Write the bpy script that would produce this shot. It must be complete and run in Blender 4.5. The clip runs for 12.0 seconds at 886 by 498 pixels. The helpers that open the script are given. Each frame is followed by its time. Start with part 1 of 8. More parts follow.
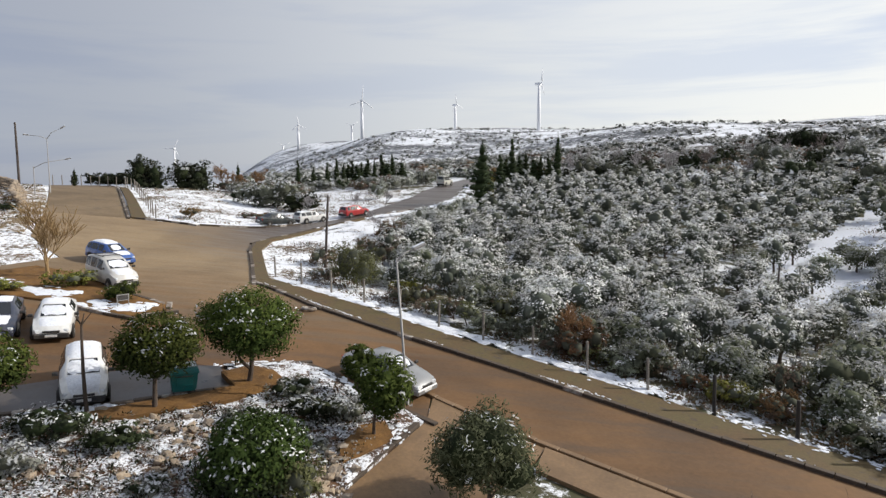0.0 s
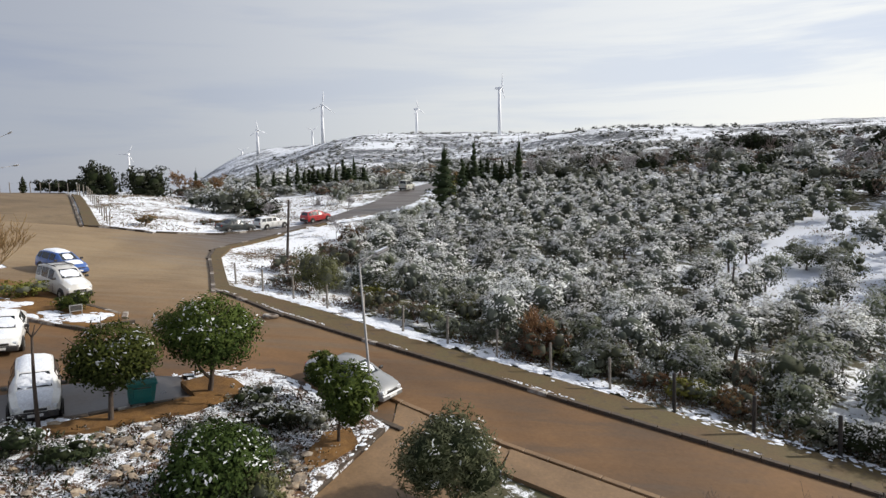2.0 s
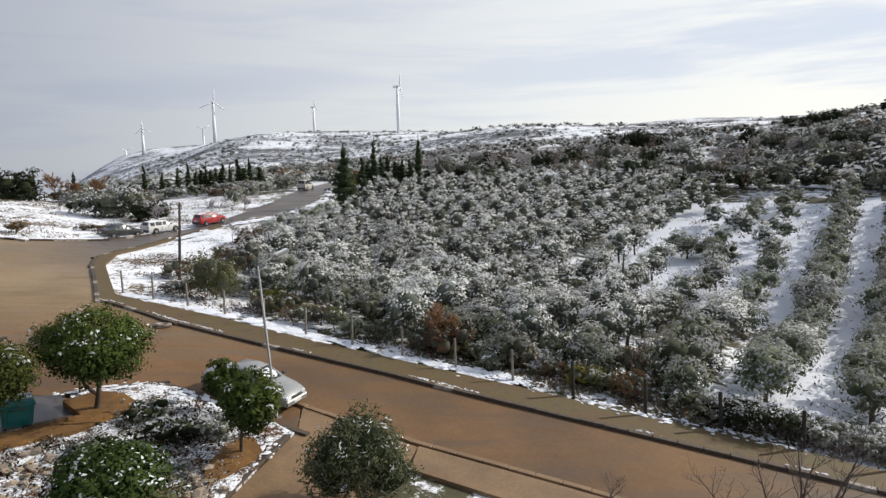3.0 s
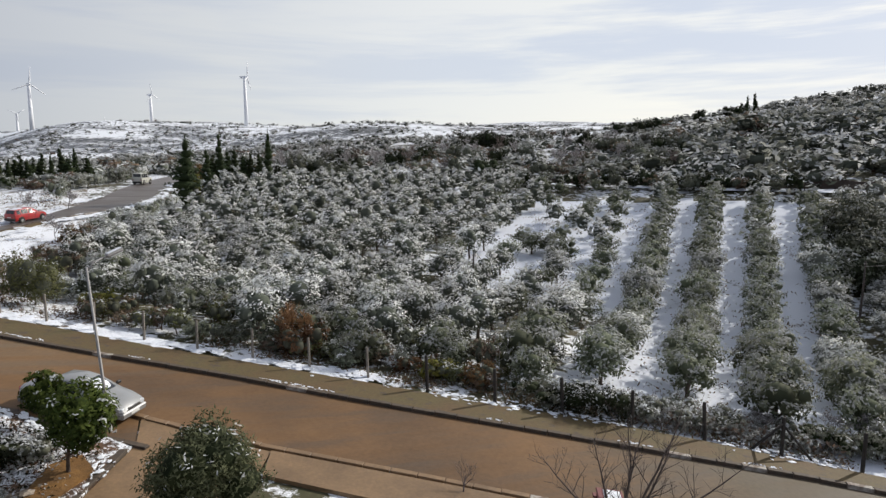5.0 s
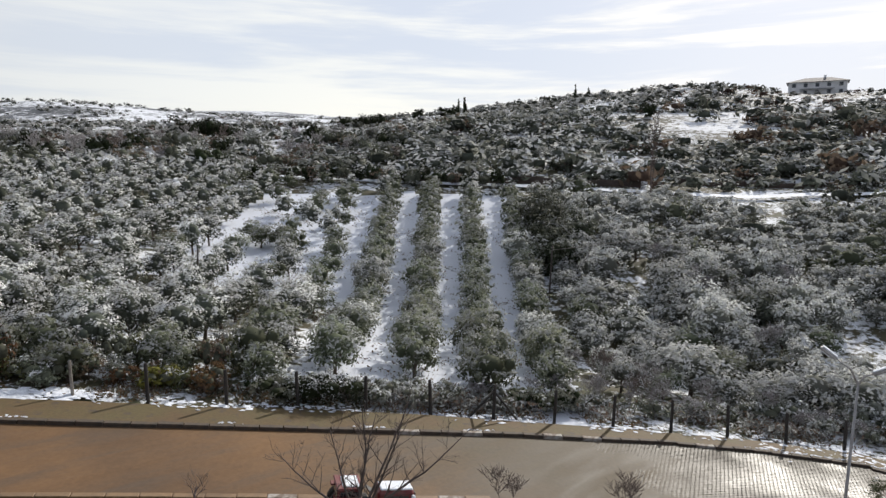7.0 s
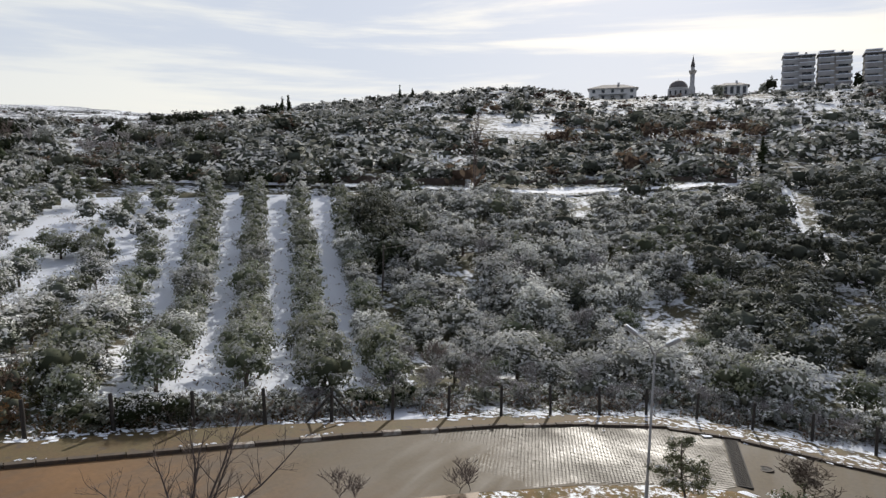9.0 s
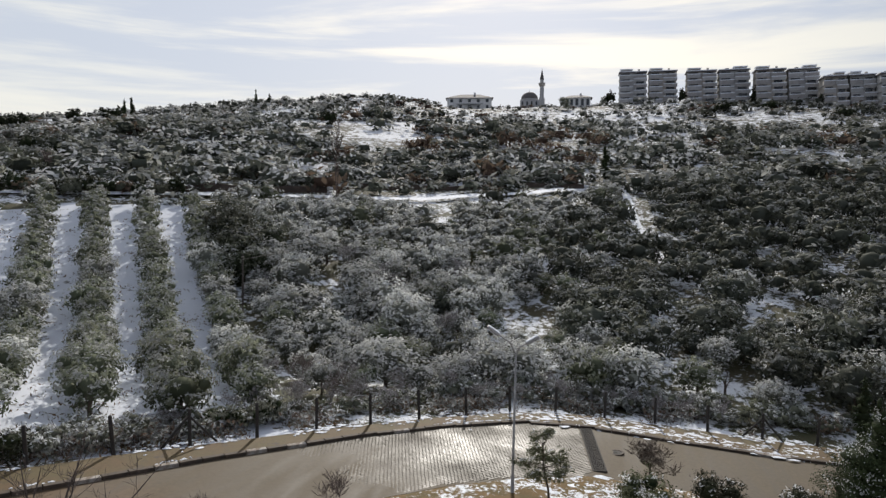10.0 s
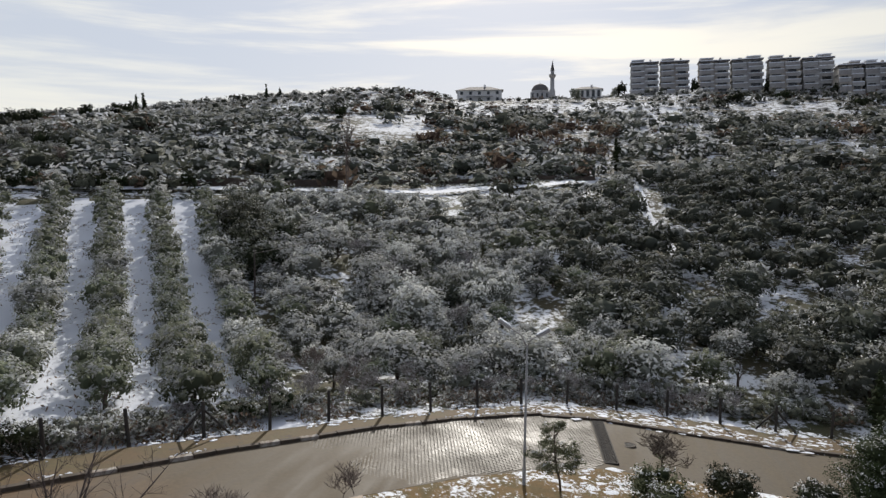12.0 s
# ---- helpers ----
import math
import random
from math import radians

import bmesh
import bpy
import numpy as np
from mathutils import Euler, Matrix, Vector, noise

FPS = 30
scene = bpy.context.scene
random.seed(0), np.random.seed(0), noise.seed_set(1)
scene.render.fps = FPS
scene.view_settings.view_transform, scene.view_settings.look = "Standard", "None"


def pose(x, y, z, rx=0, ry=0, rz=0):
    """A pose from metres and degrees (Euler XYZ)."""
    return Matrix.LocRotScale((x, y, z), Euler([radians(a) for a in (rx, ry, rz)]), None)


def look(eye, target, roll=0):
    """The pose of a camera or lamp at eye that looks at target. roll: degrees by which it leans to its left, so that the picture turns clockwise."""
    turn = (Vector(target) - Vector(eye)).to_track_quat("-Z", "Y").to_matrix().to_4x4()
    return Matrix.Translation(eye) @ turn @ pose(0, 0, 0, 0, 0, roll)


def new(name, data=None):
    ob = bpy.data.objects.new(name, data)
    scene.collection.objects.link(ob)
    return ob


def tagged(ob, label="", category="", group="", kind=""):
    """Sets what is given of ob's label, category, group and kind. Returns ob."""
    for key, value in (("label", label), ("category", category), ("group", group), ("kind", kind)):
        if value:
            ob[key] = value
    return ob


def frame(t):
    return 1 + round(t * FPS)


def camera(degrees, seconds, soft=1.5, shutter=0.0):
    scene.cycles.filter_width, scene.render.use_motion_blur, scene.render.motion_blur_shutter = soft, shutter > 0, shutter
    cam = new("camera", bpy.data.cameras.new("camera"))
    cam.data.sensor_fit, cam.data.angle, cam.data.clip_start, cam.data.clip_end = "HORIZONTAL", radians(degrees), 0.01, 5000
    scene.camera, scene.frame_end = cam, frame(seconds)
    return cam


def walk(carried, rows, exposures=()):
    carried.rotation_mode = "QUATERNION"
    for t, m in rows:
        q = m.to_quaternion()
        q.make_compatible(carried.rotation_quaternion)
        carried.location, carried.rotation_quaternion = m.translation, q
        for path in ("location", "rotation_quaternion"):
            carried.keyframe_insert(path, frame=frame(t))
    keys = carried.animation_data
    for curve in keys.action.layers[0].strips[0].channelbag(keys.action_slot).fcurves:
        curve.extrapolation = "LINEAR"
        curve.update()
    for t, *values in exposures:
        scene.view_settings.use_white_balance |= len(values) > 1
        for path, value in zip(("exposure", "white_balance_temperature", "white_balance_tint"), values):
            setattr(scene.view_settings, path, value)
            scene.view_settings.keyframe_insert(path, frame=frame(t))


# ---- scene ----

# ---- camera ----
# seconds, tilt, lean, turn: the eye stays on one balcony while it pans
TURNS = [
    (0.0, 84.18, 0.40, 0.21), (0.5, 84.16, 0.53, 0.08), (1.0, 83.94, 0.45, -0.60), (1.5, 84.28, 0.65, -1.36),
    (2.0, 84.51, 0.86, -3.16), (2.5, 84.41, 1.17, -7.72), (2.7, 84.33, 1.35, -9.63), (4.3, 83.60, 1.46, -18.15),
    (4.5, 83.54, 1.00, -19.10), (5.0, 83.65, 0.75, -25.05), (5.5, 84.12, 0.88, -30.75), (6.0, 84.07, 0.67, -34.79),
    (6.5, 82.96, 0.09, -42.03), (7.0, 82.90, -0.38, -48.88), (7.2, 82.86, -0.52, -51.99), (8.8, 82.56, -0.37, -62.14),
    (9.0, 82.89, 0.05, -64.08), (9.5, 83.18, 0.25, -70.43), (10.0, 83.49, 0.23, -76.30), (10.5, 83.09, 0.25, -78.44),
    (11.0, 82.17, 0.59, -78.16), (11.5, 82.04, 0.45, -77.24), (12.0, 82.87, 0.61, -75.38),
]
cam = camera(69.54, 12.0, 1.4)
walk(cam, [(t, pose(0, 0, 12.0, rx, ry, rz)) for t, rx, ry, rz in TURNS], [(0.0, 0.06), (2.7, 0.06), (5.0, -0.04), (7.2, 0.04), (8.8, -0.09), (12.0, -0.2)])

# ---- light ----
SUN_BEARING, SUN_HEIGHT = 81.0, 31.0
world = bpy.data.worlds.new("sky")
scene.world = world
world.use_nodes = True
wn, wl = world.node_tree.nodes, world.node_tree.links
wn.clear()
w_out = wn.new("ShaderNodeOutputWorld")
w_bg = wn.new("ShaderNodeBackground")
w_bg.inputs[1].default_value = 0.085
w_sky = wn.new("ShaderNodeTexSky")
w_sky.sky_type = "NISHITA"
w_sky.sun_disc = False
w_sky.sun_elevation = radians(SUN_HEIGHT)
w_sky.sun_rotation = radians(SUN_BEARING)
w_sky.dust_density = 1.5
w_tc = wn.new("ShaderNodeTexCoord")
w_map = wn.new("ShaderNodeMapping")
w_map.inputs["Scale"].default_value = (1.0, 1.0, 10.0)
wl.new(w_tc.outputs["Generated"], w_map.inputs[0])


def sky_noise(scale, detail, low, high, distortion=0.6):
    n = wn.new("ShaderNodeTexNoise")
    n.inputs["Scale"].default_value = scale
    n.inputs["Detail"].default_value = detail
    n.inputs["Roughness"].default_value = 0.55
    n.inputs["Distortion"].default_value = distortion
    wl.new(w_map.outputs[0], n.inputs["Vector"])
    r = wn.new("ShaderNodeMapRange")
    r.interpolation_type = "SMOOTHSTEP"
    r.inputs["From Min"].default_value = low
    r.inputs["From Max"].default_value = high
    wl.new(n.outputs[0], r.inputs[0])
    return r.outputs[0]


# thin cloud: brighter where the sky itself is brighter, towards the sun
w_white = wn.new("ShaderNodeMix")
w_white.data_type = "RGBA"
w_white.inputs[0].default_value = 0.84
w_white.inputs[7].default_value = (5.95, 6.55, 7.8, 1)
wl.new(w_sky.outputs[0], w_white.inputs[6])
w_gain = wn.new("ShaderNodeMix")
w_gain.data_type = "RGBA"
w_gain.blend_type = "MULTIPLY"
w_gain.inputs[0].default_value = 1.0
wl.new(w_white.outputs[2], w_gain.inputs[6])
w_gain.inputs[7].default_value = (1.56, 1.40, 1.12, 1)
w_cloud = wn.new("ShaderNodeMix")
w_cloud.data_type = "RGBA"
w_broken = wn.new("ShaderNodeMix")   # even veil on the far side, broken cloud towards the sun
w_broken.data_type = "FLOAT"
w_broken.inputs[2].default_value = 0.45
wl.new(sky_noise(1.5, 10, 0.41, 0.58, 0.35), w_broken.inputs[3])
wl.new(w_broken.outputs[0], w_cloud.inputs[0])
wl.new(w_white.outputs[2], w_cloud.inputs[6])
wl.new(w_gain.outputs[2], w_cloud.inputs[7])
# the veil of cloud is thinner, and so brighter, towards the valley
w_dot = wn.new("ShaderNodeVectorMath")
w_dot.operation = "DOT_PRODUCT"
w_dot.inputs[1].default_value = (math.sin(radians(60)), math.cos(radians(60)), 0.25)
wl.new(w_tc.outputs["Generated"], w_dot.inputs[0])
w_veil = wn.new("ShaderNodeMapRange")
w_veil.interpolation_type = "SMOOTHSTEP"
for _k, _v in (("From Min", -0.1), ("From Max", 0.95), ("To Min", 0.66), ("To Max", 1.27)):
    w_veil.inputs[_k].default_value = _v
wl.new(w_dot.outputs["Value"], w_veil.inputs[0])
w_break = wn.new("ShaderNodeMapRange")
for _k, _v in (("From Min", 0.1), ("From Max", 0.95), ("To Min", 0.28), ("To Max", 1.0)):
    w_break.inputs[_k].default_value = _v
w_sunward = wn.new("ShaderNodeVectorMath")
w_sunward.operation = "DOT_PRODUCT"
w_sunward.inputs[1].default_value = (math.sin(radians(95)), math.cos(radians(95)), 0.0)
wl.new(w_tc.outputs["Generated"], w_sunward.inputs[0])
wl.new(w_sunward.outputs["Value"], w_break.inputs[0])
wl.new(w_break.outputs[0], w_broken.inputs[0])
w_scale = wn.new("ShaderNodeVectorMath")
w_scale.operation = "SCALE"
wl.new(w_cloud.outputs[2], w_scale.inputs[0])
wl.new(w_veil.outputs[0], w_scale.inputs["Scale"])
w_cool = wn.new("ShaderNodeMix")   # colder grey-blue cloud away from the sun
w_cool.data_type = "RGBA"
w_cool.blend_type = "MULTIPLY"
w_cool.inputs[7].default_value = (0.90, 0.958, 1.12, 1)
w_far = wn.new("ShaderNodeMapRange")
for _k, _v in (("From Min", 0.62), ("From Max", -0.15), ("To Min", 0.0), ("To Max", 1.0)):
    w_far.inputs[_k].default_value = _v
wl.new(w_dot.outputs["Value"], w_far.inputs[0])
wl.new(w_far.outputs[0], w_cool.inputs[0])
wl.new(w_scale.outputs[0], w_cool.inputs[6])
wl.new(w_cool.outputs[2], w_bg.inputs[0])
wl.new(w_bg.outputs[0], w_out.inputs[0])

sun = new("sun", bpy.data.lights.new("sun", "SUN"))
sun.data.energy = 4.0
sun.data.angle = radians(0.6)
sun.data.color = (1.0, 0.95, 0.87)
_b, _e = radians(SUN_BEARING), radians(SUN_HEIGHT)
sun.matrix_world = look((60, 10, 80), (60 - math.sin(_b) * math.cos(_e), 10 - math.cos(_b) * math.cos(_e), 80 - math.sin(_e)))
scene.view_settings.exposure = 0.0

# ---- landform ----
EYE_Z = 12.0
BEARINGS = [-38, -22, -14, -5, 5, 18, 35, 50, 65, 72, 78, 85, 95, 105, 115]
RANGES = [45, 75, 110, 170, 280, 500, 900, 1600]
# ground height against the eye, bearing by bearing, at the ranges above
HEIGHTS = [
    [-6.1, -2.4, 0.4, -1.0, -6, -20, -50, -110],
    [-6.6, -3.9, -0.7, 0.0, -3, -12, -30, -50],
    [-7.2, -4.9, -2.0, 1.0, 3, 9, 26, 86],
    [-8.4, -5.0, -0.9, 2.0, 7, 20, 68, 104],
    [-9.6, -6.0, -1.0, 3.0, 10, 25, 73, 128],
    [-10.8, -6.5, -1.5, 4.5, 14, 42, 70, 110],
    [-12.0, -8.0, -2.0, 6.0, 17, 37, 70, 128],
    [-13.5, -8.0, -1.0, 10.0, 24, 39, 60, 80],
    [-14.5, -8.5, -1.5, 11.0, 32.0, 42, 60, 80],
    [-15.0, -9.5, -2.5, 10.2, 32.8, 42, 60, 80],
    [-15.3, -10.3, -3.3, 9.2, 28.8, 42, 60, 80],
    [-15.6, -11.0, -4.0, 8.2, 28.8, 42, 60, 80],
    [-16.0, -11.8, -5.0, 6.8, 28.8, 42, 60, 80],
    [-16.3, -12.4, -6.0, 5.4, 25.8, 41, 60, 80],
    [-16.6, -13.0, -7.0, 4.0, 22, 40, 60, 80],
]


def spline_row(values, u):
    """Catmull-Rom through evenly numbered values at the position u."""
    n = len(values) - 1
    u = min(max(u, 0.0), n - 1e-6)
    i = int(u)
    s = u - i
    a, b = values[max(i - 1, 0)], values[i]
    c, d = values[i + 1], values[min(i + 2, n)]
    return b + 0.5 * s * (c - a + s * (2 * a - 5 * b + 4 * c - d + s * (3 * (b - c) + d - a)))


def place_in(table, v):
    if v <= table[0]:
        return 0.0
    for i in range(len(table) - 1):
        if v <= table[i + 1]:
            return i + (v - table[i]) / (table[i + 1] - table[i])
    return len(table) - 1.0


def smooth(a, b, v):
    s = min(max((v - a) / (b - a), 0.0), 1.0)
    return s * s * (3 - 2 * s)


def near_plane(x, y):
    return EYE_Z - 11.67 - 0.0943 * x + 0.085 * y


def land(x, y):
    """Height of the smooth ground at x, y."""
    r = math.hypot(x, y)
    plane = near_plane(x, y)
    if r < 38:
        return plane
    b = math.degrees(math.atan2(x, y))
    if b < -100:
        b += 360
    u = place_in(BEARINGS, b)
    v = place_in(RANGES, r)
    far = EYE_Z + spline_row([spline_row(row, v) for row in HEIGHTS], u)
    if r > 1600:
        far -= 0.03 * (r - 1600)
    w = smooth(38, 52, r)
    return plane * (1 - w) + far * w


# ---- materials ----
def nodes_of(name):
    m = bpy.data.materials.new(name)
    m.use_nodes = True
    return m, m.node_tree.nodes, m.node_tree.links, m.node_tree.nodes["Principled BSDF"]


def noise_node(ns, ls, vec, scale, detail=4, rough=0.6):
    n = ns.new("ShaderNodeTexNoise")
    n.inputs["Scale"].default_value = scale
    n.inputs["Detail"].default_value = detail
    n.inputs["Roughness"].default_value = rough
    ls.new(vec, n.inputs["Vector"])
    return n.outputs[0]


def ramp(ns, ls, src, low, high, out_low=0.0, out_high=1.0):
    r = ns.new("ShaderNodeMapRange")
    r.inputs["From Min"].default_value = low
    r.inputs["From Max"].default_value = high
    r.inputs["To Min"].default_value = out_low
    r.inputs["To Max"].default_value = out_high
    ls.new(src, r.inputs[0])
    return r.outputs[0]


def mix(ns, ls, fac, a, b, blend="MIX"):
    m = ns.new("ShaderNodeMix")
    m.data_type = "RGBA"
    m.blend_type = blend
    for socket, v in ((m.inputs[0], fac), (m.inputs[6], a), (m.inputs[7], b)):
        if isinstance(v, (int, float)):
            socket.default_value = v
        elif isinstance(v, tuple):
            socket.default_value = (*v, 1)
        else:
            ls.new(v, socket)
    return m.outputs[2]


def bumped(ns, ls, bsdf, height, strength, distance):
    b = ns.new("ShaderNodeBump")
    b.inputs["Strength"].default_value = strength
    b.inputs["Distance"].default_value = distance
    ls.new(height, b.inputs["Height"])
    ls.new(b.outputs[0], bsdf.inputs["Normal"])


def surface(name, base, second, rough=0.8, metal=0.0, big=1.5, fine=18, low=0.35, high=0.65, bump=0.3, depth=0.02,
            rough2=None, world=False, specular=0.5, third=None):
    """Two colours mixed by a broad noise, a fine noise over them, and relief."""
    m, ns, ls, bsdf = nodes_of(name)
    if world:
        vec = ns.new("ShaderNodeNewGeometry").outputs["Position"]
    else:
        vec = ns.new("ShaderNodeTexCoord").outputs["Object"]
    n1 = noise_node(ns, ls, vec, big, 5)
    n2 = noise_node(ns, ls, vec, fine, 6, 0.7)
    f1 = ramp(ns, ls, n1, low, high)
    c = mix(ns, ls, f1, base, second)
    if third:
        c = mix(ns, ls, ramp(ns, ls, noise_node(ns, ls, vec, big * 3.3, 5, 0.65), 0.56, 0.66), c, third)
    v = ramp(ns, ls, n2, 0.25, 0.75, 0.72, 1.2)
    comb = ns.new("ShaderNodeCombineColor")
    for i in range(3):
        ls.new(v, comb.inputs[i])
    c = mix(ns, ls, 1.0, c, comb.outputs[0], "MULTIPLY")
    ls.new(c, bsdf.inputs["Base Color"])
    bsdf.inputs["Metallic"].default_value = metal
    bsdf.inputs["Specular IOR Level"].default_value = specular
    if rough2 is None:
        bsdf.inputs["Roughness"].default_value = rough
    else:
        ls.new(ramp(ns, ls, n1, low, high, rough, rough2), bsdf.inputs["Roughness"])
    if bump:
        bumped(ns, ls, bsdf, n2, bump, depth)
    return m


def snowy(name, soil, soil2, cover, big, fine, stone=None, snow=(0.80, 0.82, 0.86), bump=0.6, depth=0.08):
    """Snow lying in patches on soil; cover is the share of snow."""
    m, ns, ls, bsdf = nodes_of(name)
    vec = ns.new("ShaderNodeNewGeometry").outputs["Position"]
    nb = noise_node(ns, ls, vec, big, 6, 0.62)
    nf = noise_node(ns, ls, vec, fine, 7, 0.72)
    ns_sum = ns.new("ShaderNodeMath")
    ns_sum.operation = "MULTIPLY_ADD"
    ns_sum.inputs[1].default_value = 0.55
    ls.new(nf, ns_sum.inputs[0])
    ls.new(ramp(ns, ls, nb, 0, 1, 0, 0.45), ns_sum.inputs[2])
    mid = 0.5 + (0.5 - cover) * 0.34
    fac = ramp(ns, ls, ns_sum.outputs[0], mid - 0.018, mid + 0.022)
    ground = mix(ns, ls, ramp(ns, ls, noise_node(ns, ls, vec, big * 2.3, 5), 0.4, 0.6), soil, soil2)
    ground = mix(ns, ls, ramp(ns, ls, noise_node(ns, ls, vec, fine * 3, 4), 0.3, 0.7, 0.0, 0.6), ground, tuple(0.45 * v for v in soil))
    c = mix(ns, ls, fac, ground, snow)
    ls.new(c, bsdf.inputs["Base Color"])
    bsdf.inputs["Roughness"].default_value = 0.85
    bsdf.inputs["Specular IOR Level"].default_value = 0.25
    bumped(ns, ls, bsdf, ns_sum.outputs[0], bump, depth)
    return m


def leafy(name, c1, c2, rough=0.8, through_light=0.3):
    """Leaves: each leaf a little different from the next."""
    m, ns, ls, bsdf = nodes_of(name)
    geo = ns.new("ShaderNodeNewGeometry")
    info = ns.new("ShaderNodeObjectInfo")
    c = mix(ns, ls, geo.outputs["Random Per Island"], c1, c2)
    hsv = ns.new("ShaderNodeHueSaturation")
    ls.new(c, hsv.inputs["Color"])
    ls.new(ramp(ns, ls, info.outputs["Random"], 0, 1, 0.75, 1.25), hsv.inputs["Value"])
    ls.new(ramp(ns, ls, info.outputs["Random"], 0, 1, 0.485, 0.515), hsv.inputs["Hue"])
    ls.new(hsv.outputs[0], bsdf.inputs["Base Color"])
    bsdf.inputs["Roughness"].default_value = rough
    bsdf.inputs["Specular IOR Level"].default_value = 0.12
    if through_light:
        tr = ns.new("ShaderNodeBsdfTranslucent")
        ls.new(hsv.outputs[0], tr.inputs[0])
        ms = ns.new("ShaderNodeMixShader")
        ms.inputs[0].default_value = through_light
        ls.new(bsdf.outputs[0], ms.inputs[1])
        ls.new(tr.outputs[0], ms.inputs[2])
        ls.new(ms.outputs[0], ns["Material Output"].inputs[0])
    return m


def plain(name, color, rough=0.5, metal=0.0, coat=0.0, dirt=0.12, specular=0.5):
    """Paint, rubber, plastic: one colour with faint dirt."""
    m, ns, ls, bsdf = nodes_of(name)
    vec = ns.new("ShaderNodeTexCoord").outputs["Object"]
    n = noise_node(ns, ls, vec, 3.0, 6, 0.7)
    c = mix(ns, ls, ramp(ns, ls, n, 0.45, 0.8, 0.0, dirt * 3), color, (0.22, 0.17, 0.12))
    ls.new(c, bsdf.inputs["Base Color"])
    ls.new(ramp(ns, ls, n, 0.3, 0.7, rough, min(rough + 0.15, 1)), bsdf.inputs["Roughness"])
    bsdf.inputs["Metallic"].default_value = metal
    bsdf.inputs["Coat Weight"].default_value = coat
    bsdf.inputs["Coat Roughness"].default_value = 0.08
    bsdf.inputs["Specular IOR Level"].default_value = specular
    return m


M_SNOW = surface("snow", (0.82, 0.84, 0.88), (0.74, 0.77, 0.83), 0.75, big=2.0, fine=14, bump=0.5, depth=0.03, specular=0.3)
M_LEAF_SNOW = leafy("snow_on_leaves", (0.78, 0.79, 0.80), (0.54, 0.55, 0.55), 0.85, 0.35)
M_GARDEN = snowy("garden_ground", (0.14, 0.075, 0.04), (0.06, 0.042, 0.03), 0.49, 1.3, 11.0, bump=0.9)
M_SOIL = surface("red_soil", (0.22, 0.115, 0.038), (0.13, 0.072, 0.03), 0.9, big=1.2, fine=9, bump=0.6, depth=0.05, world=True, specular=0.2)
M_FIELD = snowy("snow_field", (0.17, 0.11, 0.06), (0.12, 0.10, 0.06), 0.60, 0.22, 3.2)
M_BANK = snowy("bank_ground", (0.23, 0.165, 0.09), (0.16, 0.115, 0.06), 0.44, 0.35, 3.0)
M_GROVE = snowy("grove_ground", (0.10, 0.085, 0.05), (0.07, 0.075, 0.035), 0.45, 0.16, 1.4)
# lane snow dimmed and blued to carry the shade of the rows
M_LANE = snowy("lane_ground", (0.12, 0.10, 0.07), (0.09, 0.085, 0.05), 0.80, 0.3, 2.2, snow=(0.66, 0.69, 0.76))
# hill snow greyed to paint the weak grazing light on the slope
M_HILL = snowy("hill_ground", (0.10, 0.085, 0.06), (0.075, 0.075, 0.05), 0.54, 0.035, 0.5, depth=0.3, snow=(0.66, 0.68, 0.72))
# soil tinted blue-grey to paint distance haze on the far hills
M_FAR = snowy("hazy_far_hill_ground", (0.12, 0.13, 0.15), (0.10, 0.105, 0.11), 0.51, 0.014, 0.22, depth=0.8)


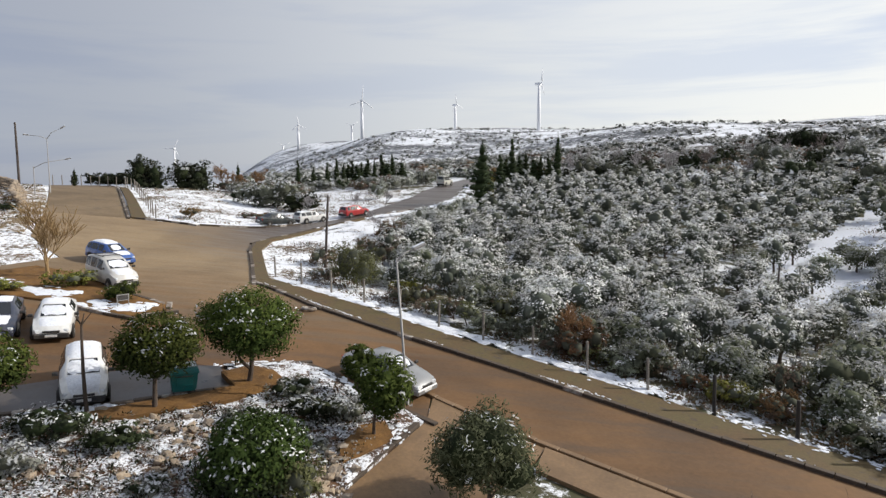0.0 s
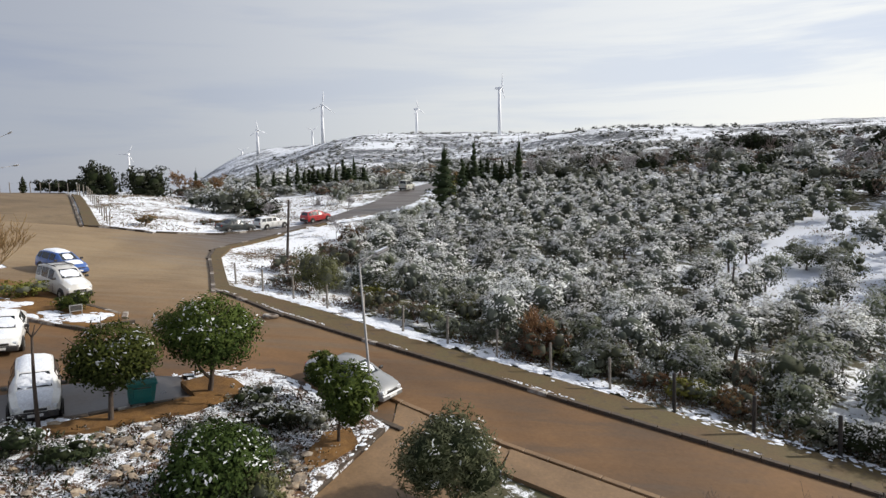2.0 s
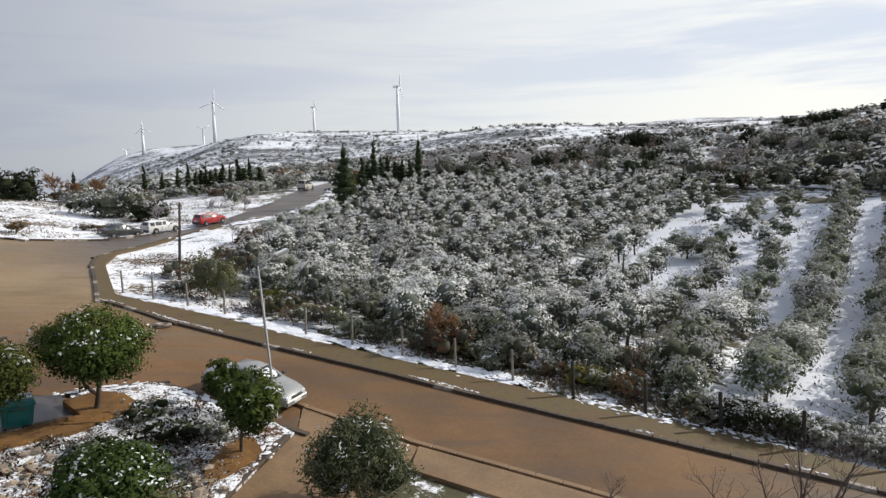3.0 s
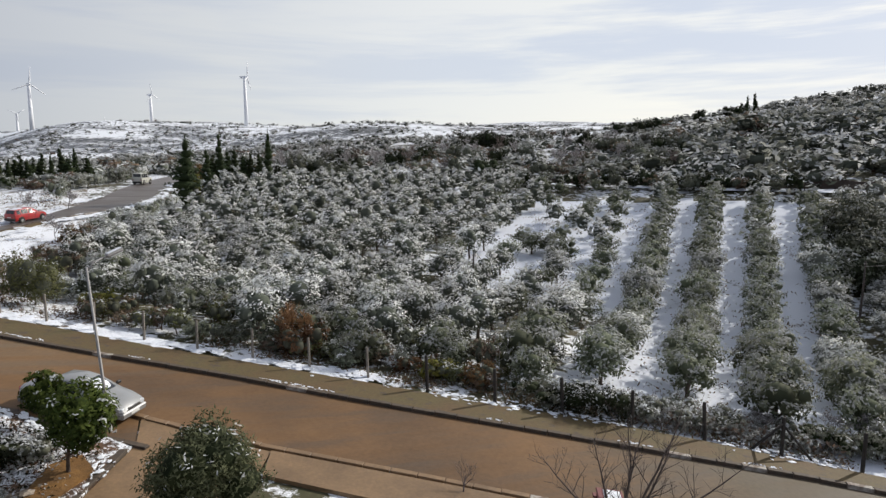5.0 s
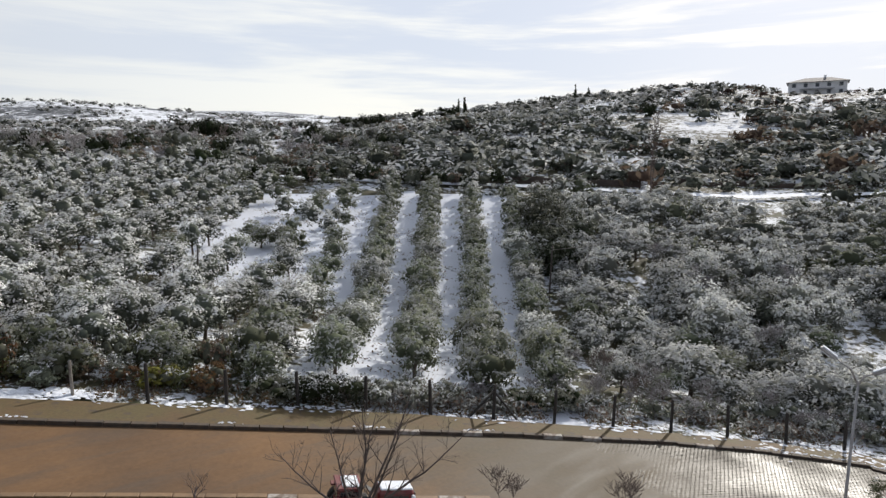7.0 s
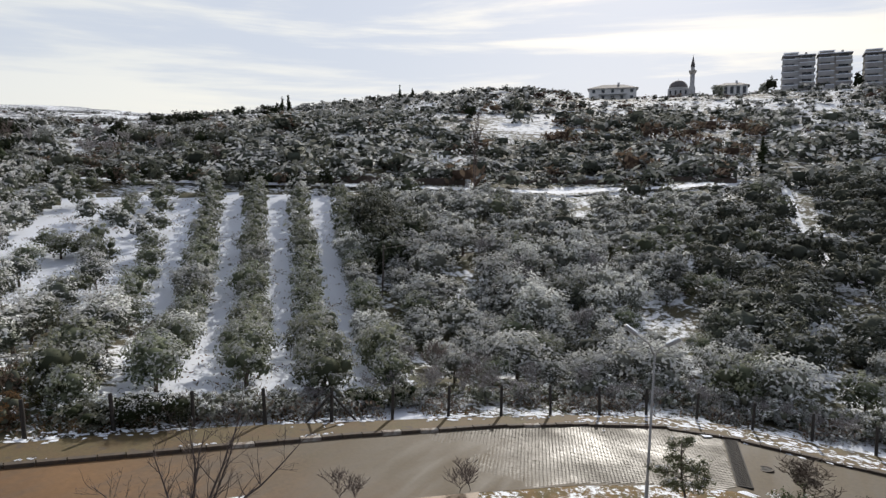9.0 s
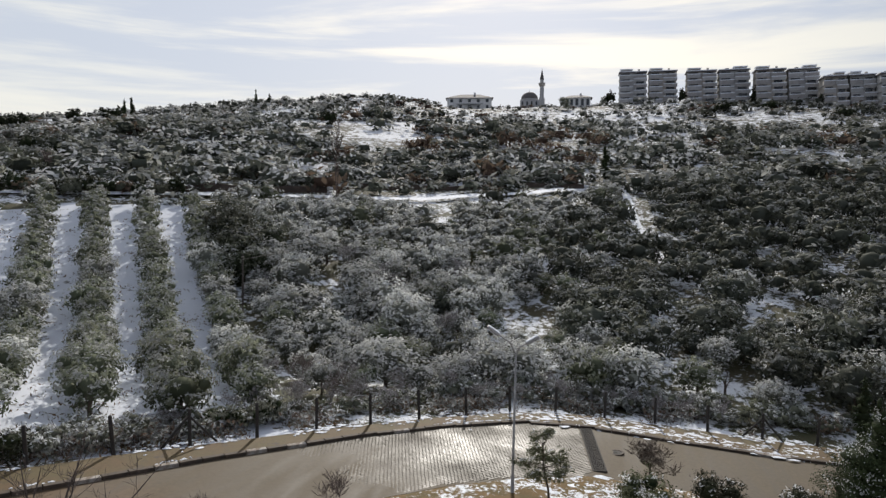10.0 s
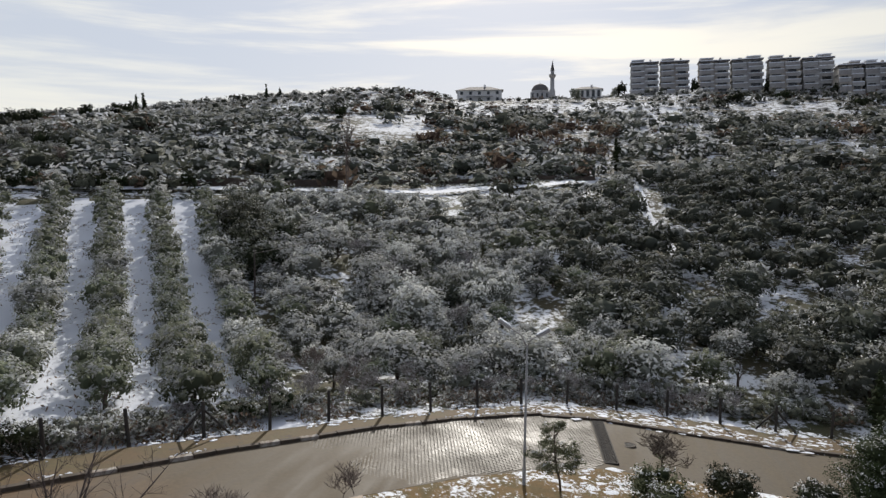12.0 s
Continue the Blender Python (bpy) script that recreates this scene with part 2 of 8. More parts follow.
def road_mud():
    """Asphalt under a film of red mud, washed greyer towards the bend."""
    m, ns, ls, bsdf = nodes_of("muddy_asphalt")
    vec = ns.new("ShaderNodeNewGeometry").outputs["Position"]
    n1, n2 = noise_node(ns, ls, vec, 0.16, 5), noise_node(ns, ls, vec, 5.0, 6, 0.7)
    stretch = ns.new("ShaderNodeMapping")
    stretch.inputs["Rotation"].default_value = (0, 0, radians(35))
    stretch.inputs["Scale"].default_value = (0.12, 0.9, 1)
    ls.new(vec, stretch.inputs[0])
    streak = noise_node(ns, ls, stretch.outputs[0], 1.0, 5)
    red = mix(ns, ls, ramp(ns, ls, n1, 0.35, 0.65), (0.182, 0.099, 0.043), (0.112, 0.064, 0.032))
    red = mix(ns, ls, ramp(ns, ls, streak, 0.48, 0.66, 0.0, 0.75), red, (0.090, 0.060, 0.038))
    grey = mix(ns, ls, ramp(ns, ls, streak, 0.4, 0.65), (0.115, 0.090, 0.060), (0.088, 0.069, 0.047))
    xyz = ns.new("ShaderNodeSeparateXYZ")
    ls.new(vec, xyz.inputs[0])
    wash = ns.new("ShaderNodeMath")
    wash.operation = "MULTIPLY_ADD"
    wash.inputs[1].default_value = 9.0
    ls.new(n1, wash.inputs[0])
    ls.new(xyz.outputs[0], wash.inputs[2])
    c = mix(ns, ls, ramp(ns, ls, wash.outputs[0], 16.5, 27.0), red, grey)
    away = ns.new("ShaderNodeMath")
    away.operation = "MULTIPLY_ADD"
    away.inputs[1].default_value = 12.0
    ls.new(streak, away.inputs[0])
    ls.new(xyz.outputs[1], away.inputs[2])
    tan = mix(ns, ls, ramp(ns, ls, n1, 0.4, 0.6), (0.285, 0.205, 0.118), (0.225, 0.158, 0.090))
    c = mix(ns, ls, ramp(ns, ls, away.outputs[0], 38.0, 56.0), c, tan)
    # washed clean where the side road leaves towards the hills
    lean = ns.new("ShaderNodeVectorMath")
    lean.operation = "DOT_PRODUCT"
    lean.inputs[1].default_value = (0.77, 0.35, 0)
    ls.new(vec, lean.inputs[0])
    side = ns.new("ShaderNodeMath")
    side.operation = "MULTIPLY_ADD"
    side.inputs[1].default_value = 11.0
    ls.new(streak, side.inputs[0])
    ls.new(lean.outputs["Value"], side.inputs[2])
    clean = ns.new("ShaderNodeMath")
    clean.operation = "MULTIPLY"
    ls.new(ramp(ns, ls, side.outputs[0], 5.5, 16.0), clean.inputs[0])
    ls.new(ramp(ns, ls, away.outputs[0], 54.0, 68.0), clean.inputs[1])
    c = mix(ns, ls, clean.outputs[0], c, (0.105, 0.088, 0.079))
    v = ramp(ns, ls, n2, 0.25, 0.75, 0.8, 1.15)
    comb = ns.new("ShaderNodeCombineColor")
    for i in range(3):
        ls.new(v, comb.inputs[i])
    ls.new(mix(ns, ls, 1.0, c, comb.outputs[0], "MULTIPLY"), bsdf.inputs["Base Color"])
    wet = ns.new("ShaderNodeMath")
    wet.operation = "MULTIPLY_ADD"
    wet.inputs[1].default_value = -0.26
    ls.new(clean.outputs[0], wet.inputs[0])
    ls.new(ramp(ns, ls, streak, 0.35, 0.65, 0.8, 0.62), wet.inputs[2])
    ls.new(wet.outputs[0], bsdf.inputs["Roughness"])
    bsdf.inputs["Specular IOR Level"].default_value = 0.3
    bumped(ns, ls, bsdf, n2, 0.15, 0.01)
    return m


M_ROAD = road_mud()
M_PARKING = surface("parking_asphalt", (0.055, 0.053, 0.055), (0.095, 0.075, 0.06), 0.25, big=0.25, fine=6, rough2=0.5, bump=0.12, depth=0.01, world=True)
M_PAVEMENT = surface("mossy_pavement", (0.108, 0.064, 0.024), (0.098, 0.073, 0.025), 0.8, big=0.5, fine=7, bump=0.3, depth=0.02, world=True, third=(0.075, 0.052, 0.032))
M_CONCRETE = surface("muddy_concrete", (0.225, 0.138, 0.068), (0.155, 0.094, 0.046), 0.6, big=0.6, fine=8, bump=0.2, depth=0.01, world=True)
M_KERB_DARK = surface("dark_kerb_stone", (0.05, 0.04, 0.032), (0.085, 0.06, 0.04), 0.8, big=2, fine=14, bump=0.4)
M_KERB_PALE = surface("pale_kerb_stone", (0.40, 0.37, 0.33), (0.17, 0.13, 0.10), 0.8, big=2.5, fine=14, low=0.42, high=0.6, bump=0.4)
M_BARK = surface("bark", (0.11, 0.08, 0.06), (0.06, 0.045, 0.035), 0.9, big=4, fine=20, bump=0.7)
M_TWIG = surface("bare_twigs", (0.17, 0.13, 0.115), (0.11, 0.085, 0.075), 0.9, big=4, fine=20, bump=0.5)
M_TWIG_RED = surface("rusty_twigs", (0.30, 0.16, 0.07), (0.20, 0.11, 0.055), 0.9, big=4, fine=20, bump=0.5)
M_OLIVE = leafy("olive_leaves", (0.25, 0.258, 0.215), (0.42, 0.428, 0.385), through_light=0.4)
M_OLIVE_DARK = leafy("dark_olive_leaves", (0.155, 0.158, 0.122), (0.25, 0.255, 0.205), through_light=0.4)
M_GREEN = leafy("broad_green_leaves", (0.036, 0.056, 0.011), (0.105, 0.128, 0.029))
M_DARK = leafy("dark_shrub_leaves", (0.018, 0.022, 0.013), (0.045, 0.05, 0.027), through_light=0.1)
M_CYPRESS = leafy("cypress_leaves", (0.025, 0.038, 0.018), (0.055, 0.07, 0.03), through_light=0.12)
M_MOSS = leafy("yellow_green_leaves", (0.12, 0.125, 0.03), (0.23, 0.22, 0.055))
M_RUST = leafy("rusty_leaves", (0.12, 0.075, 0.04), (0.20, 0.12, 0.06))
M_WOODPOLE = surface("weathered_pole_wood", (0.085, 0.065, 0.055), (0.055, 0.045, 0.04), 0.85, big=3, fine=16, bump=0.5)
M_POST = surface("concrete_post", (0.30, 0.28, 0.25), (0.17, 0.14, 0.11), 0.85, big=3, fine=18, bump=0.4)
M_POST_DARK = surface("dark_post", (0.022, 0.020, 0.018), (0.045, 0.037, 0.031), 0.85, big=3, fine=18, bump=0.4)
M_GALV = surface("galvanised_steel", (0.36, 0.35, 0.34), (0.27, 0.26, 0.25), 0.6, metal=0.2, big=2, fine=20, bump=0.05)
M_STEEL_DARK = surface("dark_steel", (0.07, 0.065, 0.06), (0.13, 0.10, 0.08), 0.55, metal=0.5, big=3, fine=20, bump=0.2)
M_TURBINE = plain("turbine_white", (0.80, 0.81, 0.83), 0.45, dirt=0.02)
M_GLASS = plain("dark_glass", (0.018, 0.022, 0.027), 0.06, dirt=0.02, specular=0.8)
M_RUBBER = plain("tyre_rubber", (0.018, 0.017, 0.016), 0.8)
M_RIM = plain("wheel_rim", (0.50, 0.50, 0.50), 0.35, 0.7)
M_TRIM = plain("black_plastic", (0.022, 0.022, 0.023), 0.55)
M_LAMP_GLASS = plain("headlight_glass", (0.62, 0.64, 0.66), 0.1, dirt=0.05, specular=0.8)
M_RED_GLASS = plain("tail_light_red", (0.35, 0.02, 0.015), 0.2)
M_PLATE = plain("plate_white", (0.7, 0.7, 0.68), 0.5)
M_STONE = surface("field_stone", (0.34, 0.29, 0.23), (0.20, 0.15, 0.11), 0.85, big=3, fine=12, bump=0.6)
M_WALL_PALE = surface("pale_plaster", (0.44, 0.435, 0.43), (0.36, 0.355, 0.35), 0.85, big=0.4, fine=4, bump=0.1)
M_WALL_WARM = surface("warm_plaster", (0.42, 0.385, 0.34), (0.33, 0.30, 0.265), 0.85, big=0.4, fine=4, bump=0.1)
M_BALCONY = surface("balcony_parapet", (0.39, 0.375, 0.36), (0.31, 0.295, 0.285), 0.8, big=0.5, fine=4, bump=0.1)
M_ROOF = surface("dark_roof", (0.10, 0.095, 0.10), (0.14, 0.12, 0.115), 0.8, big=0.6, fine=5, bump=0.2)
M_DRYSTONE = surface("dry_stone_wall", (0.06, 0.045, 0.036), (0.10, 0.075, 0.06), 0.9, big=0.8, fine=4, bump=0.7, depth=0.1)
M_BIN = plain("teal_plastic", (0.012, 0.165, 0.16), 0.45)
M_STONE_PALE = surface("pale_field_stone", (0.42, 0.35, 0.26), (0.28, 0.20, 0.13), 0.85, big=3, fine=12, bump=0.6)
M_TWIG_SNOW = surface("snow_edged_twigs", (0.46, 0.45, 0.46), (0.15, 0.12, 0.11), 0.9, big=6, fine=20, bump=0.5)
M_VERGE = snowy("verge_ground", (0.20, 0.125, 0.05), (0.13, 0.10, 0.04), 0.40, 0.6, 5.0)
# frost on leaves, its pale tone also standing in for hillside haze
M_FROST = leafy("frosted_leaves", (0.30, 0.305, 0.285), (0.46, 0.465, 0.445), through_light=0.4)
# filler inside crowns, coloured dark for the shade between the leaves
M_CORE = leafy("shaded_inner_foliage", (0.07, 0.073, 0.052), (0.12, 0.125, 0.09), through_light=0.0)
M_OLIVE_ROW = leafy("green_olive_leaves", (0.175, 0.19, 0.13), (0.31, 0.325, 0.245), through_light=0.4)
M_ROAD_TAN = surface("tan_muddy_asphalt", (0.215, 0.150, 0.080), (0.150, 0.105, 0.060), 0.6, big=0.12, fine=5, rough2=0.75, bump=0.15, depth=0.01, world=True, specular=0.3, third=(0.13, 0.092, 0.055))
M_TWIG_GOLD = surface("golden_twigs", (0.42, 0.29, 0.14), (0.30, 0.195, 0.095), 0.9, big=4, fine=20, bump=0.5)
M_NEEDLE = leafy("dull_green_needles", (0.06, 0.068, 0.034), (0.135, 0.145, 0.08), through_light=0.25)
M_MOSS_DIM = leafy("dull_yellow_green_leaves", (0.10, 0.105, 0.045), (0.16, 0.16, 0.075))
# darker filler for evergreen crowns, inner shade in its colour
M_CORE_DARK = leafy("dark_shaded_foliage", (0.014, 0.020, 0.008), (0.028, 0.036, 0.014), through_light=0.0)
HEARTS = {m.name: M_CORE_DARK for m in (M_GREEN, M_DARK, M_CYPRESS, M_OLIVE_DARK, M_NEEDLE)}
# lower-leaf tones: unfrosted leaves, darkened further for underside shade
M_UNDER = leafy("shaded_unfrosted_leaves", (0.056, 0.063, 0.047), (0.125, 0.136, 0.107), through_light=0.15)
M_UNDER_GREEN = leafy("shaded_green_olive_leaves", (0.075, 0.086, 0.052), (0.15, 0.163, 0.106), through_light=0.25)
M_UNDER_DARK = leafy("shaded_dark_olive_leaves", (0.045, 0.05, 0.037), (0.09, 0.097, 0.077), through_light=0.12)
M_RIME = leafy("rimed_leaves", (0.60, 0.60, 0.59), (0.80, 0.80, 0.79), 0.85, 0.35)
M_SCRUB = leafy("hill_scrub_leaves", (0.20, 0.202, 0.165), (0.30, 0.303, 0.26), through_light=0.3)
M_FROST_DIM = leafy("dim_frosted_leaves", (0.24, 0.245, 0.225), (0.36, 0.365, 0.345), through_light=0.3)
M_RUST_DIM = leafy("faded_rusty_leaves", (0.17, 0.125, 0.09), (0.225, 0.165, 0.12), through_light=0.3)
# rusty lower leaves, underside shade in the colour
M_RUST_DARK = leafy("shaded_rusty_leaves", (0.075, 0.05, 0.038), (0.13, 0.09, 0.068), through_light=0.1)
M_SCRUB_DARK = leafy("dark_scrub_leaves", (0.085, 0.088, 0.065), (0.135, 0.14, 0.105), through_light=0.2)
M_TWIG_DARK = surface("dark_bare_twigs", (0.095, 0.07, 0.06), (0.06, 0.045, 0.04), 0.9, big=4, fine=20, bump=0.5)
M_FROST_COOL = leafy("thickly_frosted_leaves", (0.30, 0.31, 0.275), (0.55, 0.56, 0.53), through_light=0.45)
# palest lower-leaf tone, with crown shade in the colour
M_UNDER_PALE = leafy("shaded_pale_olive_leaves", (0.135, 0.14, 0.112), (0.24, 0.246, 0.212), through_light=0.35)
M_FROST_TIP = leafy("frost_tipped_leaves", (0.50, 0.505, 0.49), (0.73, 0.73, 0.715), 0.85, 0.4)
# darkened copy of M_GREEN that paints shade under the garden crowns
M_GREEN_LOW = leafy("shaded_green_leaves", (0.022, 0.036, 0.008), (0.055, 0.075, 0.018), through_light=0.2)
M_WALL_WHITE = surface("white_plaster", (0.80, 0.79, 0.77), (0.70, 0.69, 0.67), 0.85, big=0.4, fine=4, bump=0.1)


# ---- building helpers ----
def mesh_from(name, verts, faces, mats, indices=None, shade=False):
    me = bpy.data.meshes.new(name)
    me.from_pydata([tuple(v) for v in verts], [], [tuple(f) for f in faces])
    for m in mats if isinstance(mats, (list, tuple)) else [mats]:
        me.materials.append(m)
    if indices is not None:
        me.polygons.foreach_set("material_index", np.asarray(indices, dtype=np.int32))
    if shade:
        me.polygons.foreach_set("use_smooth", np.ones(len(faces), dtype=bool))
    me.update()
    return me


def part(name, bm, material, parent, label="", shade=False):
    """Links a bmesh or a mesh as one object under a thing or a part."""
    if isinstance(bm, bmesh.types.BMesh):
        me = bpy.data.meshes.new(name)
        bm.to_mesh(me)
        bm.free()
        me.materials.append(material)
        if shade:
            me.polygons.foreach_set("use_smooth", np.ones(len(me.polygons), dtype=bool))
    else:
        me = bm
    ob = new(name, me)
    ob.parent = parent
    return tagged(ob, label)


def thing(name, m, label, category, group="", kind=""):
    ob = new(name)
    ob.empty_display_size = 0.3
    ob.matrix_basis = m
    return tagged(ob, label, category, group, kind)


def box(bm, x0, y0, z0, x1, y1, z1, bevel=0.0):
    made = bmesh.ops.create_cube(bm, size=1.0)["verts"]
    for v in made:
        v.co = Vector(((x0 + x1) / 2 + v.co.x * (x1 - x0), (y0 + y1) / 2 + v.co.y * (y1 - y0), (z0 + z1) / 2 + v.co.z * (z1 - z0)))
    if bevel:
        edges = list({e for v in made for e in v.link_edges})
        bmesh.ops.bevel(bm, geom=edges, offset=bevel, segments=1, affect="EDGES")
    return bm


def boxed(*a, **k):
    return box(bmesh.new(), *a, **k)


def tube_data(path, radii, sides=7, closed=True):
    """Vertices and faces of a tube along a path of points."""
    verts, faces = [], []
    pts = [Vector(p) for p in path]
    whole = (pts[-1] - pts[0]).normalized()
    ref = Vector((0.95, 0.28, 0.05)) if abs(whole.z) > 0.6 else Vector((0.05, 0.1, 0.99))
    for i, p in enumerate(pts):
        d = (pts[min(i + 1, len(pts) - 1)] - pts[max(i - 1, 0)]).normalized()
        a = d.cross(ref).normalized()
        b = d.cross(a)
        for k in range(sides):
            t = 2 * math.pi * k / sides
            verts.append(p + (a * math.cos(t) + b * math.sin(t)) * radii[i])
    for i in range(len(pts) - 1):
        for k in range(sides):
            k2 = (k + 1) % sides
            faces.append((i * sides + k, i * sides + k2, (i + 1) * sides + k2, (i + 1) * sides + k))
    if closed:
        faces.append(tuple(range(sides - 1, -1, -1)))
        faces.append(tuple((len(pts) - 1) * sides + k for k in range(sides)))
    return verts, faces


def tube(name, path, radii, material, parent, sides=7, label=""):
    if isinstance(radii, (int, float)):
        radii = [radii] * len(path)
    v, f = tube_data(path, radii, sides)
    return part(name, mesh_from(name, v, f, material, shade=True), material, parent, label)


def at(x, y, turn=0.0, lift=0.0):
    return pose(x, y, land(x, y) + lift, 0, 0, turn)


# ---- plants ----
def unit(v):
    return v / (np.linalg.norm(v, axis=1)[:, None] + 1e-9)


def leaf_arrays(centres, normals, size, aspect, rng, jitter=0.7):
    """One four-cornered leaf at each centre, facing roughly along its normal."""
    n = len(centres)
    nrm = normals + rng.normal(0, jitter, (n, 3))
    nrm /= np.linalg.norm(nrm, axis=1)[:, None] + 1e-9
    u = np.cross(nrm, rng.normal(0, 1, (n, 3)))
    u /= np.linalg.norm(u, axis=1)[:, None] + 1e-9
    w = np.cross(nrm, u)
    s = (size * rng.uniform(0.65, 1.35, n))[:, None]
    a, b = u * s, w * s * aspect
    verts = np.stack([centres - a, centres - b * 0.9 + a * 0.1, centres + a, centres + b * 0.9 + a * 0.1], 1).reshape(-1, 3)
    faces = np.arange(4 * n).reshape(-1, 4)
    away = np.sum(np.cross(a, b) * normals, axis=1) < 0
    faces[away] = faces[away][:, ::-1]
    nrm[away] *= -1
    return verts, faces, nrm


def core_arrays(lobe, seed, share, coarse=False):
    """A lumpy heart inside a lobe, of 24 four-cornered faces, or of 6 far off."""
    verts, faces = [], []
    steps = (-1, 1) if coarse else (-1, 0, 1)
    n = len(steps)
    for axis in range(3):
        for sign in (-1, 1):
            o = len(verts)
            for a in steps:
                for b in steps:
                    p = [0.0, 0.0, 0.0]
                    p[axis], p[(axis + 1) % 3], p[(axis + 2) % 3] = sign, a, b
                    v = np.array(p) / math.sqrt(1 + a * a + b * b)
                    bump = share * (1 + 0.16 * math.sin(5 * v[0] + seed) * math.cos(4 * v[1] + 2 * v[2]))
                    verts.append(np.array(lobe[:3]) + v * np.array(lobe[3:]) * bump)
            for a in range(n - 1):
                for b in range(n - 1):
                    quad = (o + a * n + b, o + a * n + b + 1, o + a * n + b + n + 1, o + a * n + b + n)
                    faces.append(quad if sign < 0 else quad[::-1])
    return np.array(verts), np.array(faces)


def crown_mesh(name, seed, lobes, count, size, aspect, leaf, snow, snow_from=0.0, jitter=0.7, depth=0.35, snow_tint=M_LEAF_SNOW, snow_size=1.0,
               tuft=0.0, core=0.40, hearts=99, heart=None, coarse=False):
    """A crown of leafy tufts on the shells of ellipsoid lobes (x, y, z, rx, ry, rz); snow lies on the upper side of many tufts."""
    rng = np.random.default_rng(seed)
    lobes = np.array(lobes, float)
    area = lobes[:, 3] * lobes[:, 4] + lobes[:, 5] * lobes[:, 3]
    mean_r = float(np.mean(lobes[:, 3:]))
    tuft = tuft or 0.34 * mean_r + 0.05
    tufts = max(9 * len(lobes), int(count / 15))
    pick = rng.choice(len(lobes), tufts, p=area / area.sum())
    d = rng.normal(0, 1, (tufts, 3))
    d /= np.linalg.norm(d, axis=1)[:, None]
    shell = 1 - depth * rng.random(tufts) ** 1.6
    lump = 0.10 * np.sin(d[:, 0] * 7 + seed) * np.sin(d[:, 1] * 6 + 2 * seed)
    L = lobes[pick]
    middle = L[:, :3] + d * L[:, 3:] * (shell + lump)[:, None]
    radius = tuft * rng.uniform(0.55, 1.3, tufts)
    laden = rng.random(tufts) < np.clip(snow * 1.15 * np.clip((d[:, 2] + 0.15) / 0.6, 0.04, 1), 0, 1)
    # leaves of each tuft
    own = rng.integers(0, tufts, count)
    e = rng.normal(0, 1, (count, 3))
    e /= np.linalg.norm(e, axis=1)[:, None]
    centres = middle[own] + e * (radius[own] * rng.random(count) ** 0.4)[:, None] * np.array([1, 1, 0.65])
    normals = e + d[own] * 0.6 + np.array([0, 0, 0.2])
    white = (laden[own] & (rng.random(count) < np.clip(0.5 + 1.0 * e[:, 2], 0, 0.95))) | (rng.random(count) < 0.025 * snow + snow_from)
    sz = np.where(white, size * snow_size, size)
    facing = np.where(white[:, None], normals + [0, 0, 1.0], normals)
    verts, faces, own_normal = leaf_arrays(centres, facing, sz, aspect, rng, jitter)
    shade = unit(0.7 * own_normal + unit(0.6 * d[own] + 0.6 * e + np.array([0, 0, 0.45])))
    shade = np.repeat(shade, 4, axis=0)
    marks = white.astype(int)
    # hearts close the gaps and paint the shade deep in the crown
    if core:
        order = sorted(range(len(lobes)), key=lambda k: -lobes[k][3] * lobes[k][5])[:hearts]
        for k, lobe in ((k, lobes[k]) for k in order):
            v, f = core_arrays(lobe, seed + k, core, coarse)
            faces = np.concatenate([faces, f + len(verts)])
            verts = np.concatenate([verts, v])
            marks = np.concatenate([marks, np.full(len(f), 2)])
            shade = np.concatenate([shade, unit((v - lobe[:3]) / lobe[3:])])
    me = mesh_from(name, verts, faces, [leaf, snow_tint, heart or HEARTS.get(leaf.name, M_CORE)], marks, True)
    me.normals_split_custom_set_from_vertices(shade.tolist())
    return me


def round_lobes(rng, radius, height, base, count, spread=0.55, lobe=0.55):
    """Lobes of a broad crown between base and base + height."""
    out = []
    for i in range(count):
        a = 2 * math.pi * (i + rng.random() * 0.7) / count
        s = spread * radius * (0.5 + 0.5 * rng.random())
        r = lobe * radius * (0.8 + 0.4 * rng.random())
        z = base + height * (0.32 + 0.36 * rng.random())
        out.append((s * math.cos(a), s * math.sin(a), z, r, r, min(r * 0.85, height * 0.42)))
    out.append((0, 0, base + height * 0.6, radius * 0.6, radius * 0.6, height * 0.4))
    return out


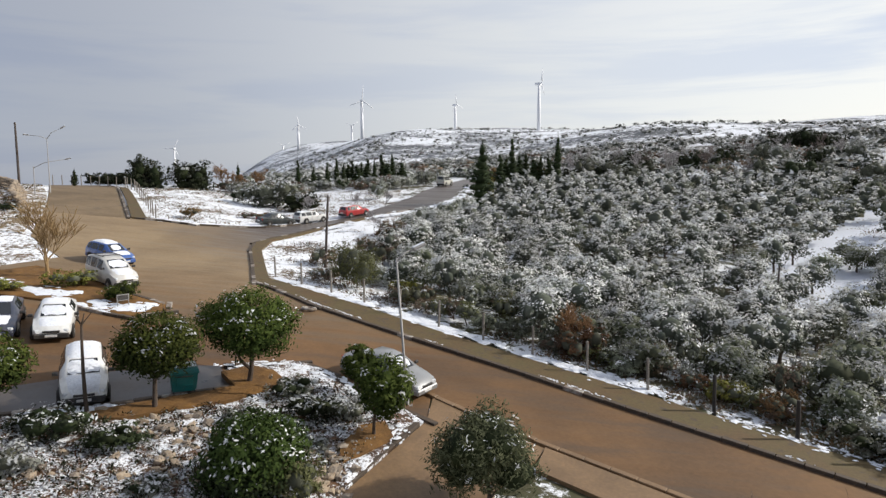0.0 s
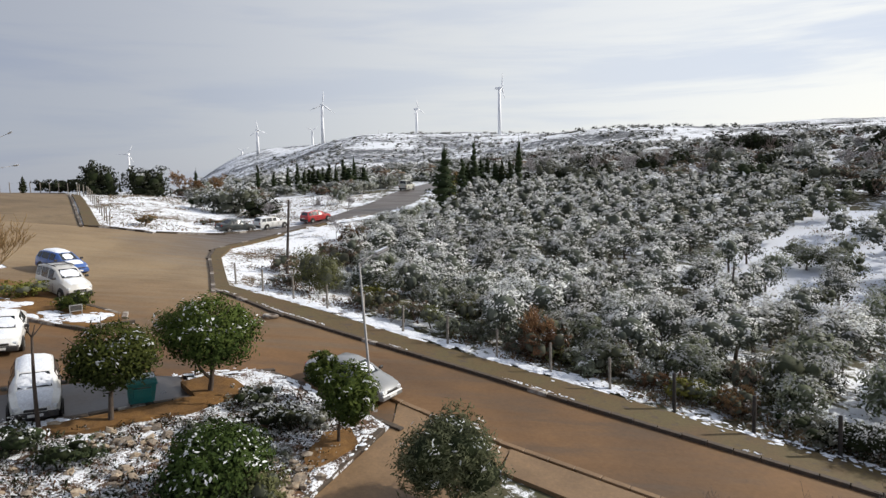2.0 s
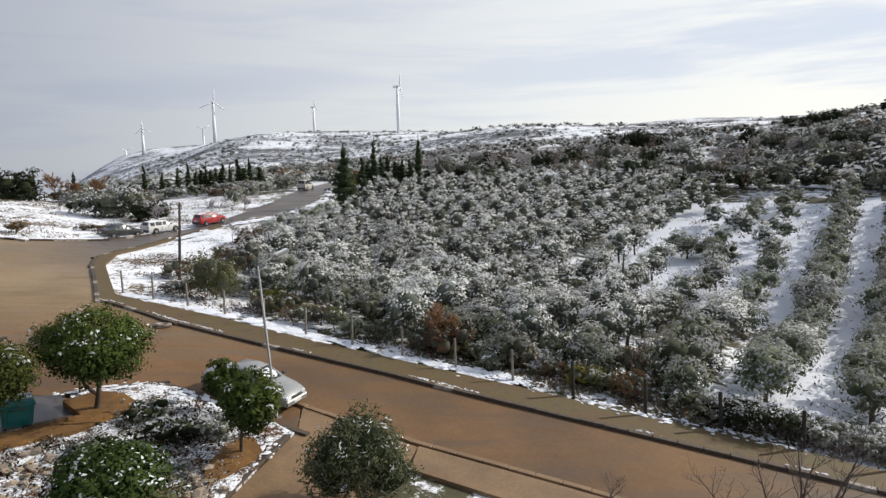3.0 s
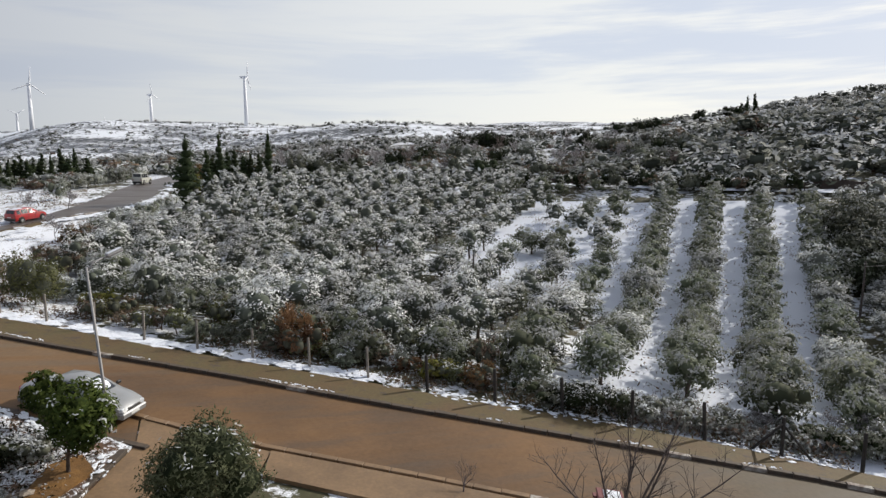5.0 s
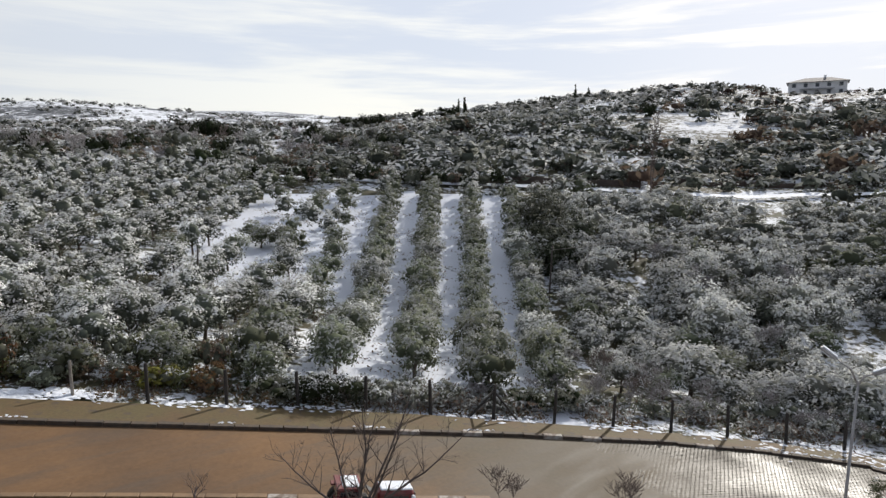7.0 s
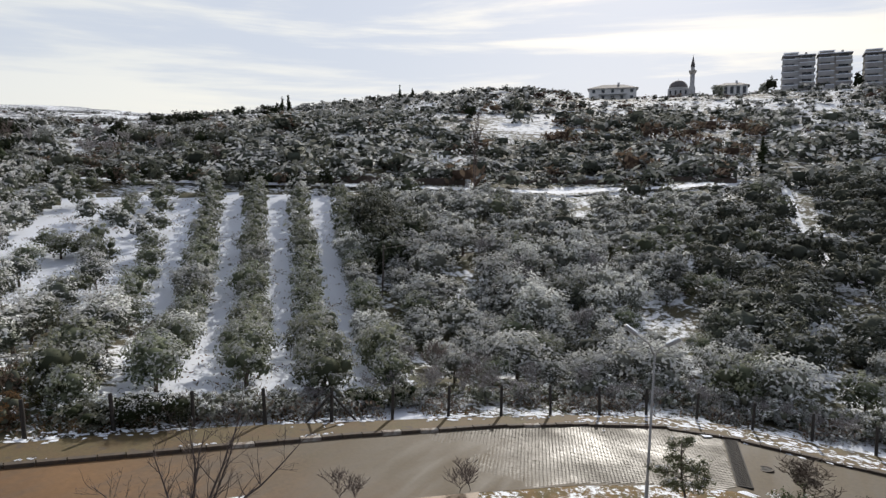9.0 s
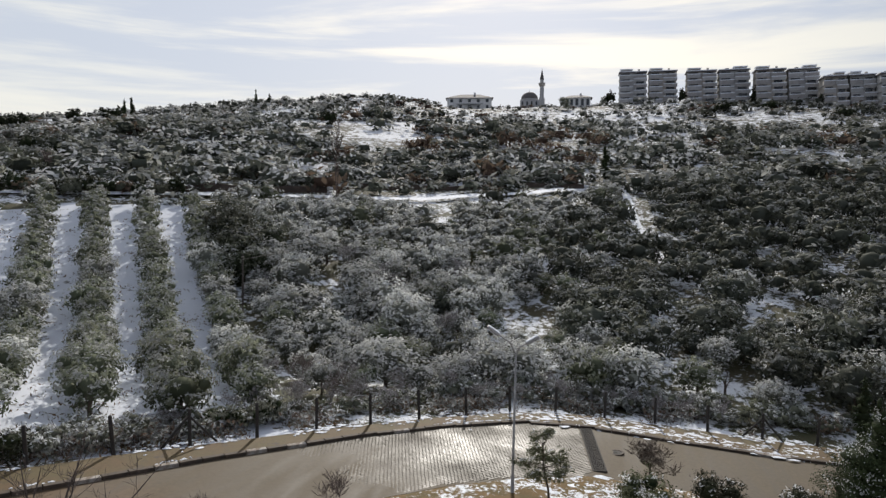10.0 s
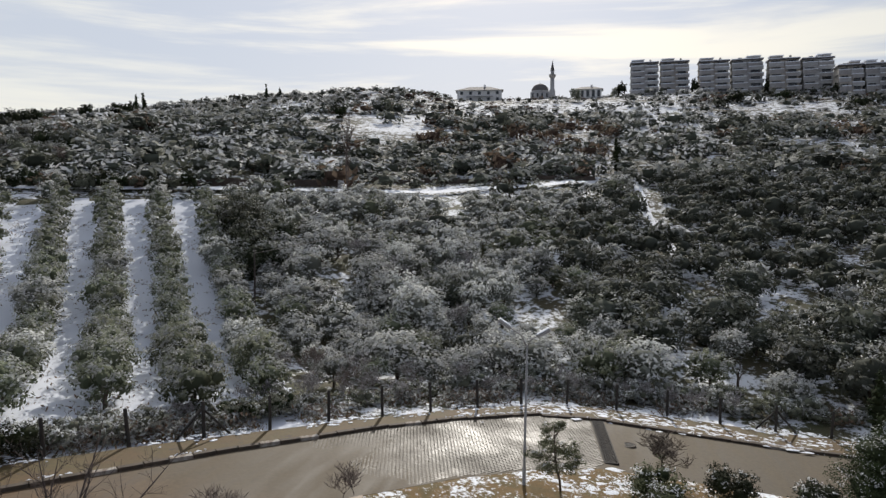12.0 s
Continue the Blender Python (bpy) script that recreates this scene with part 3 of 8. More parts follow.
def branching(seed, height, trunk_r, forks=5, spread=0.6, levels=3, bend=0.25, first=0.35, sides=5, thin=0.55, shrink=0.68, floor=0.006):
    """Verts and faces of a trunk that forks into limbs and twigs."""
    rng = random.Random(seed)
    verts, faces = [], []

    def limb(p, d, length, r, level):
        pts, rad = [p], [r]
        q, dd = p.copy(), d.copy()
        steps = 4 if level < 2 else 3
        for i in range(steps):
            dd = (dd + Vector((rng.uniform(-1, 1), rng.uniform(-1, 1), rng.uniform(-0.4, 0.8))) * bend).normalized()
            q = q + dd * length / steps
            pts.append(q.copy())
            rad.append(max(r * (1 - (1 - thin) * (i + 1) / steps), floor))
        v, f = tube_data(pts, rad, sides if level < 2 else 3, closed=False)
        o = len(verts)
        verts.extend(v)
        faces.extend([tuple(o + k for k in g) for g in f])
        if level >= levels:
            return
        for k in range(forks):
            j = rng.randrange(2, len(pts)) if level else rng.randrange(max(2, int(len(pts) * first)), len(pts))
            a = 2 * math.pi * (k + rng.random()) / forks
            side = Vector((math.cos(a), math.sin(a), rng.uniform(0.1, 0.9)))
            limb(pts[j].copy(), (dd * (1 - spread) + side * spread).normalized(), length * shrink * rng.uniform(0.7, 1.1), rad[j] * 0.66, level + 1)

    limb(Vector((0, 0, -0.15)), Vector((0, 0, 1)), height, trunk_r, 0)
    return verts, faces


def trunk_mesh(name, seed, height, r, spread=0.55, levels=1, forks=4, material=None, shrink=0.8):
    v, f = branching(seed, height, r, forks, spread, levels, 0.18, 0.5, 6, 0.6, shrink)
    return mesh_from(name, v, f, material or M_BARK, shade=True)


def tree(name, m, trunk, crown, label, category, group=""):
    root = thing(name, m, label, category, group)
    part("trunk", trunk, None, root)
    part("crown", crown, None, root)
    return root


# ---- ground ----
OUTER_KERB = [(-13.3, 44.1), (-8.2, 39.2), (-2.7, 35.2), (3.2, 31.2), (7.8, 27.8), (12.0, 24.9), (18.2, 20.6), (24.0, 16.6),
              (30.0, 11.9), (33.9, 8.2), (36.9, 4.6), (38.3, 0.6), (38.4, -4.6), (38.6, -9.3), (39.2, -13.5), (41.0, -23.0), (44.0, -36.0)]
FENCE_LINE = [(-12.6, 46.5), (-9.9, 44.2), (-4.9, 40.4), (0.2, 36.4), (5.1, 33.0), (10.0, 29.6), (14.6, 25.7), (17.4, 24.0), (22.3, 20.3),
              (24.6, 18.3), (29.5, 14.2), (34.5, 9.7), (38.8, 4.9), (40.4, 2.0), (40.95, -1.2), (41.4, -4.4), (41.4, -10.1), (41.8, -14.5), (44.0, -25.0), (47.0, -38.0)]
INNER_KERB = [(-0.7, 27.0), (1.0, 25.5), (3.8, 23.3), (9.4, 19.4), (18.0, 13.2), (22.5, 9.4), (25.9, 6.3), (28.4, 3.4), (30.2, 0.3), (30.6, -3.0), (31.0, -9.0), (32.0, -14.0), (34.5, -24.0), (37.5, -37.0)]


def along(line, step, start=0.0):
    """Points every step metres along a line, each with its heading in degrees."""
    out, left = [], start
    for (x0, y0), (x1, y1) in zip(line, line[1:]):
        length = math.hypot(x1 - x0, y1 - y0)
        while left <= length:
            s = left / length
            out.append((x0 + (x1 - x0) * s, y0 + (y1 - y0) * s, math.degrees(math.atan2(y1 - y0, x1 - x0))))
            left += step
        left -= length
    return out


def side_of_fence(x, y):
    """Metres beyond the fence, away from the road (negative on the road's side)."""
    best, sign = 1e9, 1
    for (x0, y0), (x1, y1) in zip(FENCE_LINE, FENCE_LINE[1:]):
        dx, dy = x1 - x0, y1 - y0
        s = min(max(((x - x0) * dx + (y - y0) * dy) / (dx * dx + dy * dy), 0), 1)
        d = math.hypot(x - x0 - s * dx, y - y0 - s * dy)
        if d < best:
            best, sign = d, 1 if (x - x0) * dy - (y - y0) * dx < 0 else -1
    return best * sign


def rough_land(x, y):
    """The ground with its hummocks, away from roads."""
    z = land(x, y)
    r = math.hypot(x, y)
    b = math.degrees(math.atan2(x, y))
    amp = 0.0
    if r > 130 or b > 60 and r > 55:
        amp = min(1.0, (r - 55) / 80) if b > 20 else smooth(130, 200, r)
    if amp > 0:
        z += amp * (0.9 * noise.noise((x * 0.05, y * 0.05, 1.7)) + 0.4 * noise.noise((x * 0.16, y * 0.16, 5.1)))
        z += amp * smooth(250, 900, r) * 9 * noise.noise((x * 0.006, y * 0.006, 9.3))
    return z


def build_ground():
    bearings = [-180 + 4 * i for i in range(32)] + [-52 + 0.6 * i for i in range(290)] + [122 + 4 * i for i in range(15)]
    radii, r = [], 2.0
    while r < 4600:
        radii.append(r)
        r *= 1.1 if r < 14 else 1.022 if r < 130 else 1.03 if r < 700 else 1.06
    verts, faces, zone = [], [], []
    n = len(bearings)
    for r in radii:
        for b in bearings:
            x, y = r * math.sin(radians(b)), r * math.cos(radians(b))
            verts.append((x, y, rough_land(x, y)))
    for i, r in enumerate(radii[:-1]):
        for j, b in enumerate(bearings):
            j2 = (j + 1) % n
            faces.append((i * n + j, i * n + j2, (i + 1) * n + j2, (i + 1) * n + j))
            x, y = r * math.sin(radians(b)), r * math.cos(radians(b))
            u, v = 0.77 * x + 0.638 * y, 0.77 * y - 0.638 * x
            lanes = -7 < v < 9 and 30 < u < 98 or 8 < v < 29 and 54 < u < 97
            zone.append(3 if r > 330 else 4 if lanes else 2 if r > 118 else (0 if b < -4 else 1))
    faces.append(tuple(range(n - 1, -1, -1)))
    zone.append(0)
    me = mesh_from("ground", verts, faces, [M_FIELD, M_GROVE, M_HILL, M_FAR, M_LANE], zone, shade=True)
    return tagged(new("ground", me), "snow-patched hillside ground falling to a valley and rising to far hills", "ground", kind="structure")


build_ground()


def slab(name, poly, lift, material, label, category, cell=1.5, skirt=0.35, bumps=0.0, kind="structure", parent=None):
    """A sheet over the ground inside poly, lift metres above it, with its edge turned down."""
    bm = bmesh.new()
    f = bm.faces.new([bm.verts.new((x, y, 0)) for x, y in poly])
    if f.normal.z < 0:
        f.normal_update()
    xs, ys = [p[0] for p in poly], [p[1] for p in poly]
    for axis, lo, hi in ((0, min(xs), max(xs)), (1, min(ys), max(ys))):
        v = lo + cell * 0.53
        while v < hi:
            co = (v, 0, 0) if axis == 0 else (0, v, 0)
            bmesh.ops.bisect_plane(bm, geom=bm.verts[:] + bm.edges[:] + bm.faces[:], plane_co=co, plane_no=(1, 0, 0) if axis == 0 else (0, 1, 0))
            v += cell
    bmesh.ops.recalc_face_normals(bm, faces=bm.faces[:])
    if bm.faces[:] and sum(f.normal.z for f in bm.faces) < 0:
        bmesh.ops.reverse_faces(bm, faces=bm.faces[:])
    rim = [e for e in bm.edges if e.is_boundary]
    rim_verts = {v for e in rim for v in e.verts}
    for v in bm.verts:
        z = land(v.co.x, v.co.y) + lift
        if bumps and v not in rim_verts:
            z += bumps * (0.5 + noise.noise((v.co.x * 0.8, v.co.y * 0.8, 3.0)) + 0.6 * noise.noise((v.co.x * 2.3, v.co.y * 2.3, 8.0)))
        v.co.z = z
    for v in bmesh.ops.extrude_edge_only(bm, edges=rim)["geom"]:
        if isinstance(v, bmesh.types.BMVert):
            v.co.z -= skirt
    me = bpy.data.meshes.new(name)
    bm.to_mesh(me)
    bm.free()
    me.materials.append(material)
    ob = new(name, me)
    ob.parent = parent
    return tagged(ob, label, category, kind=kind)


slab("road_main", OUTER_KERB + INNER_KERB[::-1] + [(-3.0, 28.5), (-6.5, 31.5), (-9.0, 34.0)], 0.04, M_ROAD,
     "wet brown mud-filmed asphalt road bending along the fence", "road")
slab("road_junction", [(-26.0, 14.0), (-15.9, 22.1), (-12.6, 23.7), (-8.9, 26.2), (-10.2, 28.4), (-6.8, 29.5), (-5.1, 28.4), (-3.6, 26.7), (-0.8, 24.5), (-0.7, 27.1), (-2.7, 35.1), (-8.2, 39.1), (-13.3, 44.1),
                       (-15.4, 50.8), (-17.6, 57.5), (-18.3, 61.3), (-17.7, 64.5), (-19.0, 72.0), (-23.5, 69.4), (-27.0, 67.6), (-33.5, 67.6), (-41.5, 66.0),
                       (-35.0, 53.5), (-29.0, 47.5), (-32.0, 40.0), (-46.0, 30.0), (-46.0, 14.0)], 0.05, M_ROAD,
     "wide muddy brown asphalt junction and parking court", "road")
slab("parking_bays", [(-26.0, 14.4), (-15.9, 22.3), (-12.6, 23.9), (-9.1, 26.4), (-10.4, 28.5), (-11.8, 28.2), (-14.6, 26.8), (-18.6, 23.6), (-28.0, 18.0)], 0.062, M_PARKING,
     "dark wet asphalt of the parking bays", "parking")
slab("road_uphill", [(-41.5, 66.0), (-33.5, 67.6), (-40.4, 80.3), (-50.5, 98.5), (-58.0, 112.0), (-72.0, 116.0), (-60.0, 97.0), (-50.0, 80.5)], 0.055, M_ROAD_TAN,
     "brown muddy asphalt road climbing to a crest", "road")
slab("road_valley", [(-17.7, 64.5), (-14.7, 72.2), (-10.6, 80.3), (-3.8, 88.3), (1.0, 99.0), (4.1, 117.0), (9.0, 140.0), (4.0, 141.0), (-0.5, 122.0), (-2.4, 111.0), (-5.8, 97.5),
                     (-9.8, 87.4), (-13.2, 80.2), (-17.8, 75.0), (-21.0, 70.9)], 0.06, M_ROAD,
     "grey wet asphalt side road leading towards the hills", "road")
slab("pavement_outer", [(x, y) for x, y in OUTER_KERB] + [(x - 0.42, y - 0.55) if x < 12 else (x - 0.15, y - 0.22) for x, y in FENCE_LINE[::-1]], 0.17, M_PAVEMENT,
     "brown and moss-yellow pavement along the fence", "pavement")
slab("pavement_corner", [(-13.4, 44.0), (-12.7, 45.4), (-14.75, 51.6), (-16.85, 58.0), (-17.3, 63.3), (-14.1, 72.0), (-10.0, 80.0), (-10.5, 80.3), (-14.6, 72.3), (-17.7, 64.4), (-18.3, 61.3), (-17.6, 57.5), (-15.4, 50.8)],
     0.18, M_PAVEMENT, "brown stone pavement round the road corner", "pavement")
slab("pavement_uphill", [(-33.4, 67.7), (-32.0, 68.2), (-38.6, 80.1), (-47.8, 96.4), (-50.0, 98.2), (-40.2, 80.5)], 0.2, M_PAVEMENT, "muddy pavement climbing beside the road", "pavement")
slab("garden_bed", [(-26.0, 13.8), (-15.9, 21.9), (-12.6, 23.5), (-8.7, 26.1), (-10.1, 28.5), (-6.8, 29.7), (-5.1, 28.6), (-3.6, 26.9), (-0.8, 24.8), (-2.8, 20.3), (-3.8, 18.0), (-6.0, 12.0), (-20.0, 8.0)],
     0.14, M_GARDEN, "sloping garden bed of red soil, rubble and patchy snow", "garden", cell=0.5, bumps=0.14)
slab("driveway", [(-0.8, 24.7), (-0.6, 27.0), (1.0, 25.4), (3.7, 23.2), (3.2, 22.2), (1.6, 20.0), (-1.5, 12.0), (-6.0, 12.0), (-3.8, 18.0), (-2.8, 20.2)], 0.09, M_CONCRETE,
     "muddy concrete driveway beside the road", "driveway")
slab("pavement_inner", [(x - 0.1, y - 0.12) for x, y in INNER_KERB[2:6]] + [(20.2, 8.6), (16.8, 11.6), (8.2, 17.7), (3.1, 21.5)], 0.15, M_CONCRETE, "pale mud-stained concrete pavement", "pavement")
slab("verge", [(x - 0.1, y - 0.1) for x, y in INNER_KERB[5:]] + [(28.0, -38.0), (20.0, -20.0), (18.0, 0.0), (20.0, 8.4)], 0.10, M_VERGE,
     "verge of snow, mud and yellow grass beside the road", "verge", cell=0.8, bumps=0.08)
slab("island", [(-16.2, 36.4), (-15.8, 35.2), (-17.3, 34.0), (-21.5, 35.2), (-27.0, 36.0), (-31.0, 39.0), (-28.5, 44.0), (-24.0, 42.5), (-20.5, 38.5)], 0.16, M_SOIL,
     "planted traffic island of soil with snow", "island", cell=0.6, bumps=0.06)
slab("roadside_field_soil", [(-62.0, 98.0), (-50.2, 80.5), (-41.8, 66.4), (-36.0, 54.0), (-48.0, 52.0), (-75.0, 80.0)], 0.12, M_BANK, "grassy bank half under snow beside the climbing road", "bank", bumps=0.12)


# ---- olive groves ----
def inside(poly, x, y):
    hit = False
    for (x0, y0), (x1, y1) in zip(poly, poly[1:] + poly[:1]):
        if (y0 > y) != (y1 > y) and x < (x1 - x0) * (y - y0) / (y1 - y0) + x0:
            hit = not hit
    return hit


def olive_crown(seed, radius, height, count, size, frost, leaf, under, tint=M_LEAF_SNOW, base=0.75, bare_from=0.5, coarse=False):
    """A domed olive crown: frost and snow on the upper side of its sprays, underside shade put into the lower leaf
    colour.
    """
    rng = np.random.default_rng(seed)
    lobes = [(0, 0, base + 0.47 * height, 0.84 * radius, 0.84 * radius, 0.52 * height)]
    for k in range(8):
        a = 2 * math.pi * (k + rng.random() * 0.8) / 8
        d, r = radius * rng.uniform(0.48, 0.7), radius * rng.uniform(0.30, 0.42)
        lobes.append((d * math.cos(a), d * math.sin(a), base + height * rng.uniform(0.26, 0.62), r, r, height * 0.26))
    lobes = np.array(lobes)
    tufts = max(26, count // 13)
    share = lobes[:, 3] ** 2
    pick = rng.choice(len(lobes), tufts, p=share / share.sum())
    d = unit(rng.normal(0, 1, (tufts, 3)))
    middle = lobes[pick, :3] + d * lobes[pick, 3:] * (1 - 0.22 * rng.random(tufts) ** 1.5)[:, None]
    reach = 0.21 * radius * rng.uniform(0.7, 1.4, tufts)
    own = rng.integers(0, tufts, count)
    e = unit(rng.normal(0, 1, (count, 3)))
    centres = middle[own] + e * (reach[own] * rng.random(count) ** 0.45)[:, None] * np.array([1.05, 1.05, 0.75])
    outward = unit(centres - np.array([0, 0, base + 0.25 * height]))
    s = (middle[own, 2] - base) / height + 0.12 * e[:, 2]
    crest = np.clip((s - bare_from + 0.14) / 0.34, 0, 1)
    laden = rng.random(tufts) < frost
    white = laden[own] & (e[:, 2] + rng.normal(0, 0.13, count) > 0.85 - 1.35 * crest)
    # low leaves take the dark tone that paints the crown's shaded underside
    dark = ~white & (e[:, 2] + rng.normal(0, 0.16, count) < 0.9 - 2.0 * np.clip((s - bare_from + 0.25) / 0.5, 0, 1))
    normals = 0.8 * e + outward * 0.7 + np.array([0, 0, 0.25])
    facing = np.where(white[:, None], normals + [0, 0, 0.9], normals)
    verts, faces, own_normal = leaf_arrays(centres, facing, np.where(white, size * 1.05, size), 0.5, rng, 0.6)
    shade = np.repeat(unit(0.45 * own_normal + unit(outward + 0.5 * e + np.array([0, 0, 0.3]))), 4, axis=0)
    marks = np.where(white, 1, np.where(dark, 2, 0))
    # hearts share the lower-leaf tone, as painted shade inside the crown
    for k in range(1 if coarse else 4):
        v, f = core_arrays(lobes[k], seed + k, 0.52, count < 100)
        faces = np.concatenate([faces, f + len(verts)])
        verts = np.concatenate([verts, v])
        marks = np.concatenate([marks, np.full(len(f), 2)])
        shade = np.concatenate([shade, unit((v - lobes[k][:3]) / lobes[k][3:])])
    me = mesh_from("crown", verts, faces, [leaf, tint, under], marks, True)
    me.normals_split_custom_set_from_vertices(shade.tolist())
    return me


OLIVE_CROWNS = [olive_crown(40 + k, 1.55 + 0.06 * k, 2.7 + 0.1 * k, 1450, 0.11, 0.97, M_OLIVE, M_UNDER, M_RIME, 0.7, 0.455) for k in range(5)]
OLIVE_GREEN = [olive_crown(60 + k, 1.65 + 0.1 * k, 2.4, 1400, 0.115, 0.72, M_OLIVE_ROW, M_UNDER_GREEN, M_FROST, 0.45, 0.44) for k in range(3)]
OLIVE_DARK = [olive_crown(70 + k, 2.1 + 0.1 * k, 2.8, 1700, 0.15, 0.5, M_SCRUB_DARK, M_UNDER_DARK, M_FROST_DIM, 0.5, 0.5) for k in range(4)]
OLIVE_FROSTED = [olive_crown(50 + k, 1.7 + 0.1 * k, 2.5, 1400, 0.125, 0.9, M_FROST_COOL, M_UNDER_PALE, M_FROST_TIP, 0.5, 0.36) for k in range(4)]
OLIVE_TRUNKS = [trunk_mesh("trunk", 80 + k, 1.25, 0.13, 0.6, 1, 4) for k in range(3)]
ROW, ACROSS = (0.77, 0.638), (-0.638, 0.77)   # along the planted rows, and across them
FIELD = [(-9.5, 45.5), (-4.0, 41.5), (2.0, 37.0), (8.0, 33.0), (14.0, 28.5), (20.0, 24.5), (25.5, 20.5), (30.5, 14.6), (75.0, 49.5), (78.0, 60.0), (68.0, 82.0), (52.0, 101.0), (26.0, 112.0), (11.0, 106.0), (7.0, 90.0), (1.5, 73.0), (-3.5, 61.0), (-7.5, 53.0)]
GROVE = [(32.2, 14.6), (36.5, 11.0), (42.0, 6.0), (44.0, 0.0), (45.0, -12.0), (49.0, -30.0), (60.0, -50.0), (110.0, -62.0), (122.0, -30.0), (118.0, 6.0), (101.0, 30.0), (90.0, 50.0), (82.0, 56.0), (74.5, 47.6)]
rng = random.Random(5)
olive_spots = []
for k in range(-1, 33):
    rows = k <= 2
    gap, j = (2.85, 0.2) if rows else (3.4, 0.28 if k < 6 else 0.75)
    for i in range(-12, 50):
        u = 31.5 + gap * i + (gap / 2 if k % 2 else 0)
        v = -1.6 + 4.5 * min(k, 4) + 4.5 * max(k - 4, 0) + 0.03 * min(k, 3) * (u - 50) * (1 if u > 50 else 0.5)
        sparse = 10 < v < 26 and u > 56
        j = 1.4 if sparse else j
        x = ROW[0] * u + ACROSS[0] * v + rng.uniform(-j, j)
        y = ROW[1] * u + ACROSS[1] * v + rng.uniform(-j, j)
        if not inside(FIELD, x, y) or side_of_fence(x, y) < (3.2 if x > 12 else 2.3 if x > 3 else 4.5 if x > -2 else 8.0):
            continue
        if sparse and rng.random() < 0.26:
            continue
        near = smooth(6, 2, side_of_fence(x, y))
        size = rng.uniform(0.92, 1.08) * (0.97 if rows else 0.88 if sparse else 1.0) * (1 - 0.12 * near)
        olive_spots.append((x, y, size, "row" if rows and u < 95 else "field"))
for k in range(3, 9):   # a second, closer planting towards the road
    for i in range(-6, 9):
        u, v = 31.5 + 3.3 * i + rng.uniform(-0.6, 0.6), 9.6 + 4.3 * (k - 3) + rng.uniform(-0.5, 0.5)
        x, y = ROW[0] * u + ACROSS[0] * v, ROW[1] * u + ACROSS[1] * v
        if inside(FIELD, x, y) and 1.9 < side_of_fence(x, y) < 8 and u < 55:
            olive_spots.append((x, y, rng.uniform(0.66, 0.92), "field"))
for i in range(60):
    u, v = rng.uniform(-20, 40), rng.uniform(30, 62)
    x, y = ROW[0] * u + ACROSS[0] * v, ROW[1] * u + ACROSS[1] * v
    if inside(FIELD, x, y) and 1.9 < side_of_fence(x, y) < 12 and x > -4:
        olive_spots.append((x, y, rng.uniform(0.7, 0.95), "field"))
TERRACE_TRACK = [(64.0, 93.0), (77.5, 68.5), (85.5, 56.5), (94.6, 41.0), (104.6, 26.0), (113.6, 9.8), (119.0, 3.0)]


def near_track(x, y, d):
    return any(math.hypot(x - a, y - b) < d for a, b, _ in TRACK_POINTS)


TRACK_POINTS = along(TERRACE_TRACK, 2.0)
# open spots of snow in the grove, each running a little way downhill: place and half width
CLEARINGS = [(60.6, 6.2, 2.8), (68.0, -9.6, 2.8), (58.5, -6.5, 1.8), (67.0, -17.1, 2.8), (49.3, -10.3, 2.0), (83.7, -27.7, 2.8), (92.4, -8.0, 3.2), (86.4, -19.8, 2.2), (62.0, 26.5, 2.0), (96.0, 24.0, 3.0)]


def in_clearing(x, y):
    for a, b, w in CLEARINGS:
        far = math.hypot(a, b)
        ahead = (x * a + y * b) / far - far
        if -9.0 < ahead < w and abs(x * b - y * a) / far < w:
            return True
    return False


dense = 0
tries = 0
while dense < 760 and tries < 20000:
    tries += 1
    x, y = rng.uniform(28, 122), rng.uniform(-62, 60)
    if ACROSS[0] * x + ACROSS[1] * y > -7.2 or not inside(GROVE, x, y) or side_of_fence(x, y) < 3.9 or in_clearing(x, y):
        continue
    if abs(y + 6.0 - 0.02 * (x - 100)) < 2.4 and x > 84 or near_track(x + 2.2, y + 1.1, 4.3):
        continue
    high = smooth(78, 90, math.degrees(math.atan2(x, y)))
    if any((x - a) ** 2 + (y - b) ** 2 < 5.4 + 2.6 * high for a, b, *_ in olive_spots):
        continue
    olive_spots.append((x, y, (0.72 + 0.6 * rng.random() ** 1.5) * (1 + 0.06 * high), "grove"))
    dense += 1
olive_spots.sort(key=lambda s: math.hypot(s[0], s[1]))
DARK_OAKS = [(55.6, 33.8, 1.05), (58.8, 36.4, 1.2), (62.5, 35.2, 1.1), (63.0, 39.6, 1.25), (66.8, 42.0, 1.2), (71.6, 45.4, 1.2), (68.5, 38.6, 0.95)]
olive_spots = [p for p in olive_spots if all(math.hypot(p[0] - a, p[1] - b) > 2.1 * d for a, b, d in DARK_OAKS)]
OAK_CROWNS = [olive_crown(75 + k, 2.2, 3.0, 1900, 0.14, 0.35, M_SCRUB_DARK, M_DARK, M_FROST_DIM, 0.3, 0.5) for k in range(3)]
made_olives = {}
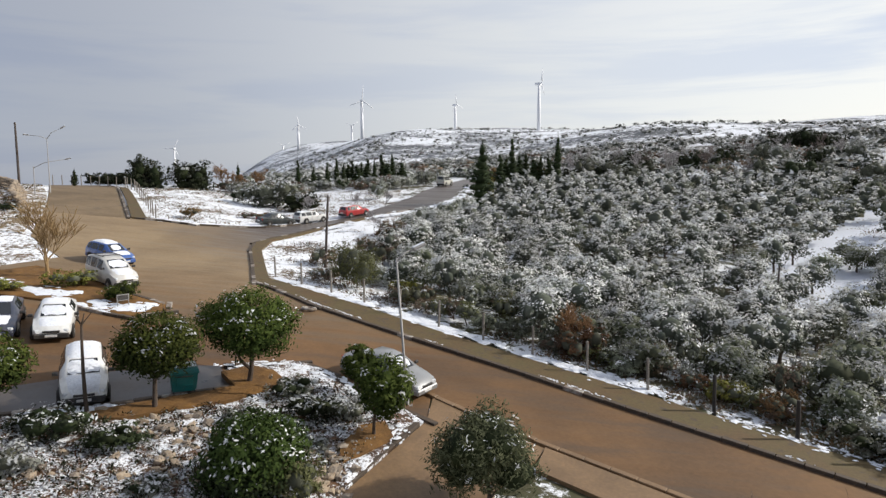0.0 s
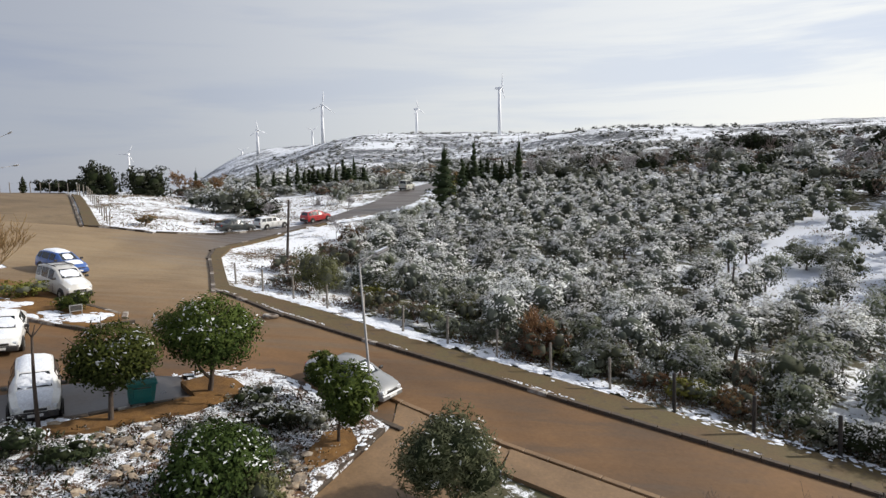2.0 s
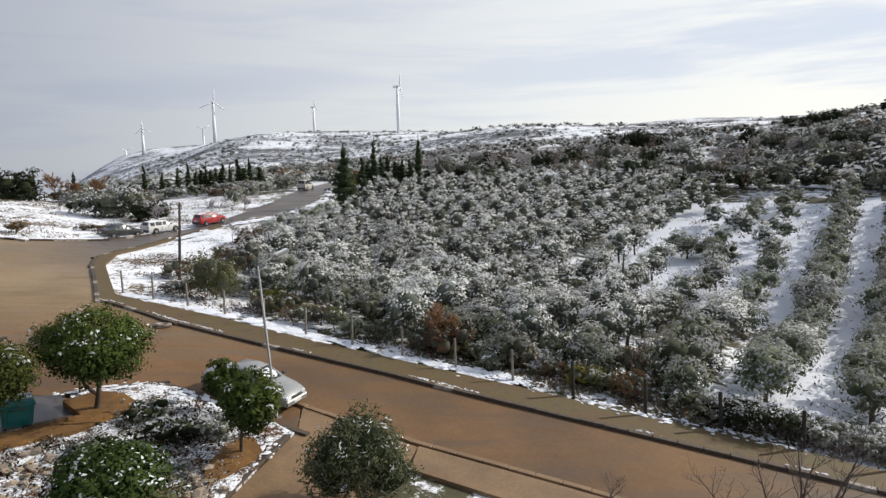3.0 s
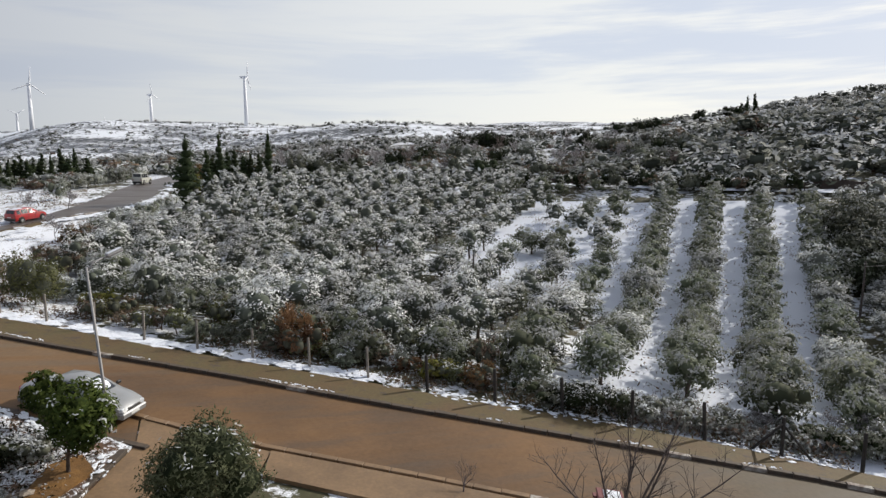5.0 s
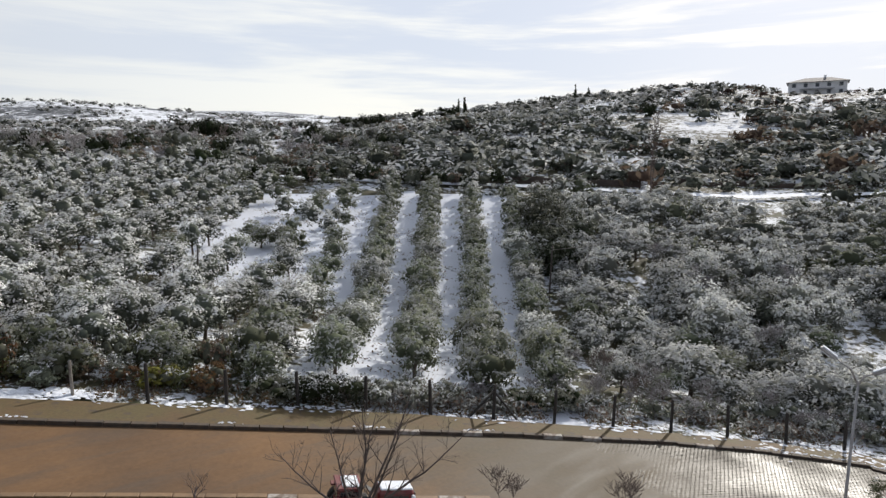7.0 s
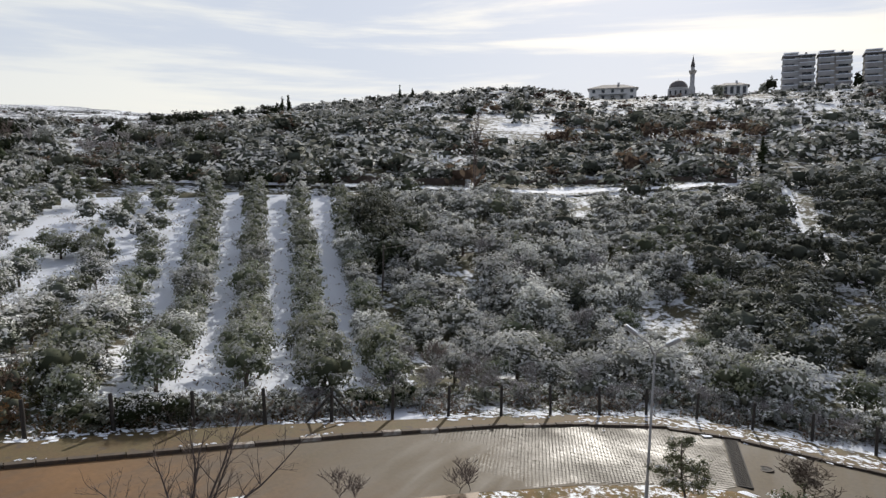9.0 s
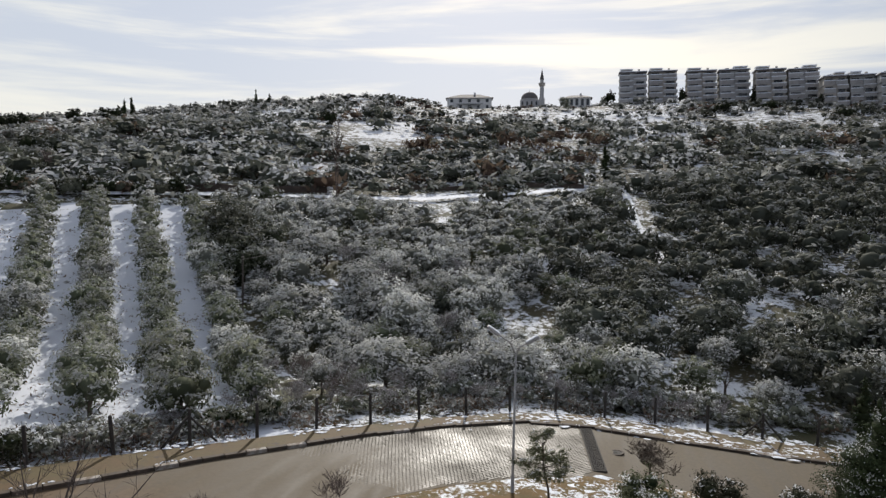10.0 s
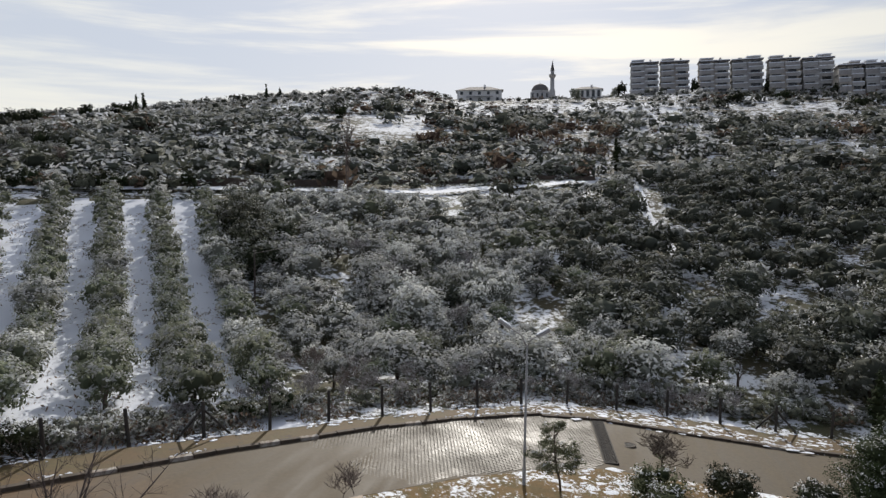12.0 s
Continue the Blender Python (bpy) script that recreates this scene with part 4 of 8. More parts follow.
for n, (x, y, s, zone) in enumerate(olive_spots):
    b = math.degrees(math.atan2(x, y))
    if zone == "field":
        kind, pool = "snow", OLIVE_CROWNS
        if rng.random() < 0.06 + 0.75 * smooth(27, 38, b) or side_of_fence(x, y) < 6 and rng.random() < 0.6:
            kind, pool = "green", OLIVE_GREEN
    elif zone == "row":
        kind, pool = ("green", OLIVE_GREEN) if rng.random() < 0.85 else ("frosted", OLIVE_FROSTED)
    else:
        # dark-leaved crowns grow likelier from bearing 80 to 98
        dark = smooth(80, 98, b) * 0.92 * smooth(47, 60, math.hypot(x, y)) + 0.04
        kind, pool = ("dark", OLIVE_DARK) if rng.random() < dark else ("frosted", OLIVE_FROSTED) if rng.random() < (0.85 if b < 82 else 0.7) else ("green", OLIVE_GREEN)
    c = rng.randrange(len(pool))
    m = at(x, y, rng.uniform(0, 360)) @ Matrix.Diagonal((s, s, s * rng.uniform(0.9, 1.1) * (1.12 if zone == "row" else 1.05), 1))
    if n < 300:
        label = {"snow": "grey-green olive tree dusted with snow", "green": "green olive tree with a little snow", "dark": "dark olive tree in shade with traces of snow", "frosted": "pale olive tree thick with frost and snow"}[kind]
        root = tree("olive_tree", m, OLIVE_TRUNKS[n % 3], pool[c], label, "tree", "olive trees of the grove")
    else:
        made_olives.setdefault((kind, c), []).append(m)


for x, y, d in DARK_OAKS:
    tree("evergreen_oak", at(x, y, 37 * x) @ Matrix.Diagonal((1.1 * d, 1.1 * d, 1.25 * d, 1)), OLIVE_TRUNKS[0], OAK_CROWNS[int(x) % 3], "dark evergreen oak with traces of snow beside the olive rows", "tree", "dark oaks beside the rows")


def joined(name, meshes_at, mats, label, category):
    """Many plants far off, as one mesh."""
    vs, fs, ms, ns, o = [], [], [], [], 0
    for me, places in meshes_at:
        co = np.empty(len(me.vertices) * 3)
        me.vertices.foreach_get("co", co)
        co = co.reshape(-1, 3)
        idx = np.empty(len(me.polygons) * 4, dtype=np.int32)
        me.polygons.foreach_get("vertices", idx)
        mi = np.empty(len(me.polygons), dtype=np.int32)
        me.polygons.foreach_get("material_index", mi)
        table = [mats.index(m) for m in me.materials]
        mi = np.array(table)[mi]
        nv = np.empty(len(me.loops) * 3, dtype=np.float32)
        me.corner_normals.foreach_get("vector", nv)
        nv = nv.reshape(-1, 3)
        for m in places:
            a = np.array(m)
            ns.append(unit(nv @ np.linalg.inv(a[:3, :3])))
            vs.append(co @ a[:3, :3].T + a[:3, 3])
            fs.append(idx.reshape(-1, 4) + o)
            ms.append(mi)
            o += len(co)
    verts, faces, mi = np.concatenate(vs), np.concatenate(fs), np.concatenate(ms)
    me = bpy.data.meshes.new(name)
    me.vertices.add(len(verts))
    me.vertices.foreach_set("co", verts.ravel())
    me.loops.add(faces.size)
    me.loops.foreach_set("vertex_index", faces.ravel().astype(np.int32))
    me.polygons.add(len(faces))
    me.polygons.foreach_set("loop_start", np.arange(0, faces.size, 4, dtype=np.int32))
    me.polygons.foreach_set("material_index", mi.astype(np.int32))
    for m in mats:
        me.materials.append(m)
    me.polygons.foreach_set("use_smooth", np.ones(len(faces), dtype=bool))
    me.update(calc_edges=True)
    me.normals_split_custom_set(np.concatenate(ns).tolist())
    return tagged(new(name, me), label, category, kind="stuff")


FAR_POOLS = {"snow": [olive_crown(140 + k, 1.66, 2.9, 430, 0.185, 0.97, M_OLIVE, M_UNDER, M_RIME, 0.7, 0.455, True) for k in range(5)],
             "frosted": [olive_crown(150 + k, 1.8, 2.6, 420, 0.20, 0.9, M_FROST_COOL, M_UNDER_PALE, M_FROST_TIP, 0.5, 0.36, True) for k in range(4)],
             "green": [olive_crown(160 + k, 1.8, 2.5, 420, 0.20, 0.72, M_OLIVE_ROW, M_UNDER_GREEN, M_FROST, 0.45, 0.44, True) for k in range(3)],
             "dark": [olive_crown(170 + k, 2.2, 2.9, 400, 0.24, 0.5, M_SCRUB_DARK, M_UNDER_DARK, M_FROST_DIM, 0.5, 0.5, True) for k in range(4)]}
joined("far_olive_grove", [(FAR_POOLS[k][c], ms) for (k, c), ms in made_olives.items()],
       [M_OLIVE, M_RIME, M_SCRUB_DARK, M_UNDER, M_OLIVE_ROW, M_UNDER_GREEN, M_UNDER_DARK, M_FROST, M_FROST_DIM, M_FROST_COOL, M_UNDER_PALE, M_FROST_TIP], "olive trees dusted with snow higher on the slope", "trees")

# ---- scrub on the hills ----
# frosted kinds: snow dusting, plus haze painted into the pale leaf colour
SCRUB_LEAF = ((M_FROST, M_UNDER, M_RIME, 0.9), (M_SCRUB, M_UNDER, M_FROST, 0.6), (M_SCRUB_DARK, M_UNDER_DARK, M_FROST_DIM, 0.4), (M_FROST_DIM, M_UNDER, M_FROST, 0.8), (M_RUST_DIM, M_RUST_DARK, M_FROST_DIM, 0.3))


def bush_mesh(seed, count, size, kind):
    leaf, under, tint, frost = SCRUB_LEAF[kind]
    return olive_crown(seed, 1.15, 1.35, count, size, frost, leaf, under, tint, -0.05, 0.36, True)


SCRUB = [("mid", [bush_mesh(200 + k, 72, 0.21, k) for k in range(5)]), ("far", [bush_mesh(210 + k, 28, 0.30, k) for k in range(5)])]
rng = random.Random(11)
spots = {"mid": {}, "far": {}}
HILL_SNOW = [(52, 128, 5), (49, 122, 4), (34, 132, 4), (50, 99, 4), (150, 24, 5), (128, -18, 4)]
# wider snow patches on the slope: bearings and ranges
SNOW_SLOPES = [(63, 74, 158, 202), (92.5, 97.5, 166, 208), (98.5, 103.2, 204, 234), (104.5, 110.5, 192, 243), (107, 111, 152, 168), (76, 80, 205, 222)]
SNOW_PATH = along([(250.0, 17.5), (186.2, 8.1), (147.5, 0.2), (130.0, -5.2)], 3.0)


def on_snow_slope(x, y):
    b, r = math.degrees(math.atan2(x, y)), math.hypot(x, y)
    ragged = 1.6 * noise.noise((x * 0.06, y * 0.06, 8.8))
    return any(b0 + ragged < b < b1 + ragged and r0 < r < r1 for b0, b1, r0, r1 in SNOW_SLOPES) or any(math.hypot(x - p, y - q) < 3.2 for p, q, _ in SNOW_PATH)


for low, high, count in ((96, 215, 3000), (215, 340, 3300), (340, 1000, 5000)):
    total = 0
    while total < count:
        b = rng.uniform(-18, 119)
        r = math.sqrt(rng.uniform(low * low, high * high))
        x, y = r * math.sin(radians(b)), r * math.cos(radians(b))
        total += 0.2
        if b < 12 and r < 150 or inside(FIELD, x, y) or inside(GROVE, x, y) or any(math.hypot(x - a, y - b2) < d for a, b2, d in HILL_SNOW) or low < 300 and on_snow_slope(x, y) and rng.random() < (0.93 if b < 80 else 0.6) or low == 96 and near_track(x, y, 3.4):
            continue
        patch = noise.noise((x * 0.018, y * 0.018, 4.4)) + 0.6 * noise.noise((x * 0.05, y * 0.05, 2.2))
        if patch < (-0.85 if b > 60 else -0.7 if b > 40 else -0.5) or r > 340 and patch < (-0.5 if 5 < b < 34 and r < 700 else -0.8 if b < 6 and r < 800 else 0.0):
            continue
        total += 0.8
        weight = [0.62, 0.08, 0.04, 0.22, 0.04] if b < 22 else [0.50, 0.10, 0.06, 0.26, 0.08] if b < 40 else [0.46, 0.16, 0.06, 0.27, 0.05] if b < 66 else [0.30, 0.26, 0.10, 0.26, 0.08]
        if 72 < b < 91 and r > 150 and noise.noise((x * 0.02, y * 0.02, 7.7)) > -0.25:
            weight = [0.12, 0.22, 0.12, 0.18, 0.36]   # rusty leafless thicket below the houses
        elif 84 < b < 98 and r > 135:
            weight = [0.50, 0.16, 0.04, 0.26, 0.04]
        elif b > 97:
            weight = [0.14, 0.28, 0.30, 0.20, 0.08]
        k = rng.choices(range(5), weight)[0]
        s = (0.85 + 1.9 * rng.random() ** 2.2) * (1.25 if k == 2 else 1.0)
        s *= 0.55 if 75 < b < 91 and 235 < r < 310 else 1.28 if low == 96 and b > 45 else 1.0
        m = pose(x, y, rough_land(x, y) - 0.15, 0, 0, rng.uniform(0, 360)) @ Matrix.Diagonal((s * 1.15, s * 1.15, s, 1))
        spots["mid" if r < 215 else "far"].setdefault(k, []).append(m)
for name, pool in SCRUB:
    joined({"mid": "hillside_scrub", "far": "far_scrub"}[name], [(pool[k], ms) for k, ms in spots[name].items()], [M_FROST, M_UNDER, M_RIME, M_SCRUB, M_SCRUB_DARK, M_UNDER_DARK, M_FROST_DIM, M_RUST_DIM, M_RUST_DARK],
           "scrub and bushes spotted with snow on the hillside", "scrub")


# ---- kerbs, fence, drains ----
def kerb_line(name, line, top, label, pale_share, seed, length=1.0, width=0.28, stone=None):
    rng = random.Random(seed)
    root = thing(name, Matrix(), label, "kerb", kind="structure")
    stones = []
    for mat in (stone or M_KERB_DARK, M_KERB_PALE):
        bm = boxed(0.01, -width, -0.25, length - 0.012, 0, 0.0, bevel=0.018)
        me = bpy.data.meshes.new("kerb_stone")
        bm.to_mesh(me)
        bm.free()
        me.materials.append(mat)
        stones.append(me)
    spots = along(line, length)
    for i, (x, y, h) in enumerate(spots):
        x2, y2 = x + length * math.cos(radians(h)), y + length * math.sin(radians(h))
        z, z2 = land(x, y) + top, land(x2, y2) + top
        ob = part("kerb_stone", stones[1 if rng.random() < pale_share else 0], None, root)
        ob.matrix_basis = pose(x, y, z + rng.uniform(-0.015, 0.015), 0, -math.degrees(math.atan2(z2 - z, length)), h + rng.uniform(-0.8, 0.8))
    return root


kerb_line("kerb_outer", OUTER_KERB, 0.20, "worn black and white painted kerb stones along the road", 0.16, 1)
kerb_line("kerb_inner", INNER_KERB[4::-1], 0.155, "low muddy kerb stones on the near side of the road", 0.1, 2, stone=M_CONCRETE)
kerb_line("kerb_corner", [(-3.8, 88.4), (-10.6, 80.3), (-14.7, 72.2), (-17.7, 64.5), (-18.3, 61.3), (-17.6, 57.5), (-15.4, 50.8), (-13.3, 44.1)], 0.21, "kerb stones round the road corner", 0.25, 3)
kerb_line("kerb_uphill", [(-49.5, 97.0), (-40.4, 80.3), (-33.5, 67.6), (-31.0, 68.2), (-27.0, 67.4), (-21.0, 70.8), (-17.8, 75.0)], 0.22, "kerb stones beside the climbing road and snow field", 0.35, 4)
kerb_line("kerb_parking", [(-8.8, 26.2), (-12.6, 23.7), (-15.9, 22.1), (-22.0, 17.3)], 0.2, "kerb stones along the parking bays", 0.4, 5)
kerb_line("kerb_garden", [(-10.2, 28.5), (-6.8, 29.7), (-5.1, 28.6), (-3.6, 26.9), (-0.8, 24.8), (-2.8, 20.3), (-3.9, 18.0)], 0.19, "kerb stones round the garden bed", 0.3, 6)
kerb_line("kerb_island", [(-21.5, 35.2), (-17.3, 34.0), (-15.8, 35.2), (-16.2, 36.4), (-20.5, 38.5), (-24.0, 42.5)], 0.2, "kerb stones round the traffic island", 0.3, 7)


def snow_strip(name, line, width, seed, label, gap=0.35, lift=0.21, spread=0.5):
    """Ragged bands of snow left lying along an edge."""
    rng = random.Random(seed)
    verts, faces = [], []
    for x, y, h in along(line, 0.30):
        if noise.noise((x * 0.35, y * 0.35, seed)) < gap - 0.5:
            continue
        for _ in range(5):
            a = radians(h)
            o, q = rng.gauss(0, 0.6) * spread, rng.uniform(-0.4, 0.4)
            cx, cy = x - math.sin(a) * o + math.cos(a) * q, y + math.cos(a) * o + math.sin(a) * q
            r = width * (0.15 + 0.5 * rng.random() ** 2)
            n, base = 7, len(verts)
            verts.append((cx, cy, land(cx, cy) + lift + 0.2 * r * rng.random() + 0.01))
            for k in range(n):
                t = 2 * math.pi * k / n
                rr = r * rng.uniform(0.4, 1.3)
                dx, dy = rr * 1.5 * math.cos(t), rr * 0.8 * math.sin(t)
                px, py = cx + dx * math.cos(a) - dy * math.sin(a), cy + dx * math.sin(a) + dy * math.cos(a)
                verts.append((px, py, land(px, py) + lift - 0.02))
            faces.extend([(base, base + 1 + k, base + 1 + (k + 1) % n) for k in range(n)])
    return tagged(new(name, mesh_from(name, verts, faces, M_SNOW, shade=True)), label, "snow", kind="stuff")


snow_strip("snow_by_fence", [(x - 0.05, y - 0.05) for x, y in FENCE_LINE[4:]], 0.26, 3.1, "ragged strip of snow at the foot of the fence", 0.36)
snow_strip("snow_inside_fence", [(x - 0.05, y - 0.05) for x, y in FENCE_LINE[:6]], 0.75, 2.4, "broad strip of snow at the foot of the fence", 0.12, 0.16, 0.55)
snow_strip("snow_on_kerb", [(x + 0.1, y + 0.08) for x, y in OUTER_KERB], 0.12, 7.7, "thin snow left on the kerb stones", 0.74, 0.20, 0.10)
snow_strip("snow_on_bend", OUTER_KERB[9:15], 0.34, 5.5, "snow bank along the kerb at the bend", 0.36, 0.05, 0.2)
snow_strip("snow_on_bend_pavement", [(x + 1.3, y + 0.5) for x, y in OUTER_KERB[9:16]], 0.5, 1.5, "snow on the pavement at the bend", 0.10, 0.17, 1.2)
snow_strip("snow_film_on_bend", [(x + 1.0, y + 0.3) for x, y in OUTER_KERB[10:16]], 0.55, 7.5, "thin trodden snow on the pavement at the bend", 0.0, 0.165, 0.9)
snow_strip("snow_on_verge", [(x - 1.2, y - 1.0) for x, y in INNER_KERB[6:12]], 0.5, 9.2, "snow patches on the grass verge", 0.58, 0.13, 1.3)
snow_strip("snow_by_side_road", [(-13.6, 72.2), (-9.6, 80.1), (-2.6, 88.0), (2.2, 99.0), (5.0, 116.0)], 0.7, 2.2, "snow beside the side road", 0.25, 0.2, 0.7)
snow_strip("snow_by_field_kerb", [(-31.0, 68.6), (-27.0, 68.0), (-21.0, 71.4), (-14.0, 80.8), (-5.2, 99.4)], 0.45, 4.2, "snow along the field kerb", 0.2, 0.22, 0.3)
snow_strip("snow_by_parking", [(-21.0, 17.6), (-15.9, 21.9), (-12.6, 23.5)], 0.35, 8.8, "snow along the parking kerb", 0.3, 0.22, 0.15)
snow_strip("snow_on_garden_edge", [(-10.1, 28.2), (-7.2, 29.2), (-5.3, 28.2), (-3.8, 26.5), (-1.2, 24.7), (-3.0, 20.5)], 0.3, 6.1, "snow on the garden edge", 0.3, 0.24, 0.3)
snow_strip("snow_on_island", [(-17.0, 35.6), (-18.6, 34.9), (-21.0, 36.0), (-25.0, 37.5), (-29.0, 39.0)], 0.8, 6.6, "snow patches on the traffic island", 0.32, 0.22, 0.8)


def lathe(profile, sides=14, axis="z"):
    """A turned shape from (radius, height) pairs."""
    verts, faces = [], []
    for r, h in profile:
        for k in range(sides):
            t = 2 * math.pi * k / sides
            verts.append((r * math.cos(t), r * math.sin(t), h) if axis == "z" else (r * math.cos(t), h, r * math.sin(t)))
    n = len(profile)
    for i in range(n - 1):
        for k in range(sides):
            k2 = (k + 1) % sides
            faces.append((i * sides + k, i * sides + k2, (i + 1) * sides + k2, (i + 1) * sides + k))
    faces.append(tuple(range(sides - 1, -1, -1)))
    faces.append(tuple((n - 1) * sides + k for k in range(sides)))
    return verts, faces


def post_mesh(height, r, material):
    v, f = lathe([(r * 1.05, -0.3), (r, 0.0), (r * 0.95, height * 0.55), (r * 0.92, height - 0.03), (r * 0.7, height)], 8)
    return mesh_from("post", v, f, material, shade=True)


def build_fence(line, spacing, posts, label, wires=3, start=0.0, braces=(), height=1.5):
    root = thing("fence", Matrix(), label, "fence")
    spots = along(line, spacing, start)
    for i, (x, y, h) in enumerate(spots):
        ob = part("post", posts(x, y), None, root)
        ob.matrix_basis = pose(x, y, land(x, y) + 0.15, random.Random(i).uniform(-2, 2), random.Random(i + 99).uniform(-2, 2), h)
        if any(math.hypot(x - a, y - b) < spacing / 2 for a, b in braces):
            for sgn in (-1, 1):
                dx, dy = 1.25 * sgn * math.cos(radians(h)), 1.25 * sgn * math.sin(radians(h))
                tube("brace", [(x + dx, y + dy, land(x + dx, y + dy) + 0.1), (x, y, land(x, y) + 1.55)], 0.06, M_POST_DARK, root, 6)
    for w in range(wires):
        pts = [(x, y, land(x, y) + 0.15 + height * (0.3 + 0.62 * w / max(wires - 1, 1))) for x, y, h in spots]
        tube("wire", pts, 0.003, M_STEEL_DARK, root, 3)
    return root


POST_PALE, POST_DARK = post_mesh(1.55, 0.07, M_POST), post_mesh(1.7, 0.09, M_POST_DARK)
build_fence(FENCE_LINE[:6] + [(13.0, 27.05)], 3.08, lambda x, y: POST_PALE if x < 11 else POST_DARK, "wire fence on concrete posts beside the road", start=0.1)
build_fence(FENCE_LINE[6:], 3.17, lambda x, y: POST_DARK, "wire fence on dark posts round the road bend", braces=[(24.4, 18.2), (41.4, -10.1)])
build_fence([(-31.2, 68.6), (-37.6, 80.0), (-46.5, 95.6), (-50.5, 101.0)], 3.0, lambda x, y: POST_PALE, "wire fence on posts beside the climbing road", 3)
build_fence([(-50.5, 101.0), (-57.0, 103.0), (-64.0, 104.0)], 1.7, lambda x, y: POST_PALE, "row of pale posts on the crest of the road", 2)


# setts of the paved bend, too many to count
def build_setts():
    verts, faces = [], []
    rng = random.Random(3)
    poly = [(19.0, 19.8), (26.6, 14.3), (30.0, 11.7), (33.8, 8.0), (36.7, 4.5), (37.8, 1.0), (31.6, -0.5), (30.0, 0.6), (28.3, 3.7), (25.9, 6.6), (15.5, 15.3)]
    a = radians(-38)
    ux, uy, vx, vy = math.cos(a), math.sin(a), -math.sin(a), math.cos(a)
    for i in range(-105, 95):
        for j in range(-60, 80):
            s, t = i * 0.205 + (0.1 if j % 2 else 0), j * 0.15
            x, y = 30 + s * ux + t * vx, 5 + s * uy + t * vy
            if not inside(poly, x, y) or abs(y - 0.05 - 0.125 * (x - 34.5)) < 0.45:
                continue
            mud = smooth(-1.0, -9.5, s) * 0.034 + 0.016 * noise.noise((x * 0.5, y * 0.5, 6.0))
            if mud > 0.026:
                continue
            z = land(x, y) + 0.045 - mud + rng.uniform(-0.004, 0.004)
            tx, ty = rng.uniform(-0.05, 0.05), rng.uniform(-0.05, 0.05)
            o = len(verts)
            for (p, q, k) in ((-0.098, -0.072, 0), (0.098, -0.072, 0), (0.098, 0.072, 0), (-0.098, 0.072, 0), (-0.08, -0.055, 1), (0.08, -0.055, 1), (0.08, 0.055, 1), (-0.08, 0.055, 1)):
                verts.append((x + p * ux + q * vx, y + p * uy + q * vy, z + k * 0.018 + p * tx + q * ty - (0.03 if k == 0 else 0)))
            faces += [(o + 4, o + 5, o + 6, o + 7), (o, o + 1, o + 5, o + 4), (o + 1, o + 2, o + 6, o + 5), (o + 2, o + 3, o + 7, o + 6), (o + 3, o, o + 4, o + 7)]
    me = mesh_from("paving_setts", verts, faces, M_SETT)
    tagged(new("paving_setts", me), "wet grey paving setts glinting on the road bend", "paving", kind="stuff")


M_SETT = surface("wet_sett", (0.135, 0.112, 0.082), (0.105, 0.086, 0.064), 0.44, big=0.35, fine=12, rough2=0.66, bump=0.15, depth=0.01, world=True, specular=0.36)


build_setts()


def build_drain():
    x, y = 34.5, 0.05
    z = land(x, y) + 0.085
    root = thing("drain_grate", pose(x, y, z, 0, math.degrees(math.atan2(land(31.2, -0.35) - land(37.9, 0.45), 6.75)), 7), "dark steel drain grate across the road", "drain")
    bm = bmesh.new()
    for s in (-0.33, 0.33):
        box(bm, -3.4, s - 0.03, -0.1, 3.4, s + 0.03, 0.02, 0.006)
    for s in (-3.4, 3.4):
        box(bm, s - 0.03, -0.30, -0.1, s + 0.03, 0.30, 0.02, 0.006)
    part("frame", bm, M_POST_DARK, root)
    part("channel", boxed(-3.36, -0.29, -0.25, 3.36, 0.29, -0.03), M_RUBBER, root)
    bar = boxed(-0.03, -0.3, -0.06, 0.03, 0.3, 0.012)
    me = bpy.data.meshes.new("bar")
    bar.to_mesh(me)
    bar.free()
    me.materials.append(M_POST_DARK)
    for k in range(55):
        part("bar", me, None, root).matrix_basis = pose(-3.3 + k * 0.122, 0, 0)


build_drain()


def manhole(x, y, r, label, material):
    root = thing("manhole", pose(x, y, land(x, y) + 0.055, -4.9, 5.4, 0), label, "manhole")
    v, f = lathe([(r + 0.12, -0.04), (r + 0.12, 0.012), (r + 0.02, 0.02), (r + 0.015, -0.01)], 20)
    part("frame", mesh_from("frame", v, f, M_KERB_DARK), None, root)
    v, f = lathe([(r, -0.04), (r, 0.012), (r * 0.8, 0.016), (r * 0.78, 0.006), (r * 0.4, 0.006), (r * 0.38, 0.016), (0.02, 0.016)], 20)
    part("lid", mesh_from("lid", v, f, material), None, root)


manhole(34.5, -1.2, 0.34, "round manhole cover in the muddy road", M_POST_DARK)
manhole(-9.1, 37.6, 0.34, "round manhole cover near the kerb", M_STEEL_DARK)


def old_tyre():
    x, y = -8.35, 38.2
    ring = [(0.27, 0.02), (0.30, 0.0), (0.42, 0.0), (0.47, 0.05), (0.47, 0.12), (0.42, 0.17), (0.30, 0.17), (0.27, 0.14), (0.27, 0.02)]
    v, f = lathe(ring, 18)
    ob = new("tyre", mesh_from("tyre", v, f[:-2], M_KERB_PALE, shade=True))
    ob.matrix_basis = pose(x, y, land(x, y) + 0.06, -4.9, 5.4, 0)
    tagged(ob, "old snow-rimmed tyre ring lying by the kerb", "tyre")


old_tyre()


